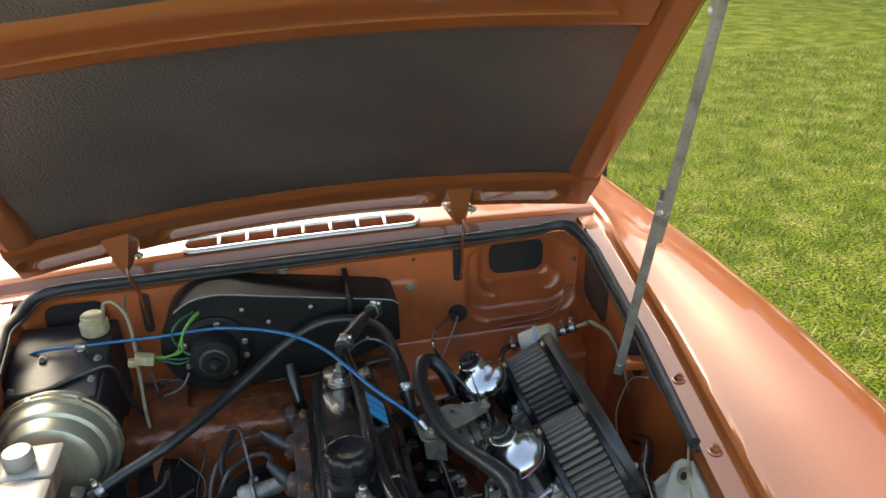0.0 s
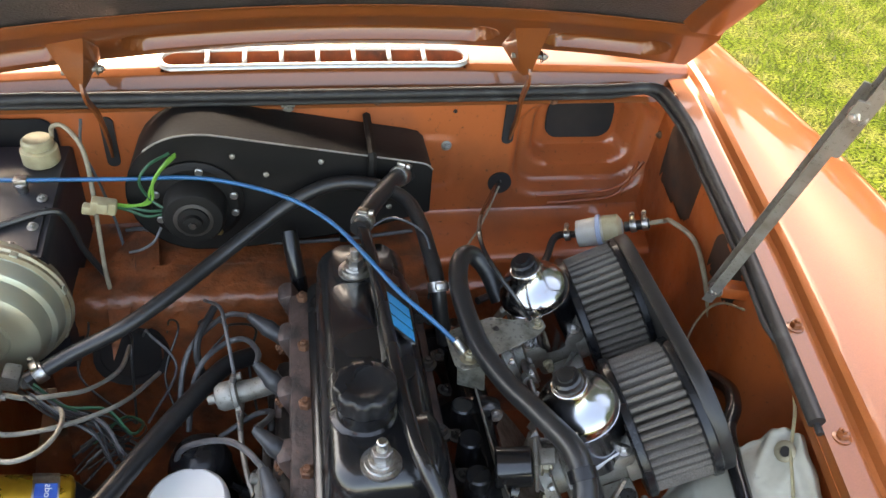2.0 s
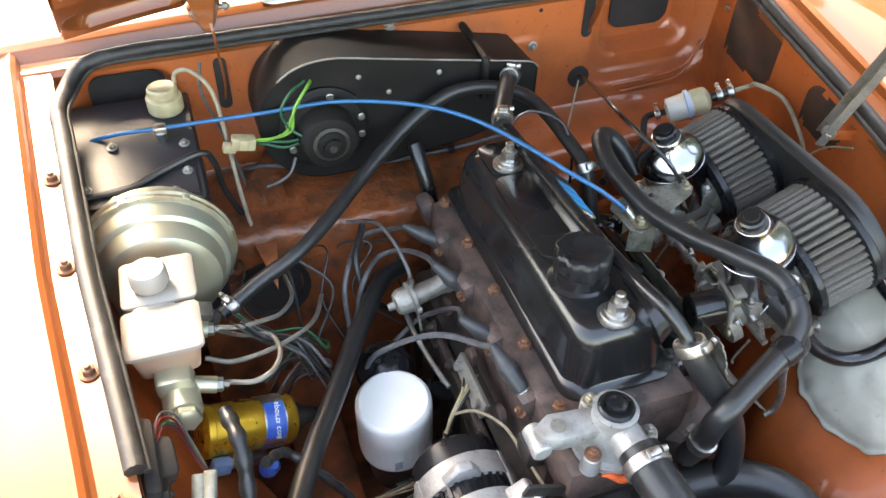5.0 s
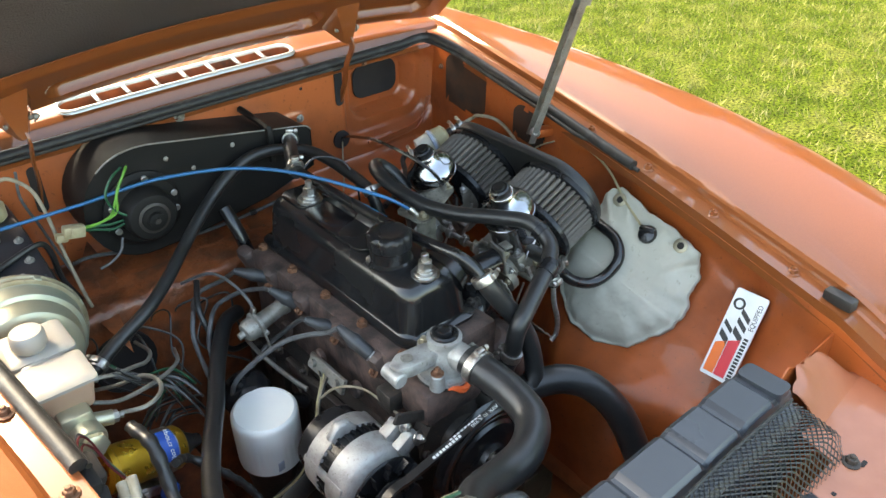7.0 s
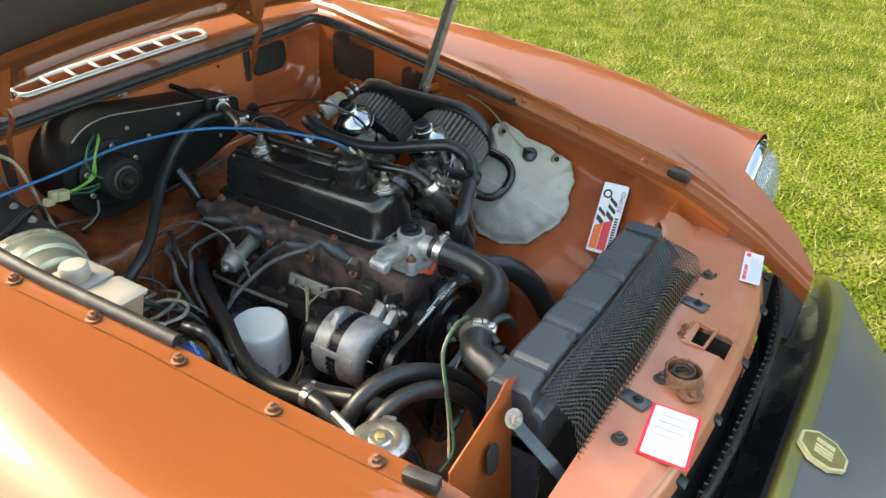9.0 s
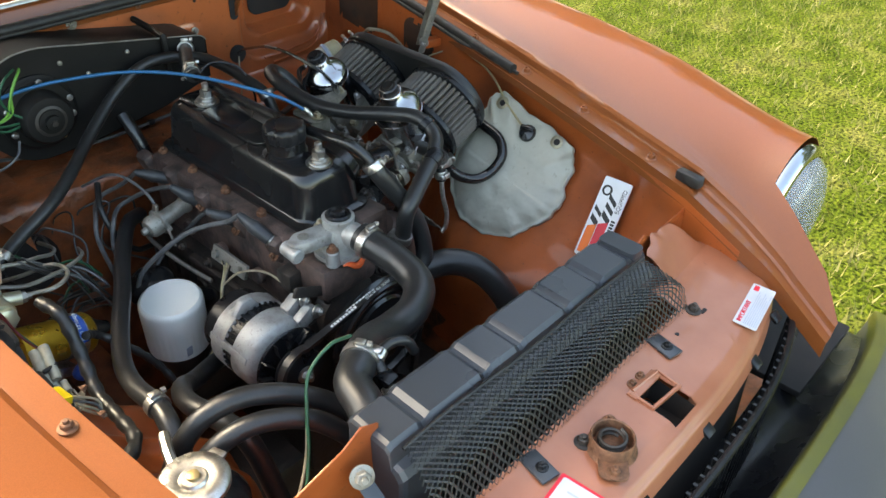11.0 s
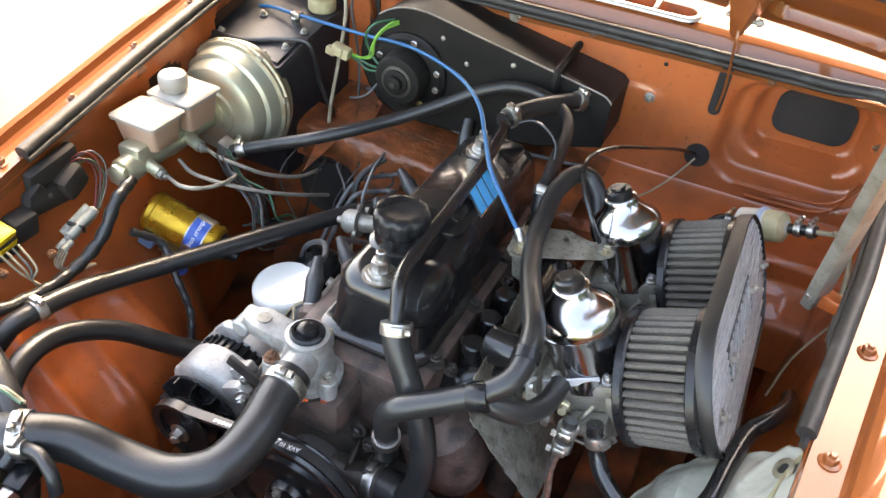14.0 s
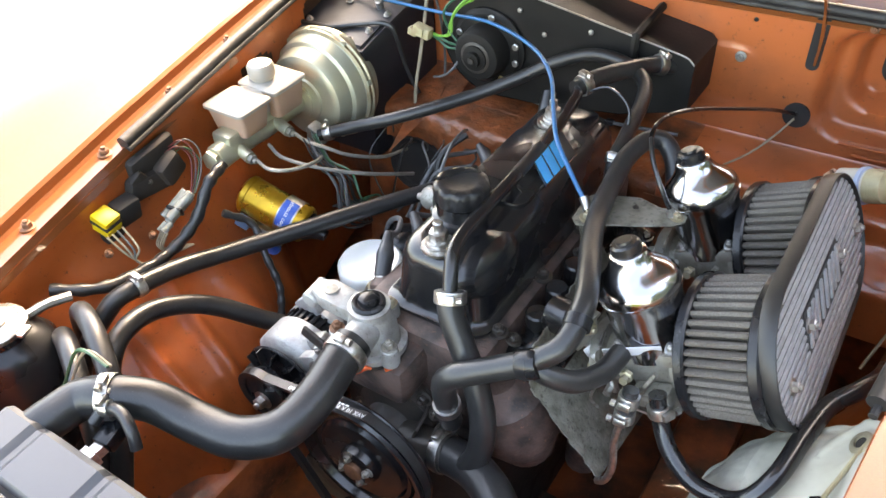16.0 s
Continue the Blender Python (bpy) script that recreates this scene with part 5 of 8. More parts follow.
for k, pts in enumerate(LEADS):
    b0 = V(*pts[0])
    d = (V(*pts[1]) - b0).normalized()
    b0 = b0 + d * 0.013
    th = thing("spark_plug", b0, "spark plug with grey rubber cap and lead", "spark plug", "spark plugs")
    bm = B()
    revolve(bm, b0 - d * 0.018, d, ((0, 0.0075), (0.010, 0.0075), (0.011, 0.006), (0.020, 0.006)), 6)
    for q in (0.000, 0.003, 0.006):
        revolve(bm, b0 - d * (0.008 - q), d, ((0, 0.0080), (0.0008, 0.0090), (0.0020, 0.0090), (0.0028, 0.0080)), 18)
    part("plug_body", bm, STEEL, th)
    bm = B()
    revolve(bm, b0 + d * 0.001, d, ((0, 0.0088), (0.003, 0.0096), (0.020, 0.0098), (0.025, 0.0106), (0.030, 0.0106), (0.035, 0.0088), (0.050, 0.0062), (0.056, 0.0046)), 16)
    part("plug_cap", bm, BOOT, th, "dark grey rubber plug boot")
    bm = tube(B(), [b0 + d * 0.055] + [V(*q) for q in pts[2:]], 0.0036, 8, 12)
    part("ignition_lead", bm, GREYWIRE, th)

# distributor
dz = thing("distributor", (-0.145, 0.60, 0.55), "black distributor with bright vacuum unit", "distributor")
bm = B()
revolve(bm, (-0.165, 0.605, 0.53), (-0.35, 0, 0.94), ((0, 0.026), (0.03, 0.030), (0.05, 0.033), (0.052, 0.036), (0.075, 0.036), (0.088, 0.026), (0.092, 0.012), (0.10, 0.010)), 24)
part("cap", bm, BLACK, dz)
bm = B()
revolve(bm, (-0.172, 0.634, 0.668), (1, 0.12, 0.16), ((0, 0.005), (0.008, 0.006), (0.010, 0.013), (0.016, 0.017), (0.028, 0.017), (0.030, 0.021), (0.034, 0.021), (0.036, 0.013), (0.075, 0.012), (0.078, 0.014), (0.085, 0.014)), 24)
box(bm, (-0.112, 0.641, 0.678), (0.05, 0.022, 0.016), 0.004, (0, -10, 8))
for q in (0.017, -0.017):
    cyl(bm, (-0.139, 0.636 + q, 0.676 + q * 0.5), (-0.134, 0.6365 + q, 0.677 + q * 0.5), 0.005, seg=10)
part("vacuum_unit", bm, GREYSTEEL, dz)
bm = B()
tube(bm, [(-0.140, 0.640, 0.690), (-0.142, 0.650, 0.712), (-0.150, 0.690, 0.728), (-0.160, 0.735, 0.722), (-0.185, 0.785, 0.690)], 0.0024, 6, 8)
part("choke_cable", bm, GREYWIRE, dz)
bm = B()
box(bm, (-0.143, 0.640, 0.690), (0.006, 0.010, 0.026), 0.002, (0, 12, 0))
cyl(bm, (-0.139, 0.618, 0.668), (-0.137, 0.610, 0.640), 0.002, seg=6)
part("lever", bm, STEEL, dz)

# lower left of the engine: coil bracket strip, oil pipe, small parts
bm = B()
box(bm, (-0.1125, 0.50, 0.655), (0.006, 0.082, 0.022), 0.001, (0, 20, 0))
cyl(bm, (-0.114, 0.528, 0.656), (-0.121, 0.528, 0.659), 0.006, seg=12)
cyl(bm, (-0.114, 0.472, 0.656), (-0.121, 0.472, 0.659), 0.006, seg=12)
part("lifting_strap", bm, GREYSTEEL, engine)
bm = B()
cyl(bm, (-0.115, 0.57, 0.555), (-0.140, 0.575, 0.575), 0.011, 0.008, 12)
cyl(bm, (-0.140, 0.575, 0.575), (-0.150, 0.578, 0.583), 0.005, seg=8)
part("oil_sender", bm, BLACK, engine)

# exhaust and inlet manifold, between head and carburettors
bm = B()
for y in (0.44, 0.565, 0.69):
    tube(bm, [(0.08, y, 0.665), (0.11, y, 0.690), (0.135, y * 0.8 + 0.113, 0.695), (0.15, y * 0.8 + 0.113, 0.690)], 0.020, 14, 5)
tube(bm, [(0.13, 0.42, 0.685), (0.13, 0.565, 0.690), (0.13, 0.71, 0.685)], 0.021, 14, 5)
pieces("inlet_manifold", bm, GLOSS, engine)
bm = B()
for y in (0.455, 0.50, 0.545):
    cyl(bm, (0.108, y, 0.69), (0.108, y, 0.735), 0.013, seg=14, bev=0.002)
pieces("manifold_boss", bm, GLOSS, engine)
bm = B()
for y in (0.42, 0.52, 0.62, 0.72):
    tube(bm, [(0.08, y, 0.63), (0.13, y, 0.62), (0.16, y * 0.5 + 0.28, 0.56), (0.16, y * 0.4 + 0.33, 0.46)], 0.023, 14, 5)
revolve(bm, (0.10, 0.40, 0.655), (0.3, 0.1, -0.9), ((-0.02, 0.02), (0.0, 0.045), (0.05, 0.05), (0.09, 0.03)), 20)
pieces("exhaust_manifold", bm, IRON, engine)

# thermostat housing
st = thing("thermostat_housing", (-0.03, 0.345, 0.70), "dull cast-aluminium thermostat housing with black plug", "thermostat housing")
bm = B()
revolve(bm, (-0.030, 0.350, 0.712), (0, 0, 1), ((0, 0.041), (0.007, 0.041), (0.009, 0.033), (0.030, 0.030), (0.046, 0.025), (0.052, 0.024), (0.056, 0.0255), (0.060, 0.0255), (0.061, 0.021)), 36)
for a in (95, 215, 335):
    c = V(-0.030 + 0.042 * math.cos(radians(a)), 0.350 + 0.042 * math.sin(radians(a)), 0.712)
    cyl(bm, c, c + V(0, 0, 0.026), 0.0115, 0.0105, 16, 0.002)
tube(bm, [(-0.028, 0.345, 0.744), (-0.025, 0.325, 0.748), (-0.0235, 0.296, 0.747)], 0.020, 20, 4)
prism(bm, [V(-0.045, 0.338, 0.738), V(-0.045, 0.372, 0.738), V(-0.10, 0.375, 0.742), V(-0.122, 0.362, 0.742), V(-0.118, 0.345, 0.742), V(-0.098, 0.338, 0.742)], (0, 0, 0.020), 0.004)
cyl(bm, (-0.118, 0.338, 0.745), (-0.118, 0.372, 0.748), 0.0115, seg=18, bev=0.002)
part("casting", bm, CAST, st)
bm = B()
revolve(bm, (-0.094, 0.356, 0.7615), (0, 0, 1), ((0, 0.009), (0.001, 0.009), (0.001, 0.007)), 20)
part("casting_mark", bm, GREYSTEEL, st)
bm = B()
revolve(bm, (-0.030, 0.350, 0.772), (0, 0, 1), ((0, 0.0205), (0.004, 0.0205), (0.006, 0.018), (0.006, 0.015), (0.004, 0.0145), (0.004, 0.001)), 28)
revolve(bm, (-0.030, 0.350, 0.776), (0, 0, 1), ((0, 0.013), (0.006, 0.012), (0.007, 0.010)), 6)
part("filler_plug", bm, BLACK, st)
for a in (95, 215, 335):
    bolt(st, (-0.030 + 0.042 * math.cos(radians(a)), 0.350 + 0.042 * math.sin(radians(a)), 0.738), (0, 0, 1), 0.0062, (TARNISH, RUSTBOLT, GREYSTEEL)[a // 120])
bm = B()
revolve(bm, (-0.030, 0.350, 0.706), (0, 0, 1), ((0, 0.0405), (0.003, 0.0412), (0.006, 0.0405)), 30)
part("gasket", bm, DARKIRON, st)
bm = B()
tube(bm, [V(-0.030 + 0.043 * math.cos(radians(a)), 0.350 + 0.043 * math.sin(radians(a)), 0.709 - 0.004 * math.sin(radians(a * 7))) for a in range(236, 305, 6)], lambda f: 0.0045 * math.sin(math.pi * min(0.95, max(0.05, f))) + 0.001, 8, 2)
part("sealant", bm, SEALANT, st, "squeezed-out orange gasket sealant")
bm = B()
tube(bm, [V(-0.030 + 0.044 * math.cos(radians(a)), 0.350 + 0.044 * math.sin(radians(a)), 0.708) for a in range(322, 346, 6)], 0.003, 8, 2)
part("sealant", bm, SEALANT, st, "squeezed-out orange gasket sealant")
bm = B()
box(bm, (-0.03, 0.360, 0.68), (0.10, 0.07, 0.055), 0.012)
part("head_front", bm, IRON, engine)

st.scale = (0.87, 0.87, 0.93)

# water pump, pulleys and belt
bm = B()
revolve(bm, (-0.012, 0.38, 0.590), (0, -1, 0), ((0, 0.06), (0.03, 0.055), (0.04, 0.035), (0.08, 0.025)), 24)
tube(bm, [(0.0, 0.340, 0.590), (0.03, 0.330, 0.600), (0.075, 0.328, 0.612)], 0.022, 16, 4)
part("water_pump", bm, DARKIRON, engine)
bm = B()
prof = ((0, 0.030), (0, 0.064), (0.003, 0.067), (0.006, 0.064), (0.011, 0.056), (0.016, 0.064), (0.019, 0.067), (0.022, 0.064), (0.021, 0.058), (0.013, 0.055), (0.011, 0.049), (0.014, 0.046), (0.013, 0.040), (0.017, 0.036), (0.0175, 0.030), (0.018, 0.026), (0.026, 0.024), (0.028, 0.02))
revolve(bm, (-0.012, 0.297, 0.593), (0, -1, 0), [(s, r if r < 0.03 else r + 0.019) for s, r in prof], 40)
pu = part("fan_pulley", bm, GLOSS, engine)
bm = B()
revolve(bm, (-0.012, 0.270, 0.593), (0, -1, 0), ((0, 0.012), (0.006, 0.012), (0.008, 0.009)), 16)
part("pulley_hub", bm, RUSTBOLT, engine)
for a in (20, 110, 200, 290):
    bolt(engine, (-0.012 + 0.018 * math.cos(radians(a)), 0.271, 0.593 + 0.018 * math.sin(radians(a))), (0, -1, 0), 0.0048, GREYSTEEL)
bm = B()
revolve(bm, (-0.012, 0.297, 0.42), (0, -1, 0), prof, 40)
part("crank_pulley", bm, GLOSS, engine)
A, C, D = V(-0.154, 0.286, 0.612), V(-0.012, 0.286, 0.593), V(-0.012, 0.286, 0.42)
belt_pts = []
for c, r, a0, a1 in ((A, 0.034, 75, 265), (D, 0.060, 225, 345), (C, 0.081, 0, 80)):
    for k in range(12):
        a = radians(a0 + (a1 - a0) * k / 11)
        belt_pts.append(V(c.x + r * math.cos(a), c.y, c.z + r * math.sin(a)))
bm = B()
rings = []
m = len(belt_pts)
for i, p in enumerate(belt_pts):
    t = (belt_pts[(i + 1) % m] - belt_pts[i - 1]).normalized()
    nrm = V(t.z, 0, -t.x)
    rings.append([p + nrm * 0.004 + V(0, 0.0055, 0), p + nrm * 0.004 - V(0, 0.0055, 0), p - nrm * 0.004 - V(0, 0.0035, 0), p - nrm * 0.004 + V(0, 0.0035, 0)])
loft(bm, rings + [rings[0]], caps=False)
belt = solid("fan_belt", bm, RUBBER, "black rubber vee belt with white print", "fan belt")
p0, p1 = A + V(0.034 * math.cos(radians(75)), 0, 0.034 * math.sin(radians(75))), C + V(0.081 * math.cos(radians(80)), 0, 0.081 * math.sin(radians(80)))
tdir = (p1 - p0).normalized()
mbelt = plane_at(p0.lerp(p1, 0.62) + V(tdir.z * -0.0, 0, 0) + V(-tdir.z, 0, tdir.x) * 0.0046, -tdir, (0, -1, 0))
lettering("size_mark", "AVX 10 X 950", 0.0075, mbelt @ pose(-0.035, 0.0016, 0), WHITE, belt, 0.0002)
bm = B()
for k in range(9):
    flat(bm, mbelt, rrect(0.008 + 0.0052 * k, 0.0016, 0.0038, 0.0042, 0.0004, 1), 0, 0.0003)
    flat(bm, mbelt, rrect(-0.03 + 0.006 * k, -0.003, 0.0042, 0.0022, 0.0004, 1), 0, 0.0003)
part("print_bar", bm, WHITE, belt)

# alternator
alt = thing("alternator", (-0.160, 0.36, 0.57), "grey aluminium alternator with black rear cover", "alternator")
ac = V(-0.154, 0.462, 0.612)
bm = B()
revolve(bm, ac, (0, -1, 0), ((0, 0.030), (0.006, 0.048), (0.012, 0.054), (0.040, 0.056), (0.042, 0.055)), 36)
part("rear_cover", bm, BLACK, alt)
bm = B()
revolve(bm, ac, (0, -1, 0), ((0.040, 0.058), (0.042, 0.062), (0.072, 0.063), (0.074, 0.060)), 40)
revolve(bm, ac, (0, -1, 0), ((0.092, 0.060), (0.094, 0.063), (0.128, 0.062), (0.136, 0.056), (0.142, 0.040), (0.144, 0.022)), 40)
for a in (40, 160, 280):
    c = V(math.cos(radians(a)), 0, math.sin(radians(a)))
    box(bm, ac + c * 0.0605 + V(0, -0.084, 0), (0.006, 0.09, 0.012), 0.002, (0, -a, 0))
pieces("housing", bm, CAST, alt)
bm = B()
prism(bm, [V(-0.128, 0.36, 0.675), V(-0.105, 0.36, 0.690), V(-0.095, 0.36, 0.680), V(-0.100, 0.36, 0.668), V(-0.12, 0.36, 0.648)], (0, -0.02, 0), 0.003)
prism(bm, [V(-0.19, 0.40, 0.672), V(-0.172, 0.40, 0.692), V(-0.155, 0.40, 0.692), V(-0.14, 0.40, 0.668)], (0, -0.014, 0), 0.003)
prism(bm, [V(-0.125, 0.335, 0.665), V(-0.10, 0.335, 0.680), V(-0.085, 0.335, 0.672), V(-0.09, 0.335, 0.655), V(-0.115, 0.335, 0.640)], (0, -0.016, 0), 0.003)
pieces("mounting_lug", bm, CAST, alt)
bm = B()
revolve(bm, ac, (0, -1, 0), ((0.073, 0.0585), (0.093, 0.0585)), 40)
part("stator", bm, BLACK, alt)
bm = B()
for k in range(36):
    a = 2 * math.pi * k / 36
    box(bm, ac + V(0.060 * math.cos(a), -0.083, 0.060 * math.sin(a)), (0.004, 0.020, 0.004), 0.0, (0, -math.degrees(a), 0))
pieces("winding", bm, BLACK, alt)
bm = B()
revolve(bm, ac, (0, -1, 0), ((0.147, 0.02), (0.148, 0.056), (0.151, 0.058), (0.153, 0.056), (0.153, 0.02)), 36)
part("fan", bm, BLACK, alt)
bm = B()
for k in range(12):
    a = 2 * math.pi * k / 12
    box(bm, ac + V(0.046 * math.cos(a), -0.158, 0.046 * math.sin(a)), (0.022, 0.012, 0.002), 0, (0, -math.degrees(a) + 20, 0))
pieces("fan_blade", bm, BLACK, alt)
bm = B()
revolve(bm, ac, (0, -1, 0), ((0.166, 0.014), (0.166, 0.037), (0.169, 0.038), (0.176, 0.030), (0.183, 0.038), (0.186, 0.037), (0.186, 0.02), (0.190, 0.012)), 32)
part("pulley", bm, BLACK, alt)
bolt(alt, ac + V(0, -0.190, 0), (0, -1, 0), 0.009, STEEL)
bolt(alt, (-0.098, 0.338, 0.682), (0.3, -1, 0.2), 0.007, STEEL)
bolt(alt, (-0.090, 0.318, 0.668), (0.3, -1, 0.2), 0.007, STEEL)
bm = B()
box(bm, (-0.095, 0.335, 0.682), (0.060, 0.005, 0.016), 0.002, (0, 25, 0))
box(bm, (-0.085, 0.39, 0.672), (0.03, 0.03, 0.03), 0.004)
pieces("adjusting_strap", bm, DARKIRON, engine)
bolt(engine, (-0.068, 0.350, 0.664), (-0.3, -1, 0.3), 0.0078, BRASS)

alt.scale = (0.89, 0.89, 0.89)

# oil filter
flt = thing("oil_filter", (-0.212, 0.520, 0.50), "plain white spin-on oil filter canister", "oil filter")
bm = B()
d = V(-0.03, -0.04, 1).normalized()
side_u, base = d.orthogonal().normalized(), V(-0.192, 0.543, 0.522)
side_w = d.cross(side_u)
rings = []
for h, r, lob in ((0, 0.041, 0), (0.003, 0.0455, 0), (0.010, 0.0462, 0), (0.013, 0.0464, 1), (0.046, 0.0464, 1), (0.049, 0.0466, 0), (0.080, 0.0466, 0), (0.085, 0.0460, 0), (0.0885, 0.0440, 0), (0.0905, 0.0410, 0), (0.0900, 0.036, 0), (0.0895, 0.001, 0)):
    rings.append([base + d * h + (side_u * math.cos(a) + side_w * math.sin(a)) * (r - lob * 0.0010 * (0.5 + 0.5 * math.cos(30 * a))) for a in (2 * math.pi * k / 120 for k in range(120))])
loft(bm, rings)
part("canister", bm, WHITE, flt)
bm = B()
box(bm, (-0.202, 0.4958, 0.540), (0.010, 0.0012, 0.016), 0.0004, (3, 0, 8))
part("code_bar", bm, GREYPRINT, flt)
bm = B()
revolve(bm, V(-0.194, 0.543, 0.46), (0, 0, 1), ((0, 0.03), (0.04, 0.036), (0.064, 0.043)), 24)
box(bm, (-0.155, 0.53, 0.45), (0.10, 0.06, 0.06), 0.01)
part("filter_head", bm, DARKIRON, engine)

# ---- carburettors and filters ----
UP = V(-0.407, 0, 0.914).normalized()
OUT = V(0.914, 0, 0.407).normalized()


def carb(y, first):
    mid = V(0.2386, y, 0.7254)
    base = mid + UP * 0.014
    c = thing("carburettor", base - UP * 0.05, "side-draught carburettor with polished chrome dashpot", "carburettor", "twin carburettors")
    bm = B()
    revolve(bm, base, UP, ((0, 0.034), (0.002, 0.037), (0.058, 0.0378), (0.065, 0.0400), (0.069, 0.0408), (0.0695, 0.0400), (0.071, 0.0400), (0.0715, 0.0408), (0.076, 0.0405), (0.081, 0.0388),
                           (0.086, 0.0350), (0.090, 0.0305), (0.094, 0.0262), (0.098, 0.0228), (0.102, 0.0203), (0.106, 0.0188), (0.110, 0.0182), (0.111, 0.0172), (0.111, 0.012)), 56)
    part("dashpot", bm, DASH, c, "polished alloy dashpot", 50)
    bm = B()
    revolve(bm, base + UP * 0.110, UP, ((0, 0.0150), (0.003, 0.0152), (0.009, 0.0146), (0.011, 0.0125), (0.011, 0.0085), (0.0135, 0.008), (0.0135, 0.001)), 12)
    part("damper_cap", bm, BLACK if not first else GLOSS, c)
    bm = B()
    q = mid
    m = Matrix((OUT, V(0, 1, 0), UP)).transposed().to_4x4()
    box(bm, q + UP * 0.010, (0.075, 0.070, 0.036), 0.006, m)
    box(bm, q - UP * 0.022, (0.055, 0.050, 0.030), 0.006, m)
    revolve(bm, q - OUT * 0.062, OUT, ((0, 0.034), (0.012, 0.034), (0.013, 0.024), (0.085, 0.024), (0.086, 0.034), (0.099, 0.034)), 24, 1.15, (0, 1, 0))
    revolve(bm, q - UP * 0.065, UP, ((0, 0.014), (0.03, 0.018), (0.034, 0.026)), 20)
    box(bm, q + V(0.01, -0.045, -0.01), (0.04, 0.022, 0.018), 0.004, m)
    box(bm, q + V(-0.02, 0.043, 0.0), (0.03, 0.022, 0.022), 0.004, m)
    part("body", bm, GREYSTEEL, c)
    for a, b in ((0.028, 0.026), (0.028, -0.026), (-0.028, -0.026), (0.050, 0.033), (0.052, -0.035)):
        bolt(c, q + OUT * a + V(0, b, 0) + UP * (0.028 if a < 0.04 else 0.01), UP, 0.0045, STEEL)
    bm = B()
    tube(bm, [q + OUT * 0.01 + V(0, -0.05, 0.02), q + V(0.0, -0.055, 0.0), q + V(-0.01, -0.05, -0.03), q + V(0.01, -0.04, -0.045)], 0.003, 6, 6)
    tube(bm, [q + OUT * -0.04 + V(0, -0.04, 0.015), q + OUT * -0.045 + V(0, 0.0, 0.026), q + OUT * -0.04 + V(0, 0.05, 0.018)], 0.0028, 6, 6)
    cyl(bm, q + OUT * -0.035 + V(0, -0.06, -0.005), q + OUT * -0.035 + V(0, 0.07, -0.005), 0.0042, seg=8)
    box(bm, q + OUT * -0.035 + V(0, -0.048, 0.004), (0.006, 0.006, 0.03), 0.001, m)
    box(bm, q + OUT * -0.038 + V(0, 0.052, 0.006), (0.016, 0.005, 0.026), 0.001, m)
    part("linkage", bm, STEEL, c)
    bm = B()
    tube(bm, [q + OUT * 0.02 + V(0, 0.045, 0.012) + OUT * 0.008 * math.cos(a) + UP * 0.008 * math.sin(a) + V(0, 0.0008 * a, 0) for a in np.linspace(0, 18, 50)], 0.0011, 5, 1, False)
    part("return_spring", bm, STEEL, c)
    # filter element
    f = q + V(0, 0.020, 0)
    bm = B()
    ry, rz = 0.075, 0.065
    n = 44 * 4
    rings = []
    for s, k in ((0.043, 0.90), (0.046, 1.0), (0.108, 1.02), (0.115, 1.02)):
        ring = []
        for i in range(n):
            a = 2 * math.pi * (i // 4 + (0.0, 0.22, 0.5, 0.78)[i % 4]) / 44
            rr = k * (0.82, 0.965, 1.0, 0.965)[i % 4]
            ring.append(f + OUT * s + V(0, ry * rr * math.cos(a), 0) + UP * (rz * rr * math.sin(a)))
        rings.append(ring)
    loft(bm, rings)
    flt = thing("air_filter", f + OUT * 0.08 - UP * rz, "grey pleated gauze air filter element", "air filter", "air filters")
    part("pleats", bm, PLEAT, flt, angle=35)
    for s0, s1, k in ((0.036, 0.047, 1.05), (0.104, 0.1155, 1.055)):
        bm = B()
        rings = []
        for s, kk in ((s0, k * 0.96), (s0 + 0.002, k), (s1 - 0.002, k), (s1, k * 0.97)):
            rings.append([f + OUT * s + V(0, ry * kk * math.cos(a), 0) + UP * (rz * kk * math.sin(a)) for a in (2 * math.pi * i / 48 for i in range(48))])
        loft(bm, rings)
        part("end_rim", bm, BLACK, flt)
    return c, f


c1, f1 = carb(0.474, True)
c2, f2 = carb(0.648, False)

# ribbed end plate joining both filters
pc = (f1 + f2) / 2
mplate = plane_at(pc + OUT * 0.113, V(0, 1, 0), UP)
HL, HR = 0.161, 0.074


def stadium(k, n=20):
    out = []
    for s, a0 in ((1, -90), (-1, 90)):
        for i in range(n + 1):
            a = radians(a0 + 180 * i / n)
            out.append((s * (HL - HR) + HR * k * math.cos(a), HR * k * math.sin(a)))
    return out


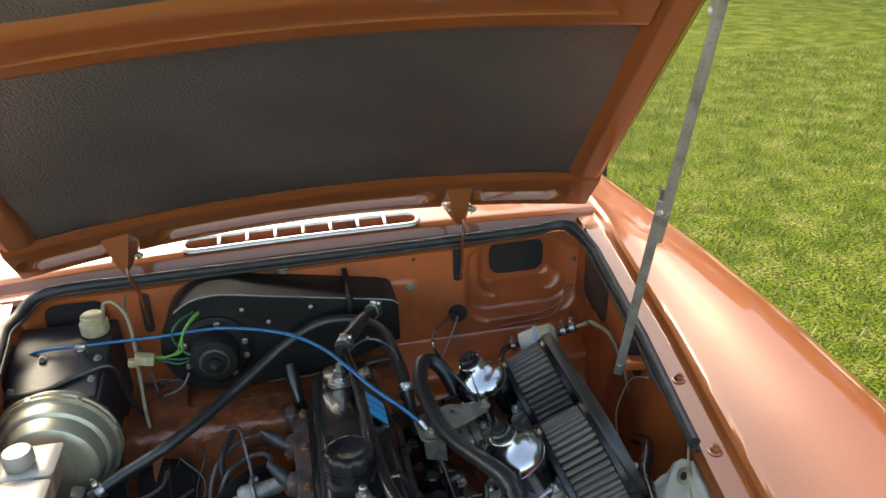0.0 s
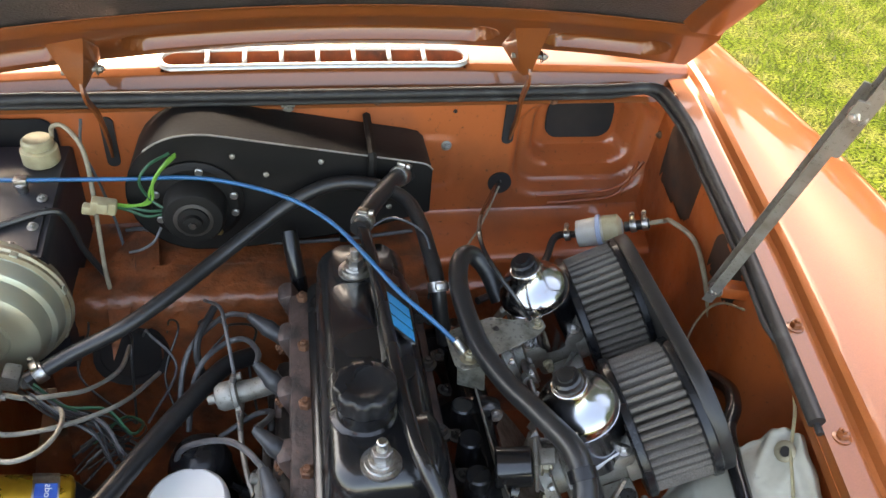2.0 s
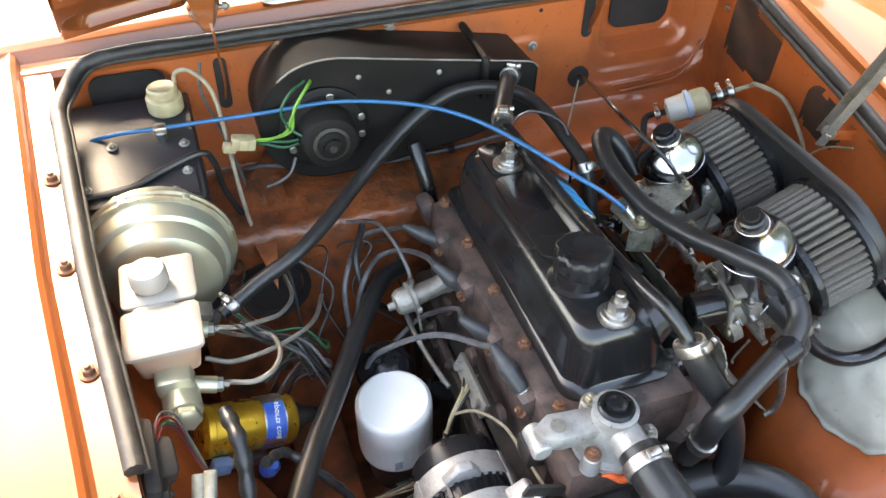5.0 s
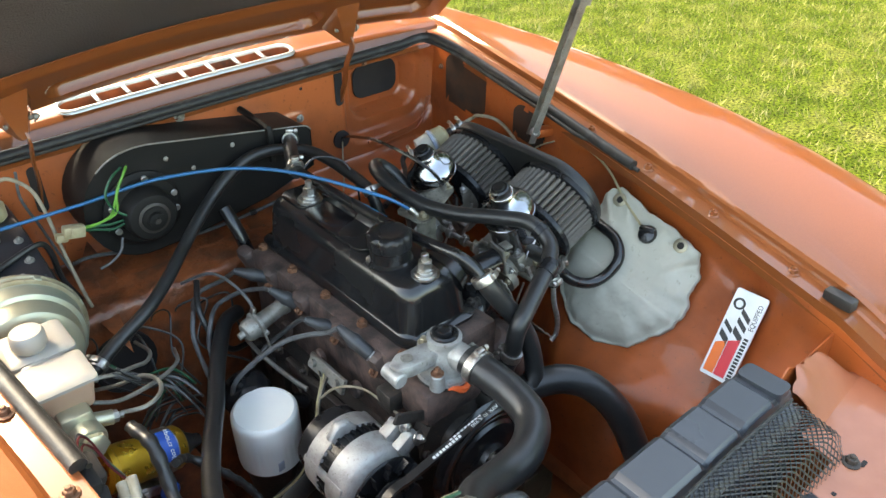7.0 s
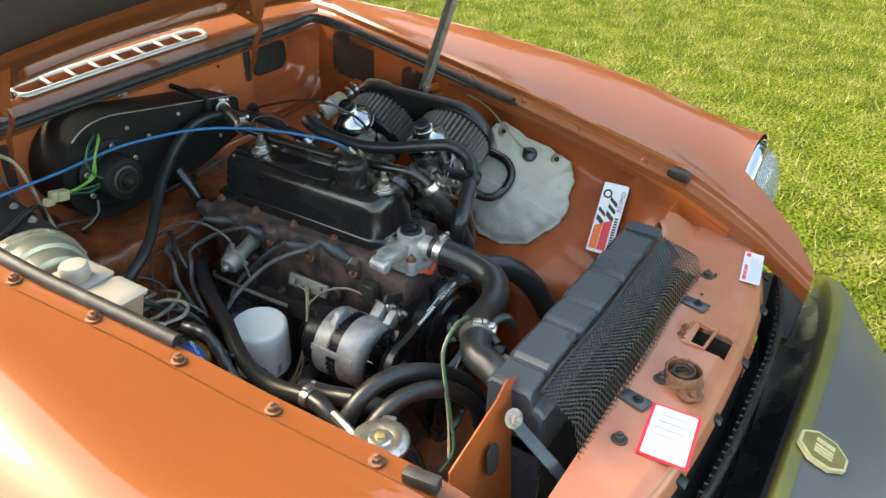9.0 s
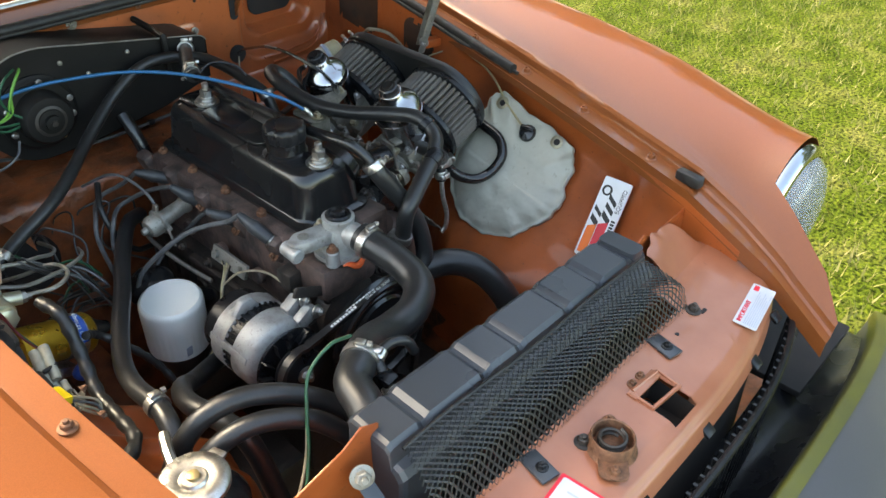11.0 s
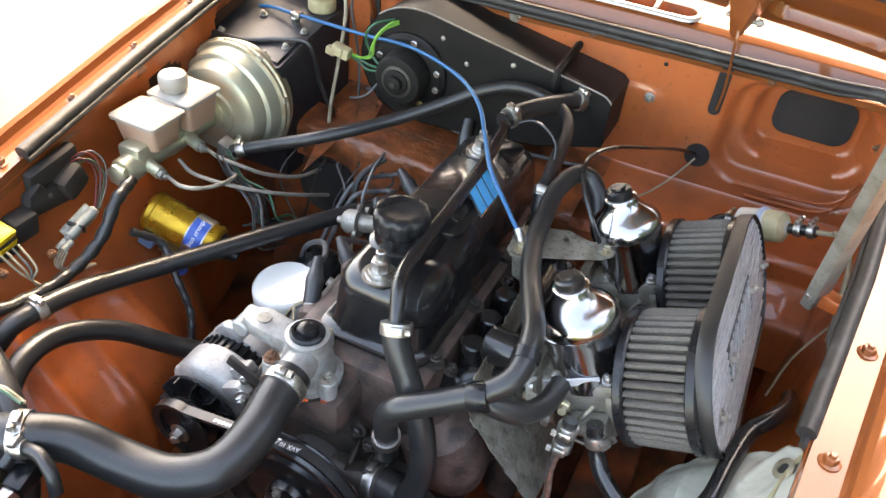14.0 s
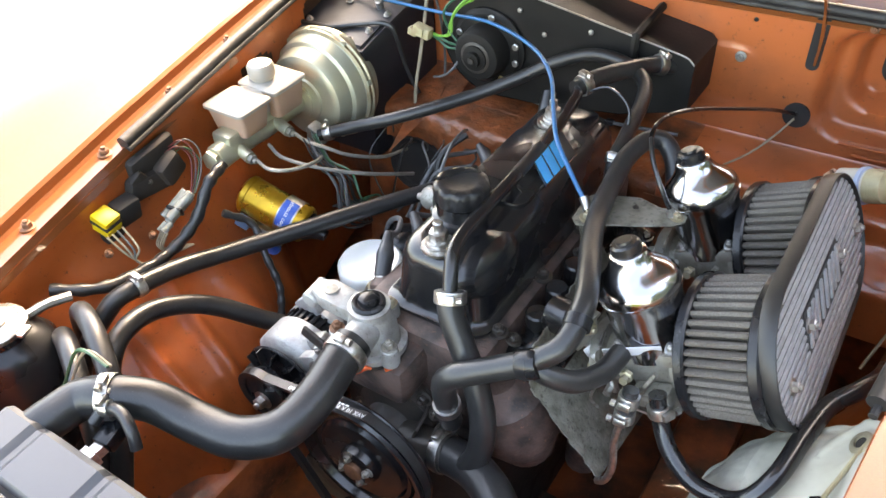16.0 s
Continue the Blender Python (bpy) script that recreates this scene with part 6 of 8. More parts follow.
ep = thing("filter_end_plate", pc + OUT * 0.13 - UP * 0.08, "black and silver ribbed plate across both air filters", "filter plate")
bm = B()
loft(bm, [[mplate @ V(x, y, z) for x, y in stadium(k)] for z, k in ((0.0, 0.985), (0.002, 1.0), (0.0145, 1.0), (0.0158, 0.988), (0.0158, 0.968), (0.0120, 0.950))])
part("plate", bm, BLACKPRINT, ep)
bm = B()
for k in range(15):
    y = -0.065 + 0.130 * k / 14
    half = (HL - HR) + math.sqrt(max(0.0, (HR * 0.90) ** 2 - y * y))
    lo, hi = -half, half
    spans = [(lo, hi)]
    if abs(y) < 0.0195:
        spans = [(lo, -0.068), (0.066, hi)]
    for a, b in spans:
        if b - a > 0.012:
            loft(bm, [[mplate @ V(x, y + dy, z) for dy, z in ((-0.0023, 0.0121), (-0.0018, 0.0140), (0.0018, 0.0140), (0.0023, 0.0121))] for x in (a, b)])
pieces("rib", bm, PLATE, ep)
bm = B()
flat(bm, mplate, [(-0.072, -0.0205), (0.058, -0.0205), (0.070, 0.0205), (-0.060, 0.0205)], 0.0121, 0.0128)
part("emblem_ground", bm, BLACKPRINT, ep)
bm = B()
for x, w in ((-0.054, 0.0065), (-0.040, 0.0065), (-0.026, 0.0065), (-0.009, 0.0065), (0.008, 0.0065), (0.024, 0.0065), (0.038, 0.0065), (0.052, 0.0065)):
    flat(bm, mplate, [(x - w / 2 - 0.006, -0.0175), (x + w / 2 - 0.006, -0.0175), (x + w / 2 + 0.006, 0.0175), (x - w / 2 + 0.006, 0.0175)], 0.0129, 0.0150)
pieces("emblem_bar", bm, PLATE, ep)
for x in (-0.125, -0.055, 0.062, 0.132):
    bolt(ep, mplate @ V(x, 0.004 if abs(x) < 0.1 else -0.01, 0.013), OUT, 0.0055, STEEL)

# heat shield and throttle bracket
hs = thing("heat_shield", (0.16, 0.50, 0.60), "dull aluminium heat shield with a torn-edged front flap", "heat shield")
FRONT_EDGE = spline([V(0.130, 0.402, 0.743), V(0.134, 0.392, 0.722), V(0.139, 0.385, 0.700), V(0.178, 0.384, 0.658), V(0.220, 0.383, 0.612)], 6)
REAR_EDGE = spline([V(0.121, 0.575, 0.746), V(0.128, 0.585, 0.725), V(0.137, 0.595, 0.700), V(0.180, 0.600, 0.645), V(0.226, 0.600, 0.572)], 6)
rag = random.Random(4)


def shield_point(u, v):
    k = v * (len(FRONT_EDGE) - 1)
    i = min(int(k), len(FRONT_EDGE) - 2)
    p = FRONT_EDGE[i].lerp(FRONT_EDGE[i + 1], k - i).lerp(REAR_EDGE[i].lerp(REAR_EDGE[i + 1], k - i), u)
    if u == 0 or v == 0:
        p = p + V(rag.uniform(-0.0010, 0.0010), rag.uniform(-0.0014, 0.0014), rag.uniform(-0.0012, 0.0012))
    return p + V(0, 0, 0.0016 * math.sin(30 * p.y) * math.sin(40 * p.x))


part("shield", sheet(B(), shield_point, 44, 44, 0.0015), SHIELD, hs, "sloping plate with torn edges", 50)
bm = B()
lever = [(0.093, 0.596), (0.100, 0.606), (0.148, 0.620), (0.172, 0.612), (0.196, 0.613), (0.205, 0.607), (0.206, 0.597), (0.197, 0.586), (0.168, 0.572), (0.140, 0.560), (0.116, 0.546), (0.104, 0.545), (0.096, 0.554)]
prism(bm, [V(x, y, 0.790 + 0.06 * (x - 0.15)) for x, y in lever], (0, 0, 0.002), 0.0005, 1)
part("throttle_bracket", bm, SHIELD, hs, "bare alloy throttle-cable bracket")
bm = B()
prism(bm, [V(0.100, 0.560, 0.787), V(0.128, 0.549, 0.788), V(0.132, 0.553, 0.745), V(0.104, 0.565, 0.745)], (0.001, 0.002, 0), 0.0005, 1)
part("bracket_leg", bm, SHIELD, hs)
bolt(hs, (0.112, 0.560, 0.790), (0, 0, 1), 0.0062, TARNISH)
bolt(hs, (0.150, 0.600, 0.792), (0, 0, 1), 0.0022, DARKIRON)
bolt(hs, (0.196, 0.600, 0.795), (0, 0, 1), 0.005, TARNISH)
bm = B()
cyl(bm, (0.124, 0.456, 0.742), (0.160, 0.450, 0.747), 0.020, seg=24, bev=0.002)
part("black_canister", bm, GLOSS, hs, "small gloss black cylinder on the bracket")
bm = B()
box(bm, (0.164, 0.450, 0.749), (0.004, 0.034, 0.044), 0.0012, (0, -10, -12))
box(bm, (0.170, 0.443, 0.771), (0.014, 0.018, 0.004), 0.001, (0, -10, -12))
part("clip_bracket", bm, GREYSTEEL, hs)
bolt(hs, (0.168, 0.446, 0.752), (0.9, -0.35, 0.2), 0.0062, TARNISH)
bm = B()
flat(bm, plane_at((0.219, 0.434, 0.757), (0.9, 0.35, 0.25), (-0.2, -0.3, 0.9)), rrect(0, 0, 0.055, 0.013, 0.001, 2), 0, 0.0012)
part("paper_tag", bm, CARD, c1, "white tie-on tag")


def knot(parent, name, material, pts, r):
    part(name, tube(B(), pts, r, 8, 6), material, parent)


for c_, y0 in ((c1, 0.474), (c2, 0.648)):
    q = V(0.2386, y0, 0.7254)
    # jet assembly, unions and link plates on the inner side of each carburettor
    bm = B()
    revolve(bm, q - OUT * 0.052 + V(0, -0.030, -0.004), (-0.9, -0.1, 0.3), ((0, 0.0075), (0.006, 0.0075), (0.007, 0.0055), (0.016, 0.0055), (0.018, 0.003)), 6)
    part("brass_union", bm, TARNISH, c_, "dull brass union")
    bm = B()
    revolve(bm, q - OUT * 0.020 + V(0, -0.046, 0.012), (0, -1, 0.2), ((0, 0.0065), (0.005, 0.0065), (0.006, 0.0045), (0.013, 0.0045)), 6)
    part("brass_union", bm, TARNISH, c_)
    for k, (a, b, h, s) in enumerate(((-0.060, -0.022, 0.022, 0.024), (-0.066, 0.026, 0.014, 0.030), (-0.050, 0.048, 0.020, 0.020), (-0.078, 0.004, 0.006, 0.026))):
        bm = B()
        m = plane_at(q + OUT * a + V(0, b, 0) + UP * h, (0.4, 0.9 - 0.3 * k, 0.2), (-0.7, 0.3, 0.6))
        flat(bm, m, [(-s / 2, -0.005), (s / 2, -0.006), (s / 2 + 0.003, 0.0), (s / 2, 0.006), (-s / 2, 0.004)], 0, 0.0018)
        part("link_plate", bm, STEEL, c_)
        bolt(c_, m @ V(s / 2 - 0.004, 0, 0.0018), m.to_3x3().col[2], 0.0033, STEEL)
    knot(c_, "link_rod", STEEL, [q + OUT * -0.062 + V(0, -0.026, 0.030), q + OUT * -0.066 + V(0, 0.0, 0.034), q + OUT * -0.064 + V(0, 0.03, 0.022)], 0.0018)
    knot(c_, "link_rod", STEEL, [q + OUT * -0.05 + V(0, -0.05, 0.0), q + OUT * -0.058 + V(0, -0.045, -0.03), q + OUT * -0.05 + V(0, -0.04, -0.05)], 0.0016)
    bm = B()
    line = [q + OUT * -0.055 + V(0, 0.010 + 0.0009 * a, 0.036 - 0.0011 * a) + OUT * 0.0042 * math.cos(a * 1.9) + UP * 0.0042 * math.sin(a * 1.9) for a in np.linspace(0, 26, 90)]
    part("throttle_spring", tube(bm, line, 0.0009, 5, 1, False), STEEL, c_)
    bm = B()
    box(bm, q + OUT * 0.030 + V(0, 0.036, -0.012), (0.014, 0.010, 0.020), 0.002)
    part("idle_screw_boss", bm, CAST, c_)
    bolt(c_, q + OUT * 0.030 + V(0, 0.042, -0.004), (0, 0.6, 0.8), 0.0036, TARNISH)
    for a, b in ((0.042, -0.026), (0.044, 0.024), (-0.050, -0.034), (-0.050, 0.034)):
        bolt(c_, q + OUT * a + V(0, b, 0) + UP * 0.020, OUT if a > 0 else -OUT, 0.0042, STEEL)
bm = B()
cyl(bm, (0.1985, 0.50, 0.713), (0.1985, 0.625, 0.713), 0.0042, seg=10)
shaft = solid("throttle_shaft", bm, STEEL, "bright steel throttle shaft between the carburettors", "throttle shaft")
for y in (0.530, 0.556, 0.590):
    bm = B()
    revolve(bm, (0.1985, y, 0.713), (0, 1, 0), ((0, 0.0075), (0.001, 0.0085), (0.010, 0.0085), (0.011, 0.0075)), 12)
    part("coupling", bm, GREYSTEEL, shaft)
    bolt(shaft, (0.1985, y + 0.0055, 0.721), (0, 0, 1), 0.0032, STEEL)

# cast bosses and nuts along the manifold
for y in (0.425, 0.470, 0.520, 0.585, 0.640, 0.700):
    bolt(engine, (0.096, y, 0.713), (0.35, 0, 0.94), 0.0058, DARKIRON)
for y in (0.46, 0.55, 0.66):
    bolt(engine, (0.150, y, 0.705), (-0.3, 0, 0.95), 0.0052, STEEL)
# side of the engine: studs, plugs and small pipes
for y, z in ((0.415, 0.612), (0.455, 0.618), (0.56, 0.622), (0.63, 0.618), (0.70, 0.615)):
    bolt(engine, (-0.1135, y, z), (-1, 0, 0.25), 0.0056, DARKIRON)
for y in (0.425, 0.515, 0.605, 0.69):
    bolt(engine, (-0.086, y, 0.690), (-0.85, 0, 0.5), 0.0050, RUSTBOLT)
bm = B()
tube(bm, [(-0.115, 0.73, 0.60), (-0.135, 0.70, 0.612), (-0.140, 0.64, 0.615), (-0.132, 0.58, 0.608), (-0.122, 0.545, 0.60)], 0.0035, 8, 8)
part("oil_pipe", bm, GREYSTEEL, engine)
bm = B()
tube(bm, [(-0.125, 0.72, 0.58), (-0.16, 0.70, 0.60), (-0.185, 0.70, 0.64), (-0.19, 0.72, 0.68), (-0.17, 0.76, 0.70)], 0.0048, 8, 8)
part("vacuum_pipe", bm, RUBBER, engine)
for y in (0.44, 0.53, 0.62):
    bm = B()
    revolve(bm, (-0.090, y + 0.02, 0.640), (-1, 0, 0.1), ((0, 0.013), (0.006, 0.0125), (0.008, 0.010)), 18)
    part("core_plug", bm, IRON, engine)
# water pump ribs and timing cover bolts
for k in range(3):
    bm = B()
    box(bm, (0.030 + 0.018 * k, 0.345, 0.628 - 0.004 * k), (0.004, 0.05, 0.018), 0.0015, (0, 20, 10))
    part("pump_rib", bm, DARKIRON, engine)
for x, z in ((-0.055, 0.64), (0.045, 0.64), (0.062, 0.60), (-0.065, 0.585), (0.03, 0.655)):
    bolt(engine, (x, 0.350, z), (0, -1, 0.2), 0.0062, DARKIRON)

# ---- coolant and breather hoses ----
hose("top_radiator_hose", "thick black rubber top radiator hose with bright clips", "hose",
     [(-0.0235, 0.312, 0.748), (-0.022, 0.285, 0.745), (-0.018, 0.245, 0.738), (-0.026, 0.203, 0.730), (-0.06, 0.178, 0.724), (-0.105, 0.170, 0.725), (-0.150, 0.160, 0.738), (-0.182, 0.139, 0.747), (-0.208, 0.124, 0.742), (-0.217, 0.098, 0.739), (-0.224, 0.078, 0.734)],
     0.0205, (0.06, 0.70), seg=20)
hose("lower_radiator_hose", "black rubber lower radiator hose", "hose",
     [(0.045, 0.328, 0.604), (0.075, 0.328, 0.612), (0.115, 0.318, 0.622), (0.150, 0.297, 0.625), (0.178, 0.268, 0.612), (0.198, 0.232, 0.575), (0.207, 0.20, 0.52), (0.20, 0.14, 0.44), (0.19, 0.10, 0.43)],
     0.021, (0.09,), seg=18)
hose("servo_vacuum_hose", "long black rubber brake-servo vacuum hose", "hose",
     [(-0.366, 0.655, 0.698), (-0.323, 0.677, 0.712), (-0.266, 0.697, 0.731), (-0.214, 0.736, 0.745), (-0.163, 0.783, 0.759), (-0.109, 0.818, 0.784), (-0.069, 0.833, 0.807), (-0.028, 0.840, 0.825), (0.006, 0.838, 0.832), (0.043, 0.830, 0.830), (0.073, 0.805, 0.826), (0.086, 0.765, 0.820), (0.091, 0.72, 0.812), (0.094, 0.69, 0.806), (0.095, 0.668, 0.798), (0.098, 0.655, 0.772), (0.105, 0.645, 0.73)],
     0.0092, (0.02, 0.875), seg=14)
hose("heater_hose", "short black heater hose behind the engine", "hose",
     [(0.085, 0.874, 0.822), (0.069, 0.855, 0.828), (0.046, 0.815, 0.834), (0.024, 0.772, 0.837), (0.009, 0.735, 0.834)], 0.0115, (0.2, 0.9), seg=14)
hose("heater_pipe", "black painted steel heater pipe over the rocker cover", "pipe",
     [(0.010, 0.752, 0.836), (0.017, 0.715, 0.830), (0.023, 0.65, 0.824), (0.027, 0.56, 0.823), (0.031, 0.48, 0.826), (0.035, 0.43, 0.829), (0.041, 0.402, 0.828), (0.049, 0.384, 0.817), (0.055, 0.372, 0.803), (0.059, 0.364, 0.790)], 0.0074, (), GLOSS, 14)
hose("bypass_hose", "black rubber heater return hose", "hose",
     [(0.0545, 0.374, 0.806), (0.061, 0.364, 0.788), (0.078, 0.355, 0.760), (0.098, 0.345, 0.728), (0.112, 0.335, 0.690), (0.114, 0.325, 0.655), (0.105, 0.318, 0.630), (0.085, 0.322, 0.615)], 0.0135, (0.05,), seg=14)
hose("breather_hose", "black rubber breather hose linking both carburettors", "hose",
     [(0.172, 0.668, 0.772), (0.158, 0.692, 0.800), (0.140, 0.702, 0.816), (0.124, 0.690, 0.820), (0.115, 0.654, 0.816), (0.117, 0.61, 0.808), (0.124, 0.56, 0.804), (0.140, 0.505, 0.808), (0.162, 0.450, 0.818), (0.178, 0.405, 0.822), (0.178, 0.368, 0.806), (0.157, 0.349, 0.788)], 0.0112, (), seg=14)
bh = bpy.data.objects["breather_hose"]
for p, d in (((0.180, 0.388, 0.816), (0.1, -0.8, -0.4)),):
    bm = B()
    revolve(bm, V(*p) - V(*d).normalized() * 0.006, d, ((0, 0.0112), (0.0005, 0.0132), (0.0115, 0.0132), (0.012, 0.0112)), 18)
    part("end_sleeve", bm, BLACK, bh)
yh = hose("breather_branch", "black breather branch pipe with a Y-piece", "hose",
          [(0.162, 0.350, 0.790), (0.135, 0.342, 0.776), (0.105, 0.332, 0.760), (0.084, 0.325, 0.748), (0.074, 0.325, 0.730), (0.073, 0.330, 0.695), (0.070, 0.340, 0.655)], 0.0122, (0.85,), seg=14)
bm = B()
tube(bm, [(0.152, 0.348, 0.786), (0.172, 0.352, 0.776), (0.192, 0.366, 0.765), (0.206, 0.396, 0.756), (0.210, 0.430, 0.752)], 0.0108, 14, 8)
part("branch", bm, RUBBER, yh)
bm = B()
revolve(bm, (0.146, 0.345, 0.782), (0.9, 0.2, 0.4), ((0, 0.0135), (0.004, 0.0145), (0.016, 0.0145), (0.020, 0.0135)), 18)
part("y_piece", bm, BLACK, yh)
fh = hose("fuel_hose", "shiny black fuel overflow hose looping below the filters", "hose",
          [(0.254, 0.419, 0.730), (0.263, 0.414, 0.702), (0.280, 0.400, 0.682), (0.308, 0.386, 0.672), (0.338, 0.378, 0.680), (0.359, 0.376, 0.702), (0.373, 0.397, 0.722), (0.381, 0.440, 0.729), (0.392, 0.484, 0.733), (0.410, 0.510, 0.738), (0.424, 0.545, 0.728), (0.430, 0.590, 0.700)], 0.0088, (0.06,), GLOSS, 12)
bm = B()
tube(bm, [(0.232, 0.408, 0.735), (0.232, 0.402, 0.715), (0.230, 0.398, 0.695)], 0.008, 10, 4)
fu = solid("fuel_union", bm, RUBBER, "short fuel union with two bright clips", "fuel union")
clamp(fu, (0.232, 0.4045, 0.724), (0, 0.2, 1), 0.0085)
clamp(fu, (0.2315, 0.4005, 0.705), (0, 0.2, 1), 0.0085)
bm = B()
tube(bm, [(0.230, 0.398, 0.70), (0.228, 0.392, 0.670), (0.232, 0.386, 0.640), (0.228, 0.382, 0.618), (0.219, 0.384, 0.606)], 0.0040, 8, 6)
part("fuel_pipe", bm, STEEL, fu)

# oil-cooler and heater hoses low on the driver's side
hose("heater_feed_hose", "long black rubber hose running beside the filter", "hose",
     [(-0.125, 0.735, 0.635), (-0.158, 0.708, 0.646), (-0.195, 0.655, 0.648), (-0.225, 0.605, 0.650), (-0.257, 0.545, 0.654), (-0.299, 0.474, 0.655), (-0.331, 0.406, 0.662), (-0.346, 0.345, 0.677), (-0.349, 0.285, 0.690), (-0.356, 0.245, 0.680), (-0.362, 0.19, 0.62), (-0.335, 0.10, 0.48)], 0.0118, (0.727,), seg=14)
hose("oil_cooler_hose", "black braided-end oil cooler hose", "hose",
     [(-0.165, 0.44, 0.555), (-0.205, 0.425, 0.565), (-0.252, 0.392, 0.590), (-0.295, 0.34, 0.642), (-0.315, 0.285, 0.672), (-0.310, 0.235, 0.682), (-0.298, 0.198, 0.665), (-0.290, 0.17, 0.60), (-0.285, 0.13, 0.50)], 0.0125, (), seg=14, group="oil hoses")
hose("oil_cooler_hose", "black rubber oil cooler hose curving past the radiator", "hose",
     [(-0.385, 0.225, 0.60), (-0.378, 0.222, 0.66), (-0.352, 0.216, 0.708), (-0.318, 0.206, 0.728), (-0.278, 0.190, 0.728), (-0.232, 0.165, 0.708), (-0.20, 0.138, 0.675), (-0.19, 0.11, 0.62)], 0.0115, (), seg=14, group="oil hoses")
hose("oil_cooler_hose", "black rubber oil cooler hose curving past the radiator", "hose",
     [(-0.380, 0.195, 0.59), (-0.373, 0.192, 0.65), (-0.350, 0.186, 0.695), (-0.315, 0.174, 0.716), (-0.280, 0.158, 0.716), (-0.245, 0.138, 0.700), (-0.215, 0.118, 0.66), (-0.205, 0.112, 0.61)], 0.0115, (), seg=14, group="oil hoses")
hose("overflow_pipe", "small rubber overflow pipe with bright clips at the radiator", "pipe",
     [(-0.175, 0.112, 0.742), (-0.170, 0.125, 0.752), (-0.150, 0.128, 0.757), (-0.130, 0.122, 0.752), (-0.122, 0.116, 0.735)], 0.006, (0.3,), seg=10)

# expansion tank with pressure cap
et = thing("expansion_tank", (-0.392, 0.145, 0.50), "black expansion tank with zinc pressure cap", "expansion tank")
bm = B()
revolve(bm, (-0.392, 0.145, 0.50), (0, 0, 1), ((0, 0.048), (0.004, 0.052), (0.19, 0.052), (0.205, 0.042), (0.214, 0.030), (0.224, 0.028)), 32)
part("tank", bm, BLACK, et)
bm = B()
revolve(bm, (-0.390, 0.143, 0.724), (0, 0, 1), ((0, 0.030), (0.002, 0.034), (0.007, 0.034), (0.010, 0.031), (0.0115, 0.022), (0.0095, 0.014), (0.012, 0.012), (0.0125, 0.001)), 40)
for a in (20, 200):
    c = V(-0.390 + 0.034 * math.cos(radians(a)), 0.143 + 0.034 * math.sin(radians(a)), 0.7285)
    box(bm, c, (0.014, 0.018, 0.006), 0.003, (0, 0, a))
cp = part("pressure_cap", bm, STEEL, et, "bright zinc pressure cap")
bm = B()
revolve(bm, (-0.390, 0.143, 0.735), (0, 0, 1), ((0, 0.007), (0.004, 0.006), (0.005, 0.003)), 16)
part("rivet", bm, BRASS, cp)
for k, ch in enumerate("TIGHTEN"):
    a = radians(200 - 22 * k)
    lettering("letter", ch, 0.008, pose(-0.390 + 0.0265 * math.cos(a), 0.143 + 0.0265 * math.sin(a), 0.7362, 0, 0, math.degrees(a) - 90), GREYSTEEL, cp, 0.0003)
bm = B()
tube(bm, [(-0.392, 0.175, 0.715), (-0.385, 0.20, 0.718), (-0.375, 0.225, 0.715)], 0.006, 8, 4)
part("overflow_stub", bm, STEEL, et)

DROP = V(0, 0, -0.014)
# ---- brake servo, master cylinder and reservoir ----
sv = thing("brake_servo", (-0.402, 0.70, 0.67), "gold-passivated round brake servo", "brake servo")
sc = V(-0.404, 0.775, 0.752)
sd = V(0.03, -1, 0.02).normalized()
bm = B()
revolve(bm, sc, sd, ((0, 0.060), (0.004, 0.078), (0.012, 0.084), (0.024, 0.086), (0.028, 0.0865), (0.041, 0.0865), (0.044, 0.0840), (0.0605, 0.0815), (0.064, 0.0795), (0.066, 0.0755),
                     (0.0665, 0.0735), (0.083, 0.0695), (0.0885, 0.0660), (0.0915, 0.0600), (0.0925, 0.0520), (0.0925, 0.036), (0.096, 0.034), (0.097, 0.02)), 72)
part("shell", bm, CADMIUM, sv, angle=24)
bm = B()
revolve(bm, sc, sd, ((0.026, 0.0860), (0.027, 0.0910), (0.030, 0.0925), (0.034, 0.0925), (0.036, 0.0895), (0.039, 0.0905), (0.0415, 0.0900), (0.043, 0.0850)), 72)
part("crimped_rim", bm, TARNISH, sv, "yellowish crimped rim")
for k in range(8):
    a = 2 * math.pi * k / 8 + 0.25
    u = V(1, 0.03, 0) * math.cos(a) + V(0, 0.02, 1) * math.sin(a)
    bm = B()
    box(bm, sc + sd * 0.036 + u * 0.0905, (0.003, 0.012, 0.009), 0.001, (0, -math.degrees(a), 0))
    part("crimp_tab", bm, CADMIUM, sv)
bm = B()
box(bm, (-0.368, 0.662, 0.715), (0.020, 0.022, 0.030), 0.004, (10, 20, 0))
cyl(bm, (-0.372, 0.672, 0.705), (-0.352, 0.660, 0.708), 0.009, seg=12)
part("check_valve", bm, GREYSTEEL, sv)
mc = thing("master_cylinder", (-0.392, 0.56, 0.73), "yellow-passivated brake master cylinder", "master cylinder")
bm = B()
revolve(bm, (-0.400, 0.672, 0.752), (0.075, -1, 0.02), ((0, 0.03), (0.006, 0.03), (0.008, 0.019), (0.05, 0.018), (0.06, 0.020), (0.10, 0.020), (0.11, 0.018), (0.185, 0.019), (0.19, 0.017)), 28)
revolve(bm, (-0.386, 0.484, 0.756), (0.075, -1, 0.02), ((0, 0.013), (0.004, 0.016), (0.010, 0.016), (0.012, 0.013)), 6)
box(bm, (-0.394, 0.60, 0.772), (0.034, 0.05, 0.022), 0.005)
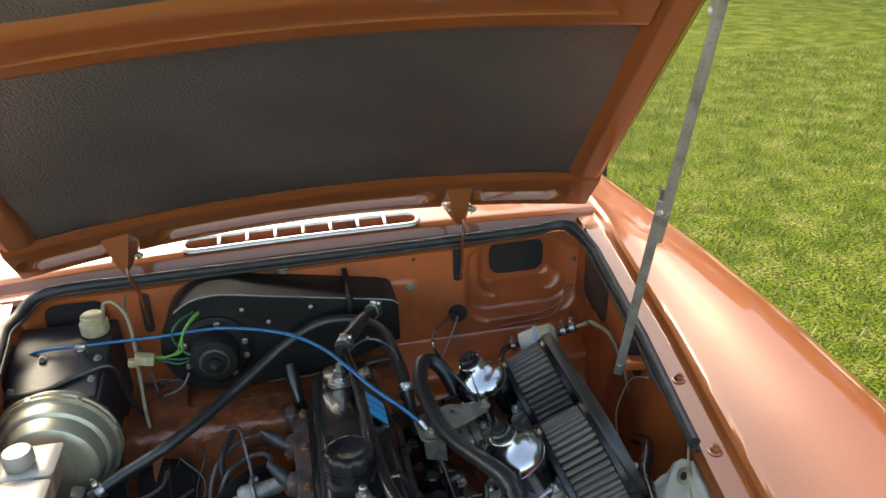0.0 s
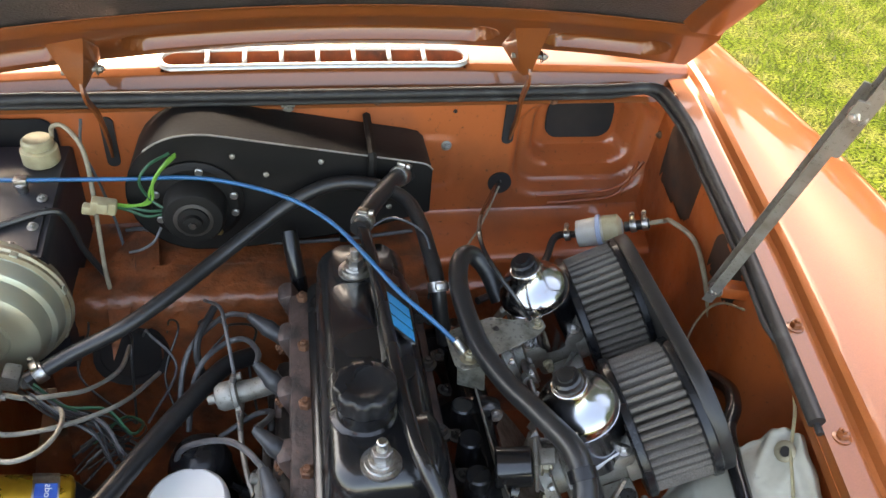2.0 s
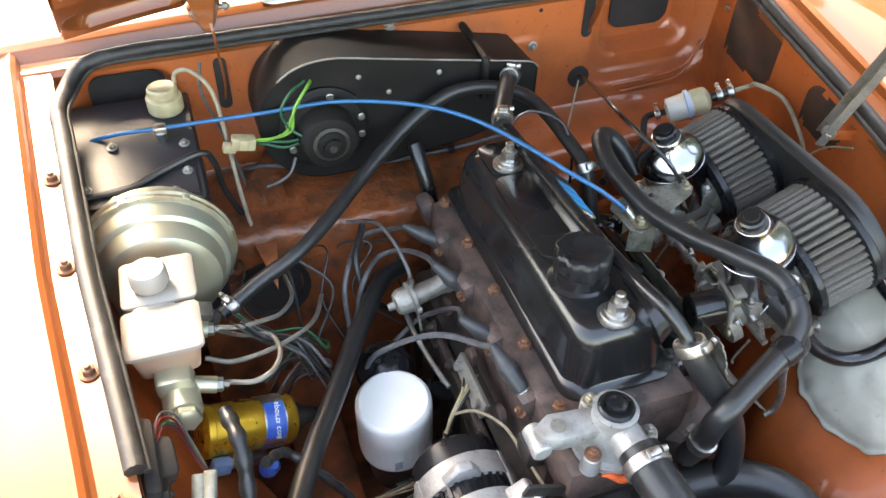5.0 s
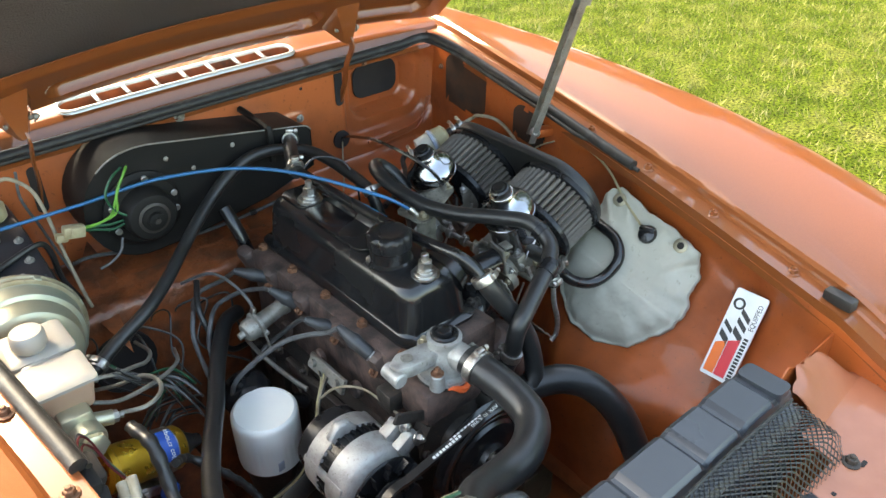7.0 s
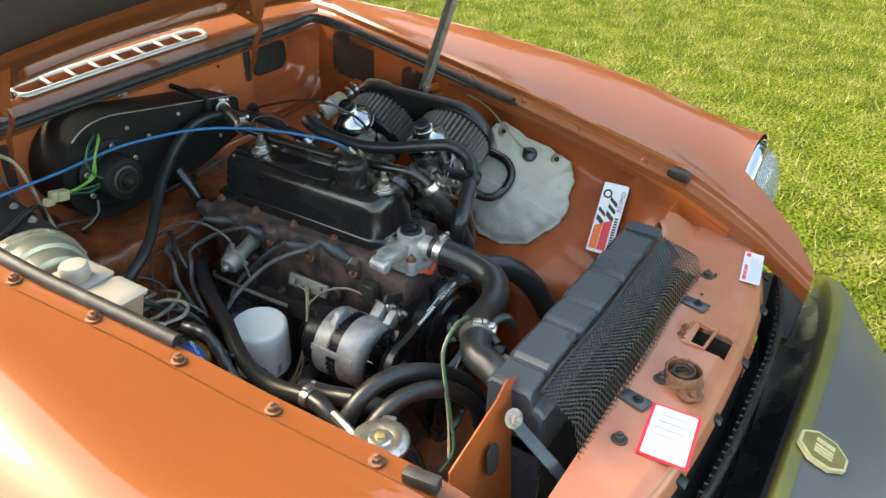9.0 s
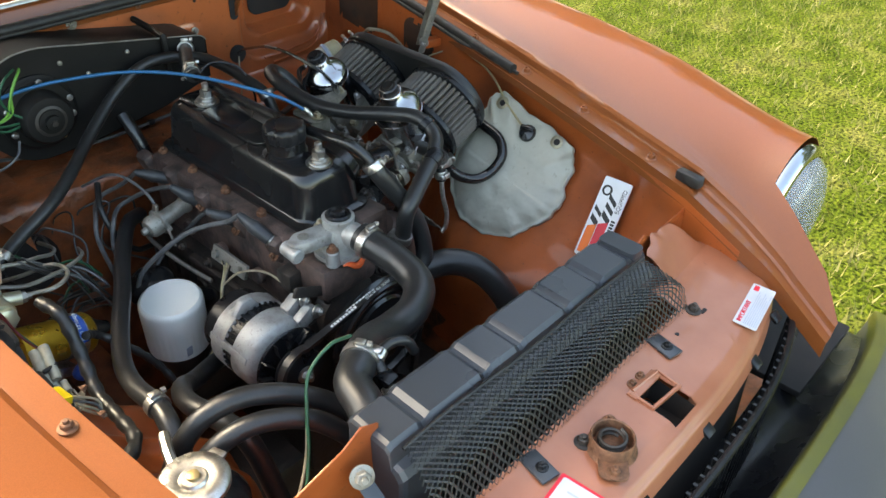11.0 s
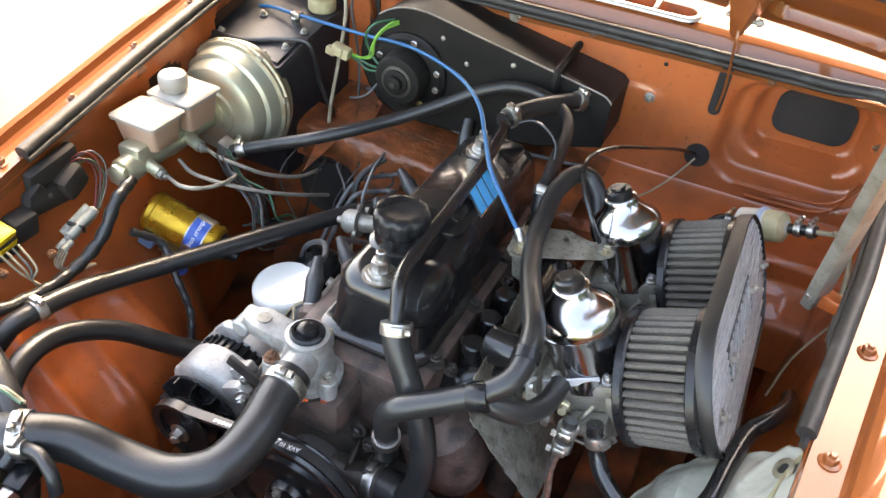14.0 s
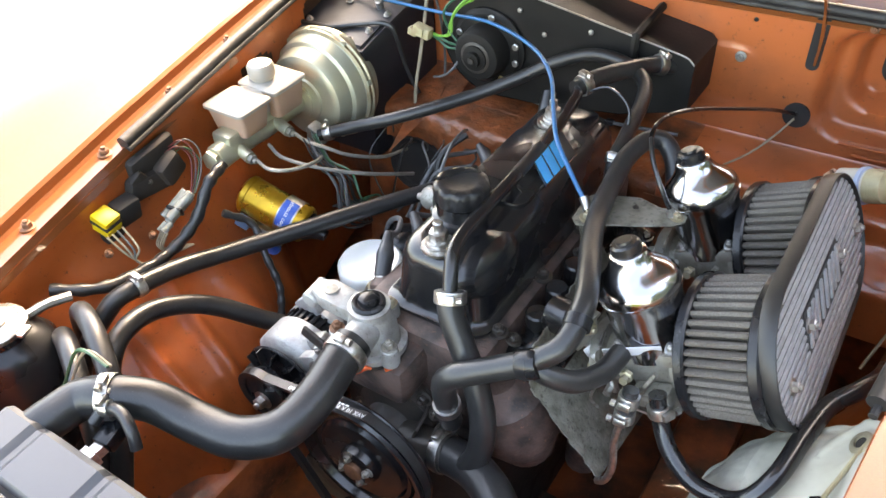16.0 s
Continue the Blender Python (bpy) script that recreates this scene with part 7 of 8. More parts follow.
box(bm, (-0.390, 0.525, 0.772), (0.036, 0.045, 0.022), 0.005)
for y in (0.52, 0.60):
    cyl(bm, (-0.378, y, 0.756), (-0.352, y - 0.004, 0.750), 0.009, seg=12)
pieces("cylinder", bm, CADMIUM, mc)
bm = B()
for y, z in ((0.520, 0.750), (0.600, 0.750)):
    revolve(bm, (-0.356, y - 0.003, z), (1, -0.1, -0.15), ((0, 0.0075), (0.010, 0.0075), (0.011, 0.004), (0.016, 0.004)), 6)
pieces("union_nut", bm, GREYSTEEL, mc)
bm = B()
tube(bm, [(-0.342, 0.518, 0.748), (-0.315, 0.512, 0.746), (-0.292, 0.525, 0.744), (-0.282, 0.555, 0.738), (-0.290, 0.590, 0.728), (-0.320, 0.61, 0.715), (-0.36, 0.66, 0.69)], 0.0028, 8, 8)
tube(bm, [(-0.342, 0.598, 0.748), (-0.32, 0.595, 0.744), (-0.295, 0.605, 0.735), (-0.27, 0.63, 0.715), (-0.25, 0.68, 0.69), (-0.25, 0.74, 0.67)], 0.0028, 8, 8)
tube(bm, [(-0.36, 0.56, 0.745), (-0.33, 0.555, 0.735), (-0.28, 0.575, 0.722), (-0.235, 0.62, 0.70), (-0.21, 0.70, 0.66)], 0.0028, 8, 8)
pieces("brake_pipe", bm, GREYSTEEL, mc)
rv = thing("fluid_reservoir", (-0.402, 0.55, 0.783), "milky plastic brake fluid reservoir, part full", "fluid reservoir")


def chamber(x0, x1, y0, y1, zs):
    bm = B()
    rings = []
    for z, ins, r in zs:
        rings.append([V(a, b, z) for a, b in rrect((x0 + x1) / 2, (y0 + y1) / 2, x1 - x0 - 2 * ins, y1 - y0 - 2 * ins, r, 4)])
    loft(bm, rings)
    return bm


part("front_fluid", chamber(-0.441, -0.373, 0.492, 0.549, ((0.788, 0.008, 0.006), (0.791, 0.005, 0.007), (0.8235, 0.0005, 0.006), (0.824, 0.0005, 0.006))), FLUID, rv, "lower part tinted by brake fluid")
part("front_chamber", chamber(-0.441, -0.373, 0.492, 0.549, ((0.824, 0.0005, 0.006), (0.826, -0.0005, 0.006), (0.8275, -0.004, 0.007), (0.8315, -0.004, 0.007), (0.8335, -0.0015, 0.007), (0.8355, 0.005, 0.006), (0.8358, 0.010, 0.006))), NYLON, rv)
part("rear_fluid", chamber(-0.440, -0.372, 0.560, 0.622, ((0.788, 0.006, 0.006), (0.791, 0.004, 0.007), (0.8255, 0.0005, 0.006), (0.826, 0.0005, 0.006))), FLUID, rv)
part("rear_chamber", chamber(-0.440, -0.372, 0.560, 0.622, ((0.826, 0.0005, 0.006), (0.829, -0.0005, 0.006), (0.8305, -0.0035, 0.007), (0.834, -0.0035, 0.007), (0.836, -0.001, 0.007), (0.838, 0.005, 0.006), (0.8383, 0.010, 0.006))), NYLON, rv)
part("bridge", box(B(), (-0.412, 0.557, 0.815), (0.045, 0.02, 0.036), 0.006), NYLON, rv)
bm = B()
revolve(bm, (-0.412, 0.580, 0.838), (0, 0, 1), ((0, 0.016), (0.004, 0.018), (0.006, 0.0195), (0.020, 0.0195), (0.024, 0.017), (0.0245, 0.001)), 24)
part("reservoir_cap", bm, NYLON, rv)

for ob_, way in ((sv, V(-0.020, 0.008, -0.012)), (mc, V(-0.030, 0.015, -0.012)), (rv, V(-0.014, 0.042, -0.030))):
    ob_.location = ob_.location + DROP + way

# pedal-box cover and clutch reservoir
pb = thing("pedal_box_cover", (-0.432, 0.88, 0.60), "satin black bolted pedal-box cover", "pedal box")
bm = B()
sec = [(0.955, 0.60), (0.955, 0.822), (0.900, 0.818), (0.840, 0.807), (0.762, 0.789), (0.766, 0.775), (0.768, 0.60)]
loft(bm, [[V(x, y, z + k) for y, z in sec] for x, k in ((-0.506, -0.004), (-0.503, 0), (-0.355, 0), (-0.352, -0.004))])
part("cover", bm, BOXBLACK, pb)
bm = B()
loft(bm, [[V(x, y, z) for y, z in ((0.835, 0.8065), (0.834, 0.8095), (0.769, 0.7945), (0.768, 0.7910))] for x in (-0.497, -0.361)])
part("lid", bm, BOXBLACK, pb)
for x, y in ((-0.485, 0.797), (-0.370, 0.803), (-0.388, 0.775), (-0.455, 0.775), (-0.452, 0.862), (-0.368, 0.850)):
    bolt(pb, (x, y, (0.7950 if y < 0.84 else 0.7925) + (y - 0.77) * 0.228), (0, -0.22, 0.97), 0.0042, GREYSTEEL)
bm = B()
revolve(bm, (-0.382, 0.922, 0.8185), (0, 0, 1), ((0, 0.020), (0.003, 0.0225), (0.021, 0.0225), (0.0225, 0.0205)), 28)
cr = solid("clutch_reservoir", bm, AGED, "small aged nylon clutch fluid reservoir", "fluid reservoir")
bm = B()
revolve(bm, (-0.382, 0.922, 0.8411), (0, 0, 1), ((0, 0.0170), (0.002, 0.0195), (0.010, 0.0190), (0.0125, 0.0165), (0.0115, 0.012), (0.0118, 0.001)), 14)
part("screw_cap", bm, AGED, cr)
bm = B()
tube(bm, [(-0.366, 0.93, 0.850), (-0.362, 0.928, 0.866), (-0.345, 0.918, 0.872), (-0.325, 0.90, 0.855), (-0.318, 0.885, 0.82), (-0.315, 0.86, 0.76), (-0.31, 0.83, 0.70), (-0.30, 0.81, 0.64)], 0.0030, 8, 8)
solid("breather_pipe", bm, TAN, "thin tan plastic pipe down the firewall", "pipe")

hose("pedal_box_lead", "taped black lead lying over the pedal box", "cable",
     [(-0.508, 0.785, 0.800), (-0.44, 0.786, 0.803), (-0.395, 0.806, 0.808), (-0.352, 0.822, 0.811), (-0.338, 0.828, 0.792), (-0.332, 0.838, 0.74), (-0.315, 0.845, 0.69)], 0.0042, (), RUBBER, 8)

# ---- heater box ----
ht = thing("heater_box", (-0.06, 0.90, 0.72), "black pressed-steel heater box on the firewall", "heater")
outline = [(0.116, 0.765), (0.116, 0.832), (0.108, 0.840)] + [(-0.165 + (0.27) * (1 - t), 0.888 - 0.046 * (1 - t)) for t in np.linspace(0.05, 1, 6)]
outline += [(-0.187 + 0.088 * math.cos(radians(a)), 0.800 + 0.088 * math.sin(radians(a))) for a in range(95, 276, 12)] + [(-0.12, 0.715), (0.02, 0.735)]
bm = B()
loft(bm, [[V(x + dx, y, z - 0.25 * (y - 0.86) * k) for x, z in outline] for y, dx, k in ((0.866, 0, 0), (0.864, 0, 0), (0.866, 0, 0), (0.958, 0.0, 0.1))])
part("casing", bm, HEATER, ht, angle=45)
bm = B()
seam = [V(x, 0.863, z + 0.001) for x, z in outline[1:13]]
tube(bm, seam, 0.0013, 6, 2)
part("seam", bm, GREYSTEEL, ht, "worn bright seam along the casing edge")
bm = B()
tube(bm, [(0.035, 0.860, 0.80), (0.035, 0.859, 0.852), (0.035, 0.868, 0.8585), (0.035, 0.91, 0.862), (0.035, 0.954, 0.864)], 0.006, 6, 4)
part("strap", bm, HEATER, ht)
bm = B()
for x, z in ((-0.14, 0.858), (-0.03, 0.848), (-0.10, 0.83), (0.06, 0.775)):
    revolve(bm, (x, 0.864, z), (0, -1, 0), ((0, 0.004), (0.002, 0.0035), (0.003, 0.002)), 10)
pieces("screw", bm, GREYSTEEL, ht)
hm = thing("blower_motor", (-0.190, 0.84, 0.74), "black heater blower motor with bright screws", "blower motor")
bm = B()
revolve(bm, (-0.190, 0.864, 0.792), (0, -1, 0), ((0, 0.060), (0.004, 0.060), (0.006, 0.056), (0.009, 0.053), (0.010, 0.040), (0.036, 0.0385), (0.041, 0.035), (0.043, 0.024), (0.0425, 0.020), (0.047, 0.019), (0.048, 0.012), (0.054, 0.0115), (0.055, 0.006)), 44)
part("casing", bm, HEATER, hm)
bm = B()
revolve(bm, (-0.190, 0.864, 0.792), (0, -1, 0), ((0.0425, 0.0235), (0.0440, 0.0243), (0.0445, 0.0235)), 40)
revolve(bm, (-0.190, 0.864, 0.792), (0, -1, 0), ((0.054, 0.006), (0.057, 0.005)), 6)
part("trim_ring", bm, DARKIRON, hm)
for a in (15, 80, 160, 205, 300, 345):
    bm = B()
    p = V(-0.190 + 0.050 * math.cos(radians(a)), 0.856, 0.792 + 0.050 * math.sin(radians(a)))
    revolve(bm, p, (0, -1, 0), ((0, 0.0052), (0.003, 0.0052), (0.004, 0.004)), 14)
    part("screw", bm, STEEL if a != 300 else BRASS, hm)
for k, (mt, pts) in enumerate((
        (LIME, [(-0.205, 0.848, 0.872), (-0.215, 0.835, 0.868), (-0.232, 0.83, 0.845), (-0.238, 0.832, 0.815), (-0.262, 0.842, 0.802), (-0.284, 0.852, 0.798)]),
        (LIME, [(-0.205, 0.850, 0.868), (-0.222, 0.834, 0.858), (-0.236, 0.83, 0.835), (-0.245, 0.835, 0.812), (-0.266, 0.844, 0.800), (-0.284, 0.853, 0.796)]),
        (GREEN, [(-0.212, 0.85, 0.872), (-0.235, 0.835, 0.865), (-0.248, 0.83, 0.845), (-0.240, 0.832, 0.82), (-0.225, 0.83, 0.806), (-0.21, 0.835, 0.80)]),
        (GREEN, [(-0.225, 0.84, 0.795), (-0.245, 0.838, 0.796), (-0.265, 0.844, 0.797), (-0.284, 0.853, 0.794)]),
        (GREEN, [(-0.225, 0.84, 0.790), (-0.248, 0.838, 0.788), (-0.268, 0.845, 0.792), (-0.284, 0.853, 0.792)]))):
    part("wire", tube(B(), pts, 0.0019, 6, 6), mt, hm)
bm = B()
box(bm, (-0.298, 0.845, 0.801), (0.030, 0.016, 0.018), 0.003, (0, 12, 0))
box(bm, (-0.316, 0.845, 0.797), (0.016, 0.012, 0.012), 0.002, (0, 12, 0))
box(bm, (-0.298, 0.836, 0.803), (0.012, 0.005, 0.014), 0.001, (0, 12, 0))
part("wire_plug", bm, AGED, hm, "yellowed nylon wiring plug")
bm = B()
tube(bm, [(-0.235, 0.845, 0.765), (-0.245, 0.835, 0.750), (-0.262, 0.835, 0.738), (-0.278, 0.838, 0.732)], 0.002, 6, 5)
part("wire", bm, GREYWIRE, hm)
bm = B()
tube(bm, [(-0.075, 0.835, 0.76), (-0.07, 0.815, 0.735), (-0.064, 0.80, 0.70), (-0.06, 0.79, 0.66)], 0.011, 12, 6)
part("drain_tube", bm, GLOSS, ht)

# blue accelerator cable
bm = B()
tube(bm, [(-0.492, 0.895, 0.796), (-0.478, 0.885, 0.812), (-0.445, 0.875, 0.823), (-0.394, 0.867, 0.827), (-0.335, 0.866, 0.827), (-0.265, 0.860, 0.830), (-0.192, 0.842, 0.842), (-0.138, 0.822, 0.846), (-0.086, 0.790, 0.850), (-0.049, 0.760, 0.850), (-0.016, 0.719, 0.849), (0.014, 0.665, 0.846), (0.043, 0.617, 0.838), (0.075, 0.588, 0.822), (0.105, 0.570, 0.797)], 0.0027, 10, 8)
bc = solid("throttle_cable", bm, CABLE, "bright blue throttle cable arching over the engine", "cable")
bm = B()
cyl(bm, (0.098, 0.575, 0.804), (0.110, 0.567, 0.790), 0.0052, seg=12)
cyl(bm, (0.110, 0.567, 0.790), (0.116, 0.562, 0.782), 0.0035, seg=10)
part("ferrule", bm, STEEL, bc)
bm = B()
box(bm, (-0.393, 0.867, 0.826), (0.016, 0.014, 0.010), 0.002)
cyl(bm, (-0.393, 0.862, 0.824), (-0.393, 0.866, 0.811), 0.006, seg=10)
part("cable_clip", bm, STEEL, bc)
bm = B()
tube(bm, [(0.239, 0.958, 0.748), (0.215, 0.90, 0.778), (0.185, 0.82, 0.812), (0.157, 0.745, 0.842), (0.142, 0.69, 0.857), (0.141, 0.65, 0.859), (0.153, 0.622, 0.848), (0.168, 0.606, 0.832), (0.182, 0.600, 0.812), (0.193, 0.600, 0.793)], 0.0026, 8, 8)
ck = solid("choke_cable", bm, GLOSS, "thin black choke cable from the firewall to the carburettors", "cable")
bm = B()
cyl(bm, (0.186, 0.600, 0.804), (0.195, 0.600, 0.788), 0.0045, seg=10)
part("ferrule", bm, STEEL, ck)
bm = B()
tube(bm, [(0.018, 0.742, 0.828), (0.05, 0.745, 0.842), (0.085, 0.725, 0.832), (0.092, 0.70, 0.80), (0.090, 0.69, 0.76)], 0.0018, 6, 8)
solid("vacuum_pipe", bm, GLOSS, "thin black vacuum pipe behind the rocker cover", "pipe")

# fuel filter and line
ff = thing("fuel_filter", (0.36, 0.820, 0.73), "clear plastic in-line fuel filter", "fuel filter")
fa, fb = V(0.322, 0.830, 0.742), V(0.384, 0.807, 0.770)
fd = (fb - fa).normalized()
bm = B()
revolve(bm, fa, fd, ((0, 0.008), (0.003, 0.019), (0.030, 0.0205), (0.060, 0.019), (0.066, 0.008)), 28)
part("canister", bm, CLEAR, ff)
bm = B()
revolve(bm, fa + fd * 0.040, fd, ((0, 0.0203), (0.0, 0.0209), (0.020, 0.0195), (0.025, 0.012), (0.025, 0.008)), 28)
part("fuel_tint", bm, AGED, ff, "amber-stained lower half")
bm = B()
revolve(bm, fa + fd * 0.030, fd, ((0, 0.0205), (0.001, 0.023), (0.006, 0.023), (0.007, 0.0205)), 28)
part("seam_ring", bm, mat("pale_blue_ring", (0.36, 0.43, 0.56), 0.35), ff)
bm = B()
tube(bm, [fb - fd * 0.004, fb + fd * 0.03], 0.007, 10, 2, False)
part("outlet_hose", bm, RUBBER, ff)
clamp(ff, fb + fd * 0.008, fd, 0.0075, 0.008)
clamp(ff, fb + fd * 0.024, fd, 0.0075, 0.008)
bm = B()
tube(bm, [fb + fd * 0.028, fb + fd * 0.05, (0.428, 0.775, 0.800), (0.446, 0.74, 0.795), (0.450, 0.70, 0.770), (0.452, 0.66, 0.73)], 0.0034, 8, 8)
part("fuel_pipe", bm, TAN, ff)
bm = B()
tube(bm, [fa + fd * 0.002, fa - fd * 0.03, (0.27, 0.80, 0.715), (0.22, 0.76, 0.715), (0.16, 0.72, 0.725)], 0.0052, 8, 8)
part("inlet_hose", bm, RUBBER, ff)
clamp(ff, fa - fd * 0.012, fd, 0.0056, 0.008)

# ---- washer bag ----
bag_o, bag_u, bag_v = V(0.3765, 0.3695, 0.650), V(0.60, 0, 0.80) * 0.89, V(0, -0.98, -0.20)
bag_n = bag_u.cross(bag_v).normalized()
if bag_n.x > 0:
    bag_n = -bag_n
OUTLINE = ((0.139, -0.075), (0.130, 0.0), (0.126, 0.068), (0.102, 0.100), (0.055, 0.107), (0.005, 0.112), (-0.045, 0.088), (-0.095, 0.050), (-0.118, -0.005), (-0.112, -0.055), (-0.070, -0.095), (-0.015, -0.110), (0.045, -0.100), (0.105, -0.095))
ring0 = spline([V(a, b, 0) for a, b in OUTLINE + OUTLINE[:2]], 12)[: len(OUTLINE) * 12]
bm = B()
rings = []
for k, h in ((1.0, 0.004), (0.985, 0.0065), (0.96, 0.0060), (0.93, 0.0075), (0.89, 0.013), (0.84, 0.0175), (0.78, 0.0205), (0.70, 0.0235), (0.6, 0.027), (0.5, 0.029), (0.4, 0.0305), (0.3, 0.031), (0.2, 0.0315), (0.12, 0.032)):
    ring = []
    for i, p in enumerate(ring0):
        a = 2 * math.pi * i / len(ring0)
        sc_ = k + (0.014 * math.sin(13 * a) + 0.010 * math.sin(29 * a + 1)) * k ** 6
        wr = 0.0042 * (max(0, math.sin(11 * a + 0.7 * math.sin(3 * a))) ** 2 - 0.4) * smooth01((k - 0.62) / 0.3) * smooth01((1.02 - k) / 0.12) + 0.0016 * math.sin(4 * a + 9 * k) * math.sin(k * 7) * (1 - k) ** 0.5 + 0.0022 * math.sin(15 * a) * k ** 5 + 0.0022 * math.sin(70 * p.x * k + 2) * math.sin(50 * p.y * k) * (1 - k * k)
        thick = h * (1.15 if p.x < 0 else 0.55 + 0.4 * (0.14 - p.x) / 0.14)
        ring.append(bag_o + bag_u * p.x * sc_ + bag_v * p.y * sc_ + bag_n * (thick * 0.62 + wr + 0.016))
    rings.append(ring)
back = [p - bag_n * 0.010 for p in rings[0]]
loft(bm, [back] + rings)
bag = solid("washer_bag", bm, CLOTH, "soft grey vinyl washer fluid bag hung on the inner wing", "washer bag", angle=70)


def on_bag(a, b, h=0.022):
    return bag_o + bag_u * a + bag_v * b + bag_n * (h)


for a, b in ((0.112, 0.060), (0.118, -0.066)):
    bm = B()
    p = on_bag(a, b, 0.021)
    revolve(bm, p, bag_n, ((0, 0.0105), (0.002, 0.0115), (0.003, 0.010), (0.003, 0.006), (0.0005, 0.0055)), 20)
    ring = part("eyelet", bm, TARNISH, bag, "tarnished brass eyelet")
    # Dark disc inside the ring paints the shade of the eyelet's hole.
    bm = B()
    revolve(bm, p + bag_n * 0.0006, bag_n, ((0, 0.0062), (0.0008, 0.0060), (0.0009, 0.001)), 16)
    part("eyelet_hole", bm, DARK, ring)
bm = B()
revolve(bm, on_bag(0.095, 0.004, 0.022), bag_n, ((0, 0.016), (0.004, 0.0155), (0.008, 0.013), (0.010, 0.005), (0.011, 0.001)), 16)
box(bm, on_bag(0.102, 0.002, 0.030), (0.010, 0.024, 0.008), 0.002, (0, -30, 15))
part("bag_cap", bm, GLOSS, bag, "glossy black screw cap")
bm = B()
tube(bm, [on_bag(0.095, 0.004, 0.030), on_bag(0.110, -0.03, 0.026), on_bag(0.126, -0.066, 0.022), on_bag(0.146, -0.100, 0.014), on_bag(0.160, -0.140, 0.010), on_bag(0.164, -0.19, 0.008)], 0.0020, 6, 6)
part("outlet_tube", bm, AGED, bag)

# sticker on the inner wing
s0, s1 = V(0.413, 0.191, 0.717), V(0.339, 0.187, 0.597)
mst = plane_at((s0 + s1) / 2 + V(-0.0095, -0.014, 0.006), s0 - s1, V(0, 1, 0))
mst = mst @ Matrix.Translation((0, -0.005, 0)) @ Matrix.Diagonal((1, 1.16, 1, 1))
L, H = 0.135, 0.042
bm = flat(B(), mst, rrect(0, 0, L, H, 0.003, 3), -0.003, 0.0008) if mst.to_3x3().col[2].x < 0 else flat(B(), mst, rrect(0, 0, L, H, 0.003, 3), 0.004, -0.0008)
zs = 1 if mst.to_3x3().col[2].x < 0 else -1
sticker = solid("sticker", bm, STICKER, "white sticker with orange and red stripes and black emblem", "sticker")
bm = flat(B(), mst, [(-0.062, 0.005), (-0.062, 0.018), (-0.018, 0.018), (-0.010, 0.005)], zs * 0.0009, zs * 0.0014)
part("orange_stripe", bm, ORANGE, sticker)
bm = flat(B(), mst, [(-0.062, -0.010), (-0.062, 0.004), (-0.009, 0.004), (-0.001, -0.010)], zs * 0.0009, zs * 0.0014)
part("red_stripe", bm, RED, sticker)
for x, y, w, h in ((-0.006, 0.0115, 0.010, 0.013), (0.010, 0.0115, 0.007, 0.013), (0.004, -0.003, 0.010, 0.014), (0.019, -0.003, 0.008, 0.014), (0.033, -0.003, 0.008, 0.014)):
    bm = flat(B(), mst, [(x - w / 2 - h * 0.42, y - h / 2), (x + w / 2 - h * 0.42, y - h / 2), (x + w / 2 + h * 0.42, y + h / 2), (x - w / 2 + h * 0.42, y + h / 2)], zs * 0.0009, zs * 0.0014)
    part("emblem_bar", bm, BLACKPRINT, sticker)
bm = loft(B(), [[mst @ V(0.046 + (0.0072 + d) * math.cos(a), 0.0105 + (0.0062 + d) * math.sin(a), zs * h) for d, h in ((-0.0016, 0.0009), (-0.0016, 0.0014), (0.0016, 0.0014), (0.0016, 0.0009))] for a in (2 * math.pi * k / 20 for k in range(21))], True, False)
part("emblem_ring", bm, BLACKPRINT, sticker)
bm = B()
for k in range(13):
    flat(bm, mst, rrect(-0.060 + 0.0052 * k, -0.0155, 0.0036, 0.0058, 0.0004, 1), zs * 0.0009, zs * 0.0013)
part("text_bar", bm, BLACKPRINT, sticker)
mword = mst @ pose(0.036, -0.0155, zs * 0.0012) if zs > 0 else mst @ pose(0.036, -0.0155, -0.0012, 180, 0, 0)
lettering("word", "EQUIPPED", 0.0088, mword, BLACKPRINT, sticker, 0.0002)

# ---- ignition coil, fuse box, relay, wiring ----
ca, cb = V(-0.415, 0.533, 0.652), V(-0.314, 0.549, 0.616)
cd = (cb - ca).normalized()
coil = thing("ignition_coil", ca.lerp(cb, 0.5) - V(0, 0, 0.03), "gold ignition coil with blue label band", "ignition coil")
bm = B()
CL = (cb - ca).length
revolve(bm, ca, cd, ((0, 0.024), (0.003, 0.0275), (0.005, 0.0295), (0.012, 0.0295), (0.013, 0.0285), (CL - 0.006, 0.0285), (CL - 0.002, 0.026), (CL, 0.022)), 40)
part("can", bm, GOLD, coil)
bm = B()
revolve(bm, ca + cd * 0.066, cd, ((0, 0.0287), (0.0, 0.0298), (0.026, 0.0298), (0.026, 0.0287)), 40)
cbnd = part("mounting_band", bm, STEEL, coil)
cam_side = V(0.15, -0.62, 0.77)
cam_side = (cam_side - cd * cam_side.dot(cd)).normalized()
wv = cd.cross(cam_side)
bm = B()
loft(bm, [[ca + cd * s + (cam_side * math.cos(radians(-42 + 84 * k / 12)) + wv * math.sin(radians(-42 + 84 * k / 12))) * r for s, r in ((0.068, 0.0300), (0.068, 0.0304), (0.090, 0.0304), (0.090, 0.0300))] for k in range(13)])
part("blue_label", bm, BLUE, coil)
wv = cd.cross(cam_side)
lettering("wording", "sports coil", 0.0095, plane_at(ca + cd * 0.079 + cam_side * 0.0307, wv, -cd), WHITE, coil, 0.0002)
bm = B()
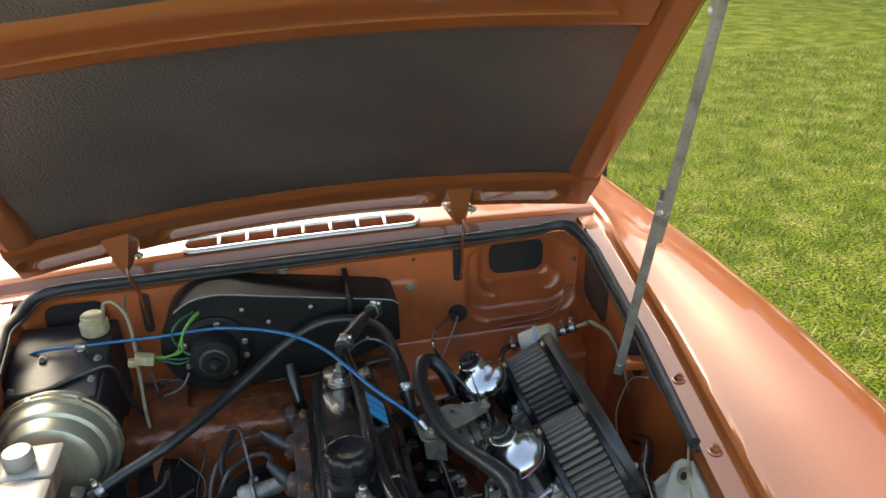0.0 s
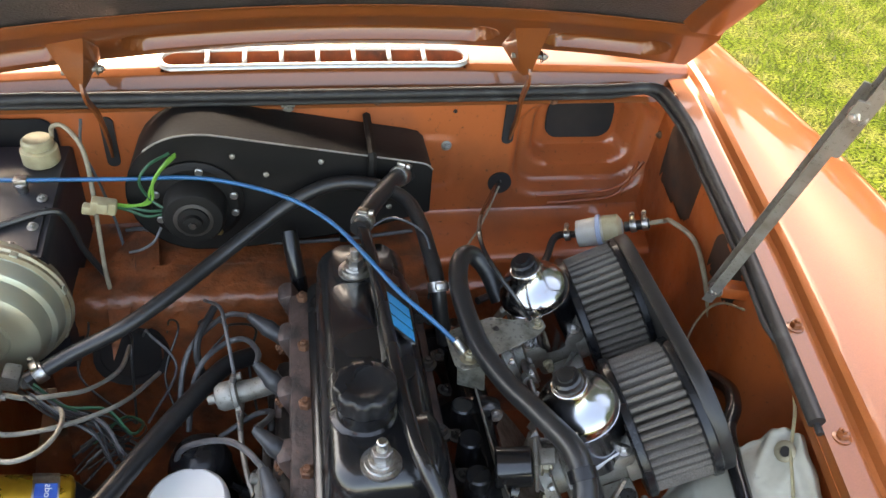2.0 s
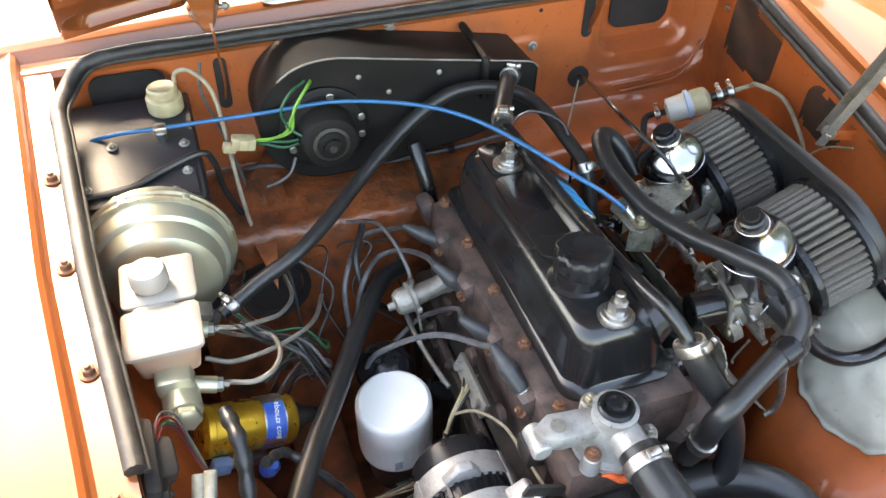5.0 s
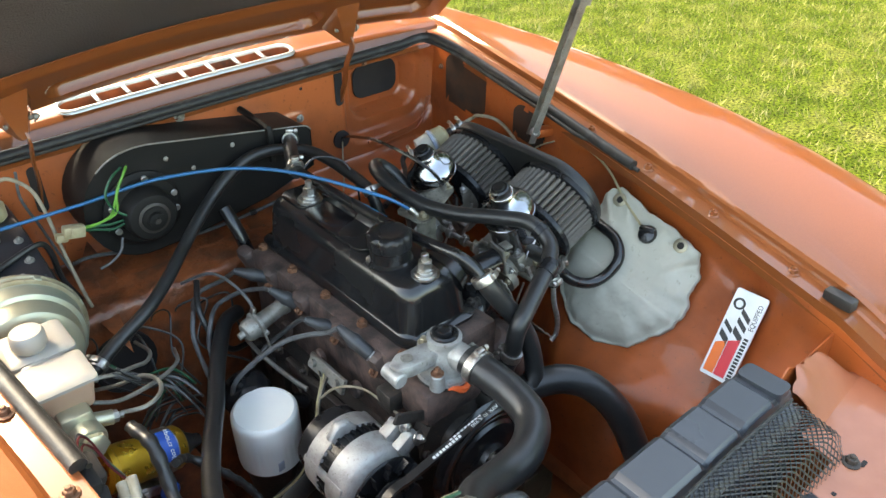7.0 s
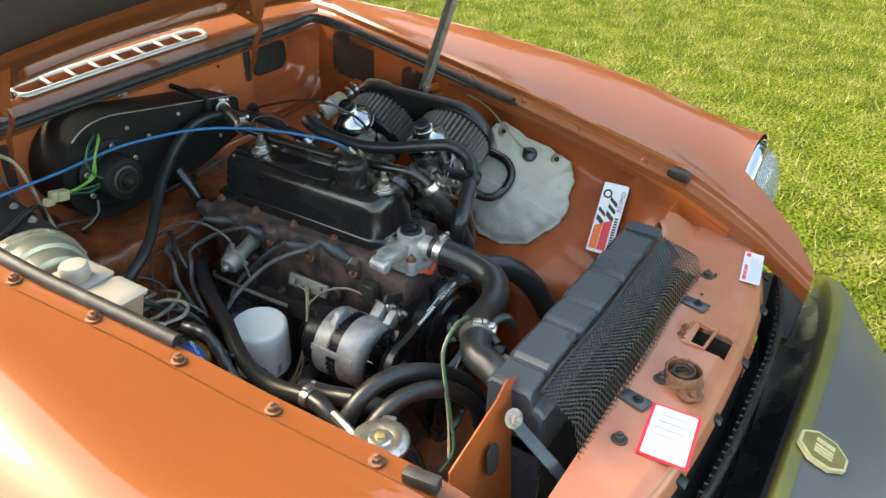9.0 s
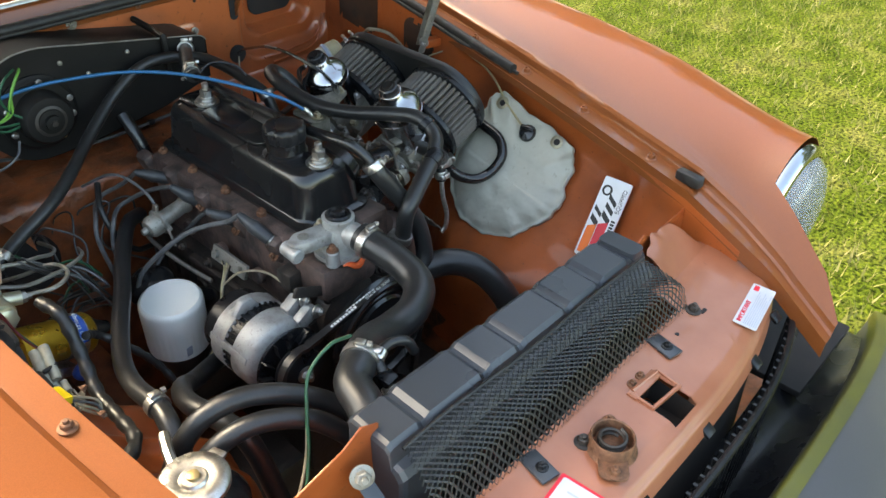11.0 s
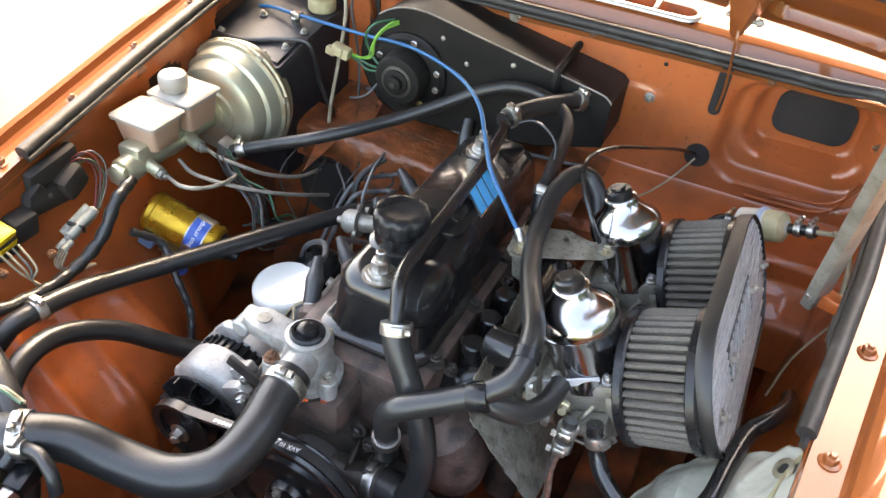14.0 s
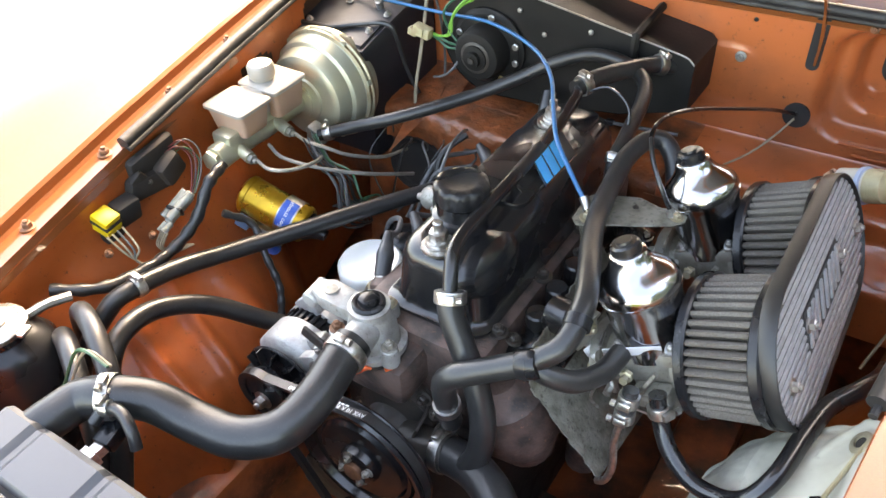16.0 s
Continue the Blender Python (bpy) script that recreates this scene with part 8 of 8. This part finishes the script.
revolve(bm, cb, cd, ((0, 0.022), (0.004, 0.020), (0.012, 0.014), (0.022, 0.010), (0.030, 0.008)), 20)
part("tower", bm, BLACK, coil)
bm = B()
box(bm, ca + cd * 0.055 + V(-0.01, -0.012, -0.038), (0.05, 0.022, 0.016), 0.003, (0, 25, 10))
part("coil_bracket", bm, STEEL, coil)
bolt(coil, ca + cd * 0.052 + V(-0.010, -0.026, -0.034), (0, -1, 0.3), 0.0055, STEEL)
bm = B()
box(bm, (-0.398, 0.503, 0.624), (0.022, 0.014, 0.018), 0.003, (0, 25, 10))
part("spade_cover", bm, mat("pale_blue_cover", (0.16, 0.26, 0.42), 0.4), coil)
bm = B()
revolve(bm, (-0.352, 0.510, 0.586), (0.3, -0.4, 0.8), ((0, 0.008), (0.003, 0.011), (0.018, 0.010), (0.024, 0.006)), 10)
part("blue_spade_cover", bm, BLUE, coil)

fz = thing("fuse_box", (-0.420, 0.405, 0.74), "sooty black fuse box with tangled wires on the inner wing", "fuse box")
bm = B()
box(bm, (-0.448, 0.424, 0.764), (0.016, 0.078, 0.044), 0.008, (6, 14, 4))
part("lid", bm, DARK, fz)
bm = B()
box(bm, (-0.445, 0.408, 0.737), (0.020, 0.070, 0.036), 0.008, (-8, 12, 0))
part("base", bm, DARK, fz)
bm = B()
box(bm, (-0.438, 0.440, 0.744), (0.022, 0.040, 0.042), 0.008, (24, 10, 8))
part("cover_flap", bm, DARK, fz)
bm = B()
box(bm, (-0.440, 0.392, 0.752), (0.012, 0.022, 0.026), 0.004, (35, 12, 0))
part("terminal_block", bm, DARK, fz)
bolt(fz, (-0.436, 0.404, 0.744), (1, -0.2, 0.3), 0.0034, DARKIRON)
for mt, dy, dz in ((RUBBER, 0.0, 0.0), (GREEN, 0.006, -0.004), (GREYWIRE, 0.011, 0.006), (MAROON, -0.006, 0.004), (MAROON, 0.002, 0.009)):
    part("wire", tube(B(), [(-0.440, 0.446 + dy, 0.762 + dz), (-0.432, 0.462 + dy, 0.766 + dz), (-0.422, 0.470 + dy, 0.748 + dz), (-0.414, 0.458 + dy, 0.728), (-0.404, 0.438 + dy * 0.5, 0.712)], 0.0011, 6, 6), mt, fz)
rl = thing("relay", (-0.405, 0.325, 0.725), "yellow and black relay on the inner wing", "relay")
bm = B()
box(bm, (-0.437, 0.328, 0.723), (0.026, 0.026, 0.012), 0.002, (0, 22, 8))
part("lower_cover", bm, YELLOW, rl)
bm = B()
box(bm, (-0.434, 0.328, 0.737), (0.026, 0.026, 0.010), 0.002, (0, 22, 8))
part("upper_cover", bm, YELLOW, rl)
bm = B()
box(bm, (-0.4355, 0.328, 0.7305), (0.0275, 0.0275, 0.004), 0.001, (0, 22, 8))
part("band", bm, DARK, rl)
bm = B()
box(bm, (-0.440, 0.360, 0.725), (0.024, 0.034, 0.034), 0.004, (0, 12, 0))
part("base", bm, DARK, rl)
bm = B()
box(bm, (-0.440, 0.332, 0.708), (0.018, 0.028, 0.020), 0.004, (0, 12, 0))
part("socket", bm, DARK, rl)
for k, mt in enumerate((TAN, TAN, GREYWIRE, TAN)):
    part("wire", tube(B(), [(-0.418, 0.312 + 0.008 * k, 0.722), (-0.405 + 0.004 * k, 0.318 + 0.005 * k, 0.700), (-0.395, 0.325, 0.685), (-0.385, 0.335, 0.668)], 0.0016, 6, 6), mt, rl)
cn = thing("wiring_connector", (-0.398, 0.397, 0.70), "dirty white bullet connectors taped together", "connector")
bm = B()
for dx, dz in ((-0.006, 0.003), (0.005, 0.004), (0.0, -0.004)):
    cyl(bm, (-0.404 + dx, 0.378, 0.701 + dz), (-0.396 + dx, 0.418, 0.722 + dz), 0.0062, seg=12, bev=0.0012)
cyl(bm, (-0.402, 0.375, 0.700), (-0.404, 0.362, 0.694), 0.0045, seg=10)
cyl(bm, (-0.394, 0.376, 0.701), (-0.395, 0.362, 0.696), 0.0045, seg=10)
part("housing", bm, CLOUDY, cn)
bm = B()
box(bm, (-0.400, 0.392, 0.710), (0.0215, 0.005, 0.0185), 0.003, (25, 10, 20))
part("tape", bm, BLACK, cn)
for k in range(4):
    part("wire", tube(B(), [(-0.402 + 0.004 * k, 0.364, 0.695), (-0.400 + 0.004 * k, 0.350, 0.680), (-0.388, 0.36 + 0.006 * k, 0.665), (-0.372, 0.385, 0.668)], 0.0015, 6, 6), TAN, cn)

cn.location = cn.location + V(-0.010, 0.018, -0.008)

# taped looms
bm = B()
tube(bm, [(-0.425, 0.225, 0.700), (-0.390, 0.265, 0.687), (-0.382, 0.320, 0.676), (-0.380, 0.368, 0.676), (-0.372, 0.410, 0.700), (-0.370, 0.443, 0.738), (-0.378, 0.48, 0.745)], lambda f: 0.0078 + 0.0009 * math.sin(f * 75), 10, 10)
loom = solid("wiring_loom", bm, RUBBER, "black taped wiring loom along the inner wing", "wiring loom", "wiring looms")
bm = B()
tube(bm, [(-0.352, 0.44, 0.700), (-0.330, 0.465, 0.672), (-0.300, 0.45, 0.640), (-0.275, 0.44, 0.600), (-0.262, 0.42, 0.565)], lambda f: 0.0052 + 0.0007 * math.sin(f * 60), 10, 10)
solid("wiring_loom", bm, RUBBER, "black taped wiring loom below the coil", "wiring loom", "wiring looms")
rng = random.Random(3)
th = thing("loose_wires", (-0.28, 0.62, 0.62), "tangle of loose grey and green wires below the servo", "wires")
for k in range(13):
    a = V(-0.350 + rng.uniform(-0.008, 0.008), 0.620 + rng.uniform(-0.012, 0.012), 0.715 + rng.uniform(-0.01, 0.01))
    r = 0.030 + 0.004 * k
    low = V(-0.262 + rng.uniform(-0.02, 0.008), 0.588 + rng.uniform(-0.035, 0.03), 0.640 + rng.uniform(-0.02, 0.01))
    line = [a, a + V(0.028, -0.010, -0.020 - 0.001 * k), a.lerp(low, 0.62) + V(0.012, 0.004, 0.004), low, low + V(0.004, 0.018 + 0.3 * r, -0.026), low + V(-0.024, 0.034 + 0.4 * r, -0.040), low + V(-0.055, 0.030, -0.050)]
    part("wire", tube(B(), line, (0.0012, 0.0015, 0.0019)[k % 3], 5, 6), (GREYWIRE, RUBBER, BOOT, GREEN, RUBBER)[k % 5], th)
th = thing("alternator_wires", (-0.17, 0.46, 0.60), "bundle of tan, cream and black alternator wires", "wires")
for k, mt in enumerate((TAN, BEIGE, RUBBER, BEIGE, TAN, RUBBER)):
    o = V(0.0022 * math.cos(k * 1.05), 0.0022 * math.sin(k * 1.05), 0)
    part("wire", tube(B(), [V(-0.108, 0.515, 0.650) + o * 4, V(-0.122, 0.495, 0.652) + o * 2, V(-0.142, 0.478, 0.640) + o, V(-0.150, 0.474, 0.615) + o, V(-0.158, 0.478, 0.57) + o, V(-0.180, 0.480, 0.52) + o * 3, V(-0.24, 0.485, 0.50)], 0.0013, 6, 7), mt, th)
bm = B()
tube(bm, [(-0.142, 0.478, 0.640), (-0.125, 0.458, 0.664), (-0.105, 0.425, 0.672), (-0.096, 0.385, 0.664), (-0.088, 0.352, 0.655)], 0.0018, 6, 8)
part("wire", bm, TAN, th)
bm = B()
box(bm, (-0.150, 0.474, 0.612), (0.009, 0.009, 0.006), 0.002)
part("cable_tie", bm, BLACK, th)
th = thing("earth_wire", (-0.20, 0.12, 0.70), "looping green wire at the radiator", "wires")
part("wire", tube(B(), [(-0.185, 0.150, 0.777), (-0.215, 0.150, 0.782), (-0.245, 0.150, 0.760), (-0.262, 0.135, 0.72), (-0.275, 0.12, 0.69), (-0.30, 0.10, 0.66), (-0.33, 0.10, 0.65)], 0.0019, 6, 8), GREEN, th)
part("wire", tube(B(), [(-0.185, 0.153, 0.775), (-0.213, 0.154, 0.778), (-0.242, 0.154, 0.755), (-0.260, 0.138, 0.716), (-0.28, 0.12, 0.68), (-0.31, 0.10, 0.655)], 0.0017, 6, 8), TAN, th)
th = thing("firewall_wire", (0.23, 0.95, 0.72), "thin wire from the firewall hole", "wires")
part("wire", tube(B(), [(0.238, 0.955, 0.742), (0.22, 0.93, 0.72), (0.20, 0.90, 0.705), (0.17, 0.86, 0.695)], 0.0016, 6, 6), TAN, th)

# radiator temperature switch and its plug
sw = thing("temperature_switch", (-0.19, 0.10, 0.70), "brass-bodied switch with black plug on the radiator", "switch")
bm = B()
revolve(bm, (-0.172, 0.088, 0.712), (0.1, 1, 0.15), ((0, 0.013), (0.010, 0.013), (0.011, 0.009), (0.024, 0.009)), 6)
part("switch_body", bm, STEEL, sw)
bm = B()
box(bm, (-0.167, 0.118, 0.722), (0.020, 0.026, 0.018), 0.003, (10, 0, 8))
part("plug", bm, BLACK, sw)
part("wire", tube(B(), [(-0.165, 0.13, 0.724), (-0.160, 0.150, 0.722), (-0.17, 0.165, 0.70), (-0.20, 0.17, 0.66)], 0.002, 6, 6), GREYWIRE, sw)
# wires clipped along the firewall and wings
th = thing("firewall_loom", (0.1, 0.93, 0.72), "thin dark wires and pipes clipped along the firewall", "wires")
for mt, r, pts in ((GREYWIRE, 0.003, [(-0.30, 0.93, 0.70), (-0.27, 0.91, 0.715), (-0.20, 0.90, 0.705), (-0.10, 0.89, 0.70), (0.0, 0.89, 0.702), (0.10, 0.90, 0.705)]),
                   (GREYWIRE, 0.0022, [(-0.33, 0.94, 0.87), (-0.335, 0.935, 0.83), (-0.322, 0.93, 0.78), (-0.31, 0.92, 0.73), (-0.30, 0.90, 0.69)]),
                   (TAN, 0.0016, [(0.447, 0.60, 0.80), (0.445, 0.64, 0.775), (0.440, 0.66, 0.74), (0.425, 0.65, 0.70), (0.41, 0.60, 0.68)])):
    part("wire", tube(B(), pts, r, 6, 8), mt, th)
for p in ((0.0, 0.89, 0.702), (-0.20, 0.90, 0.705)):
    bm = B()
    box(bm, p, (0.012, 0.008, 0.009), 0.002)
    part("clip", bm, BLACK, th)
rng = random.Random(8)
th = thing("tunnel_wires", (-0.22, 0.74, 0.66), "dark wires and thin pipes lying over the gearbox tunnel", "wires")
for k in range(6):
    x0 = -0.31 + 0.034 * k + rng.uniform(-0.008, 0.008)
    part("wire", tube(B(), [(x0 - 0.03, 0.805, 0.610), (x0 - 0.02, 0.792, 0.645 + rng.uniform(-0.01, 0.01)), (x0 + rng.uniform(-0.02, 0.02), 0.765, 0.655 + rng.uniform(-0.01, 0.01)), (x0 + rng.uniform(-0.03, 0.03), 0.73, 0.63 + rng.uniform(-0.02, 0.02)),
                             (x0 + rng.uniform(-0.02, 0.04), 0.69, 0.57)], rng.choice((0.0014, 0.0018, 0.0030)), 6, 6), (BOOT, RUBBER, GREYWIRE, RUBBER)[k % 4], th)
# screws and studs on the bay panels
for x, y, z, ax in ((0.30, 0.955, 0.885, (0, -1, 0)), (0.05, 0.957, 0.884, (0, -1, 0)), (-0.22, 0.957, 0.88, (0, -1, 0)), (0.445, 0.90, 0.86, (-1, 0, 0)), (-0.405, 0.300, 0.71, (1, 0, 0.4)), (-0.398, 0.36, 0.70, (1, 0, 0.4))):
    bolt(body, (x, y, z), ax, 0.0038, RUSTBOLT)
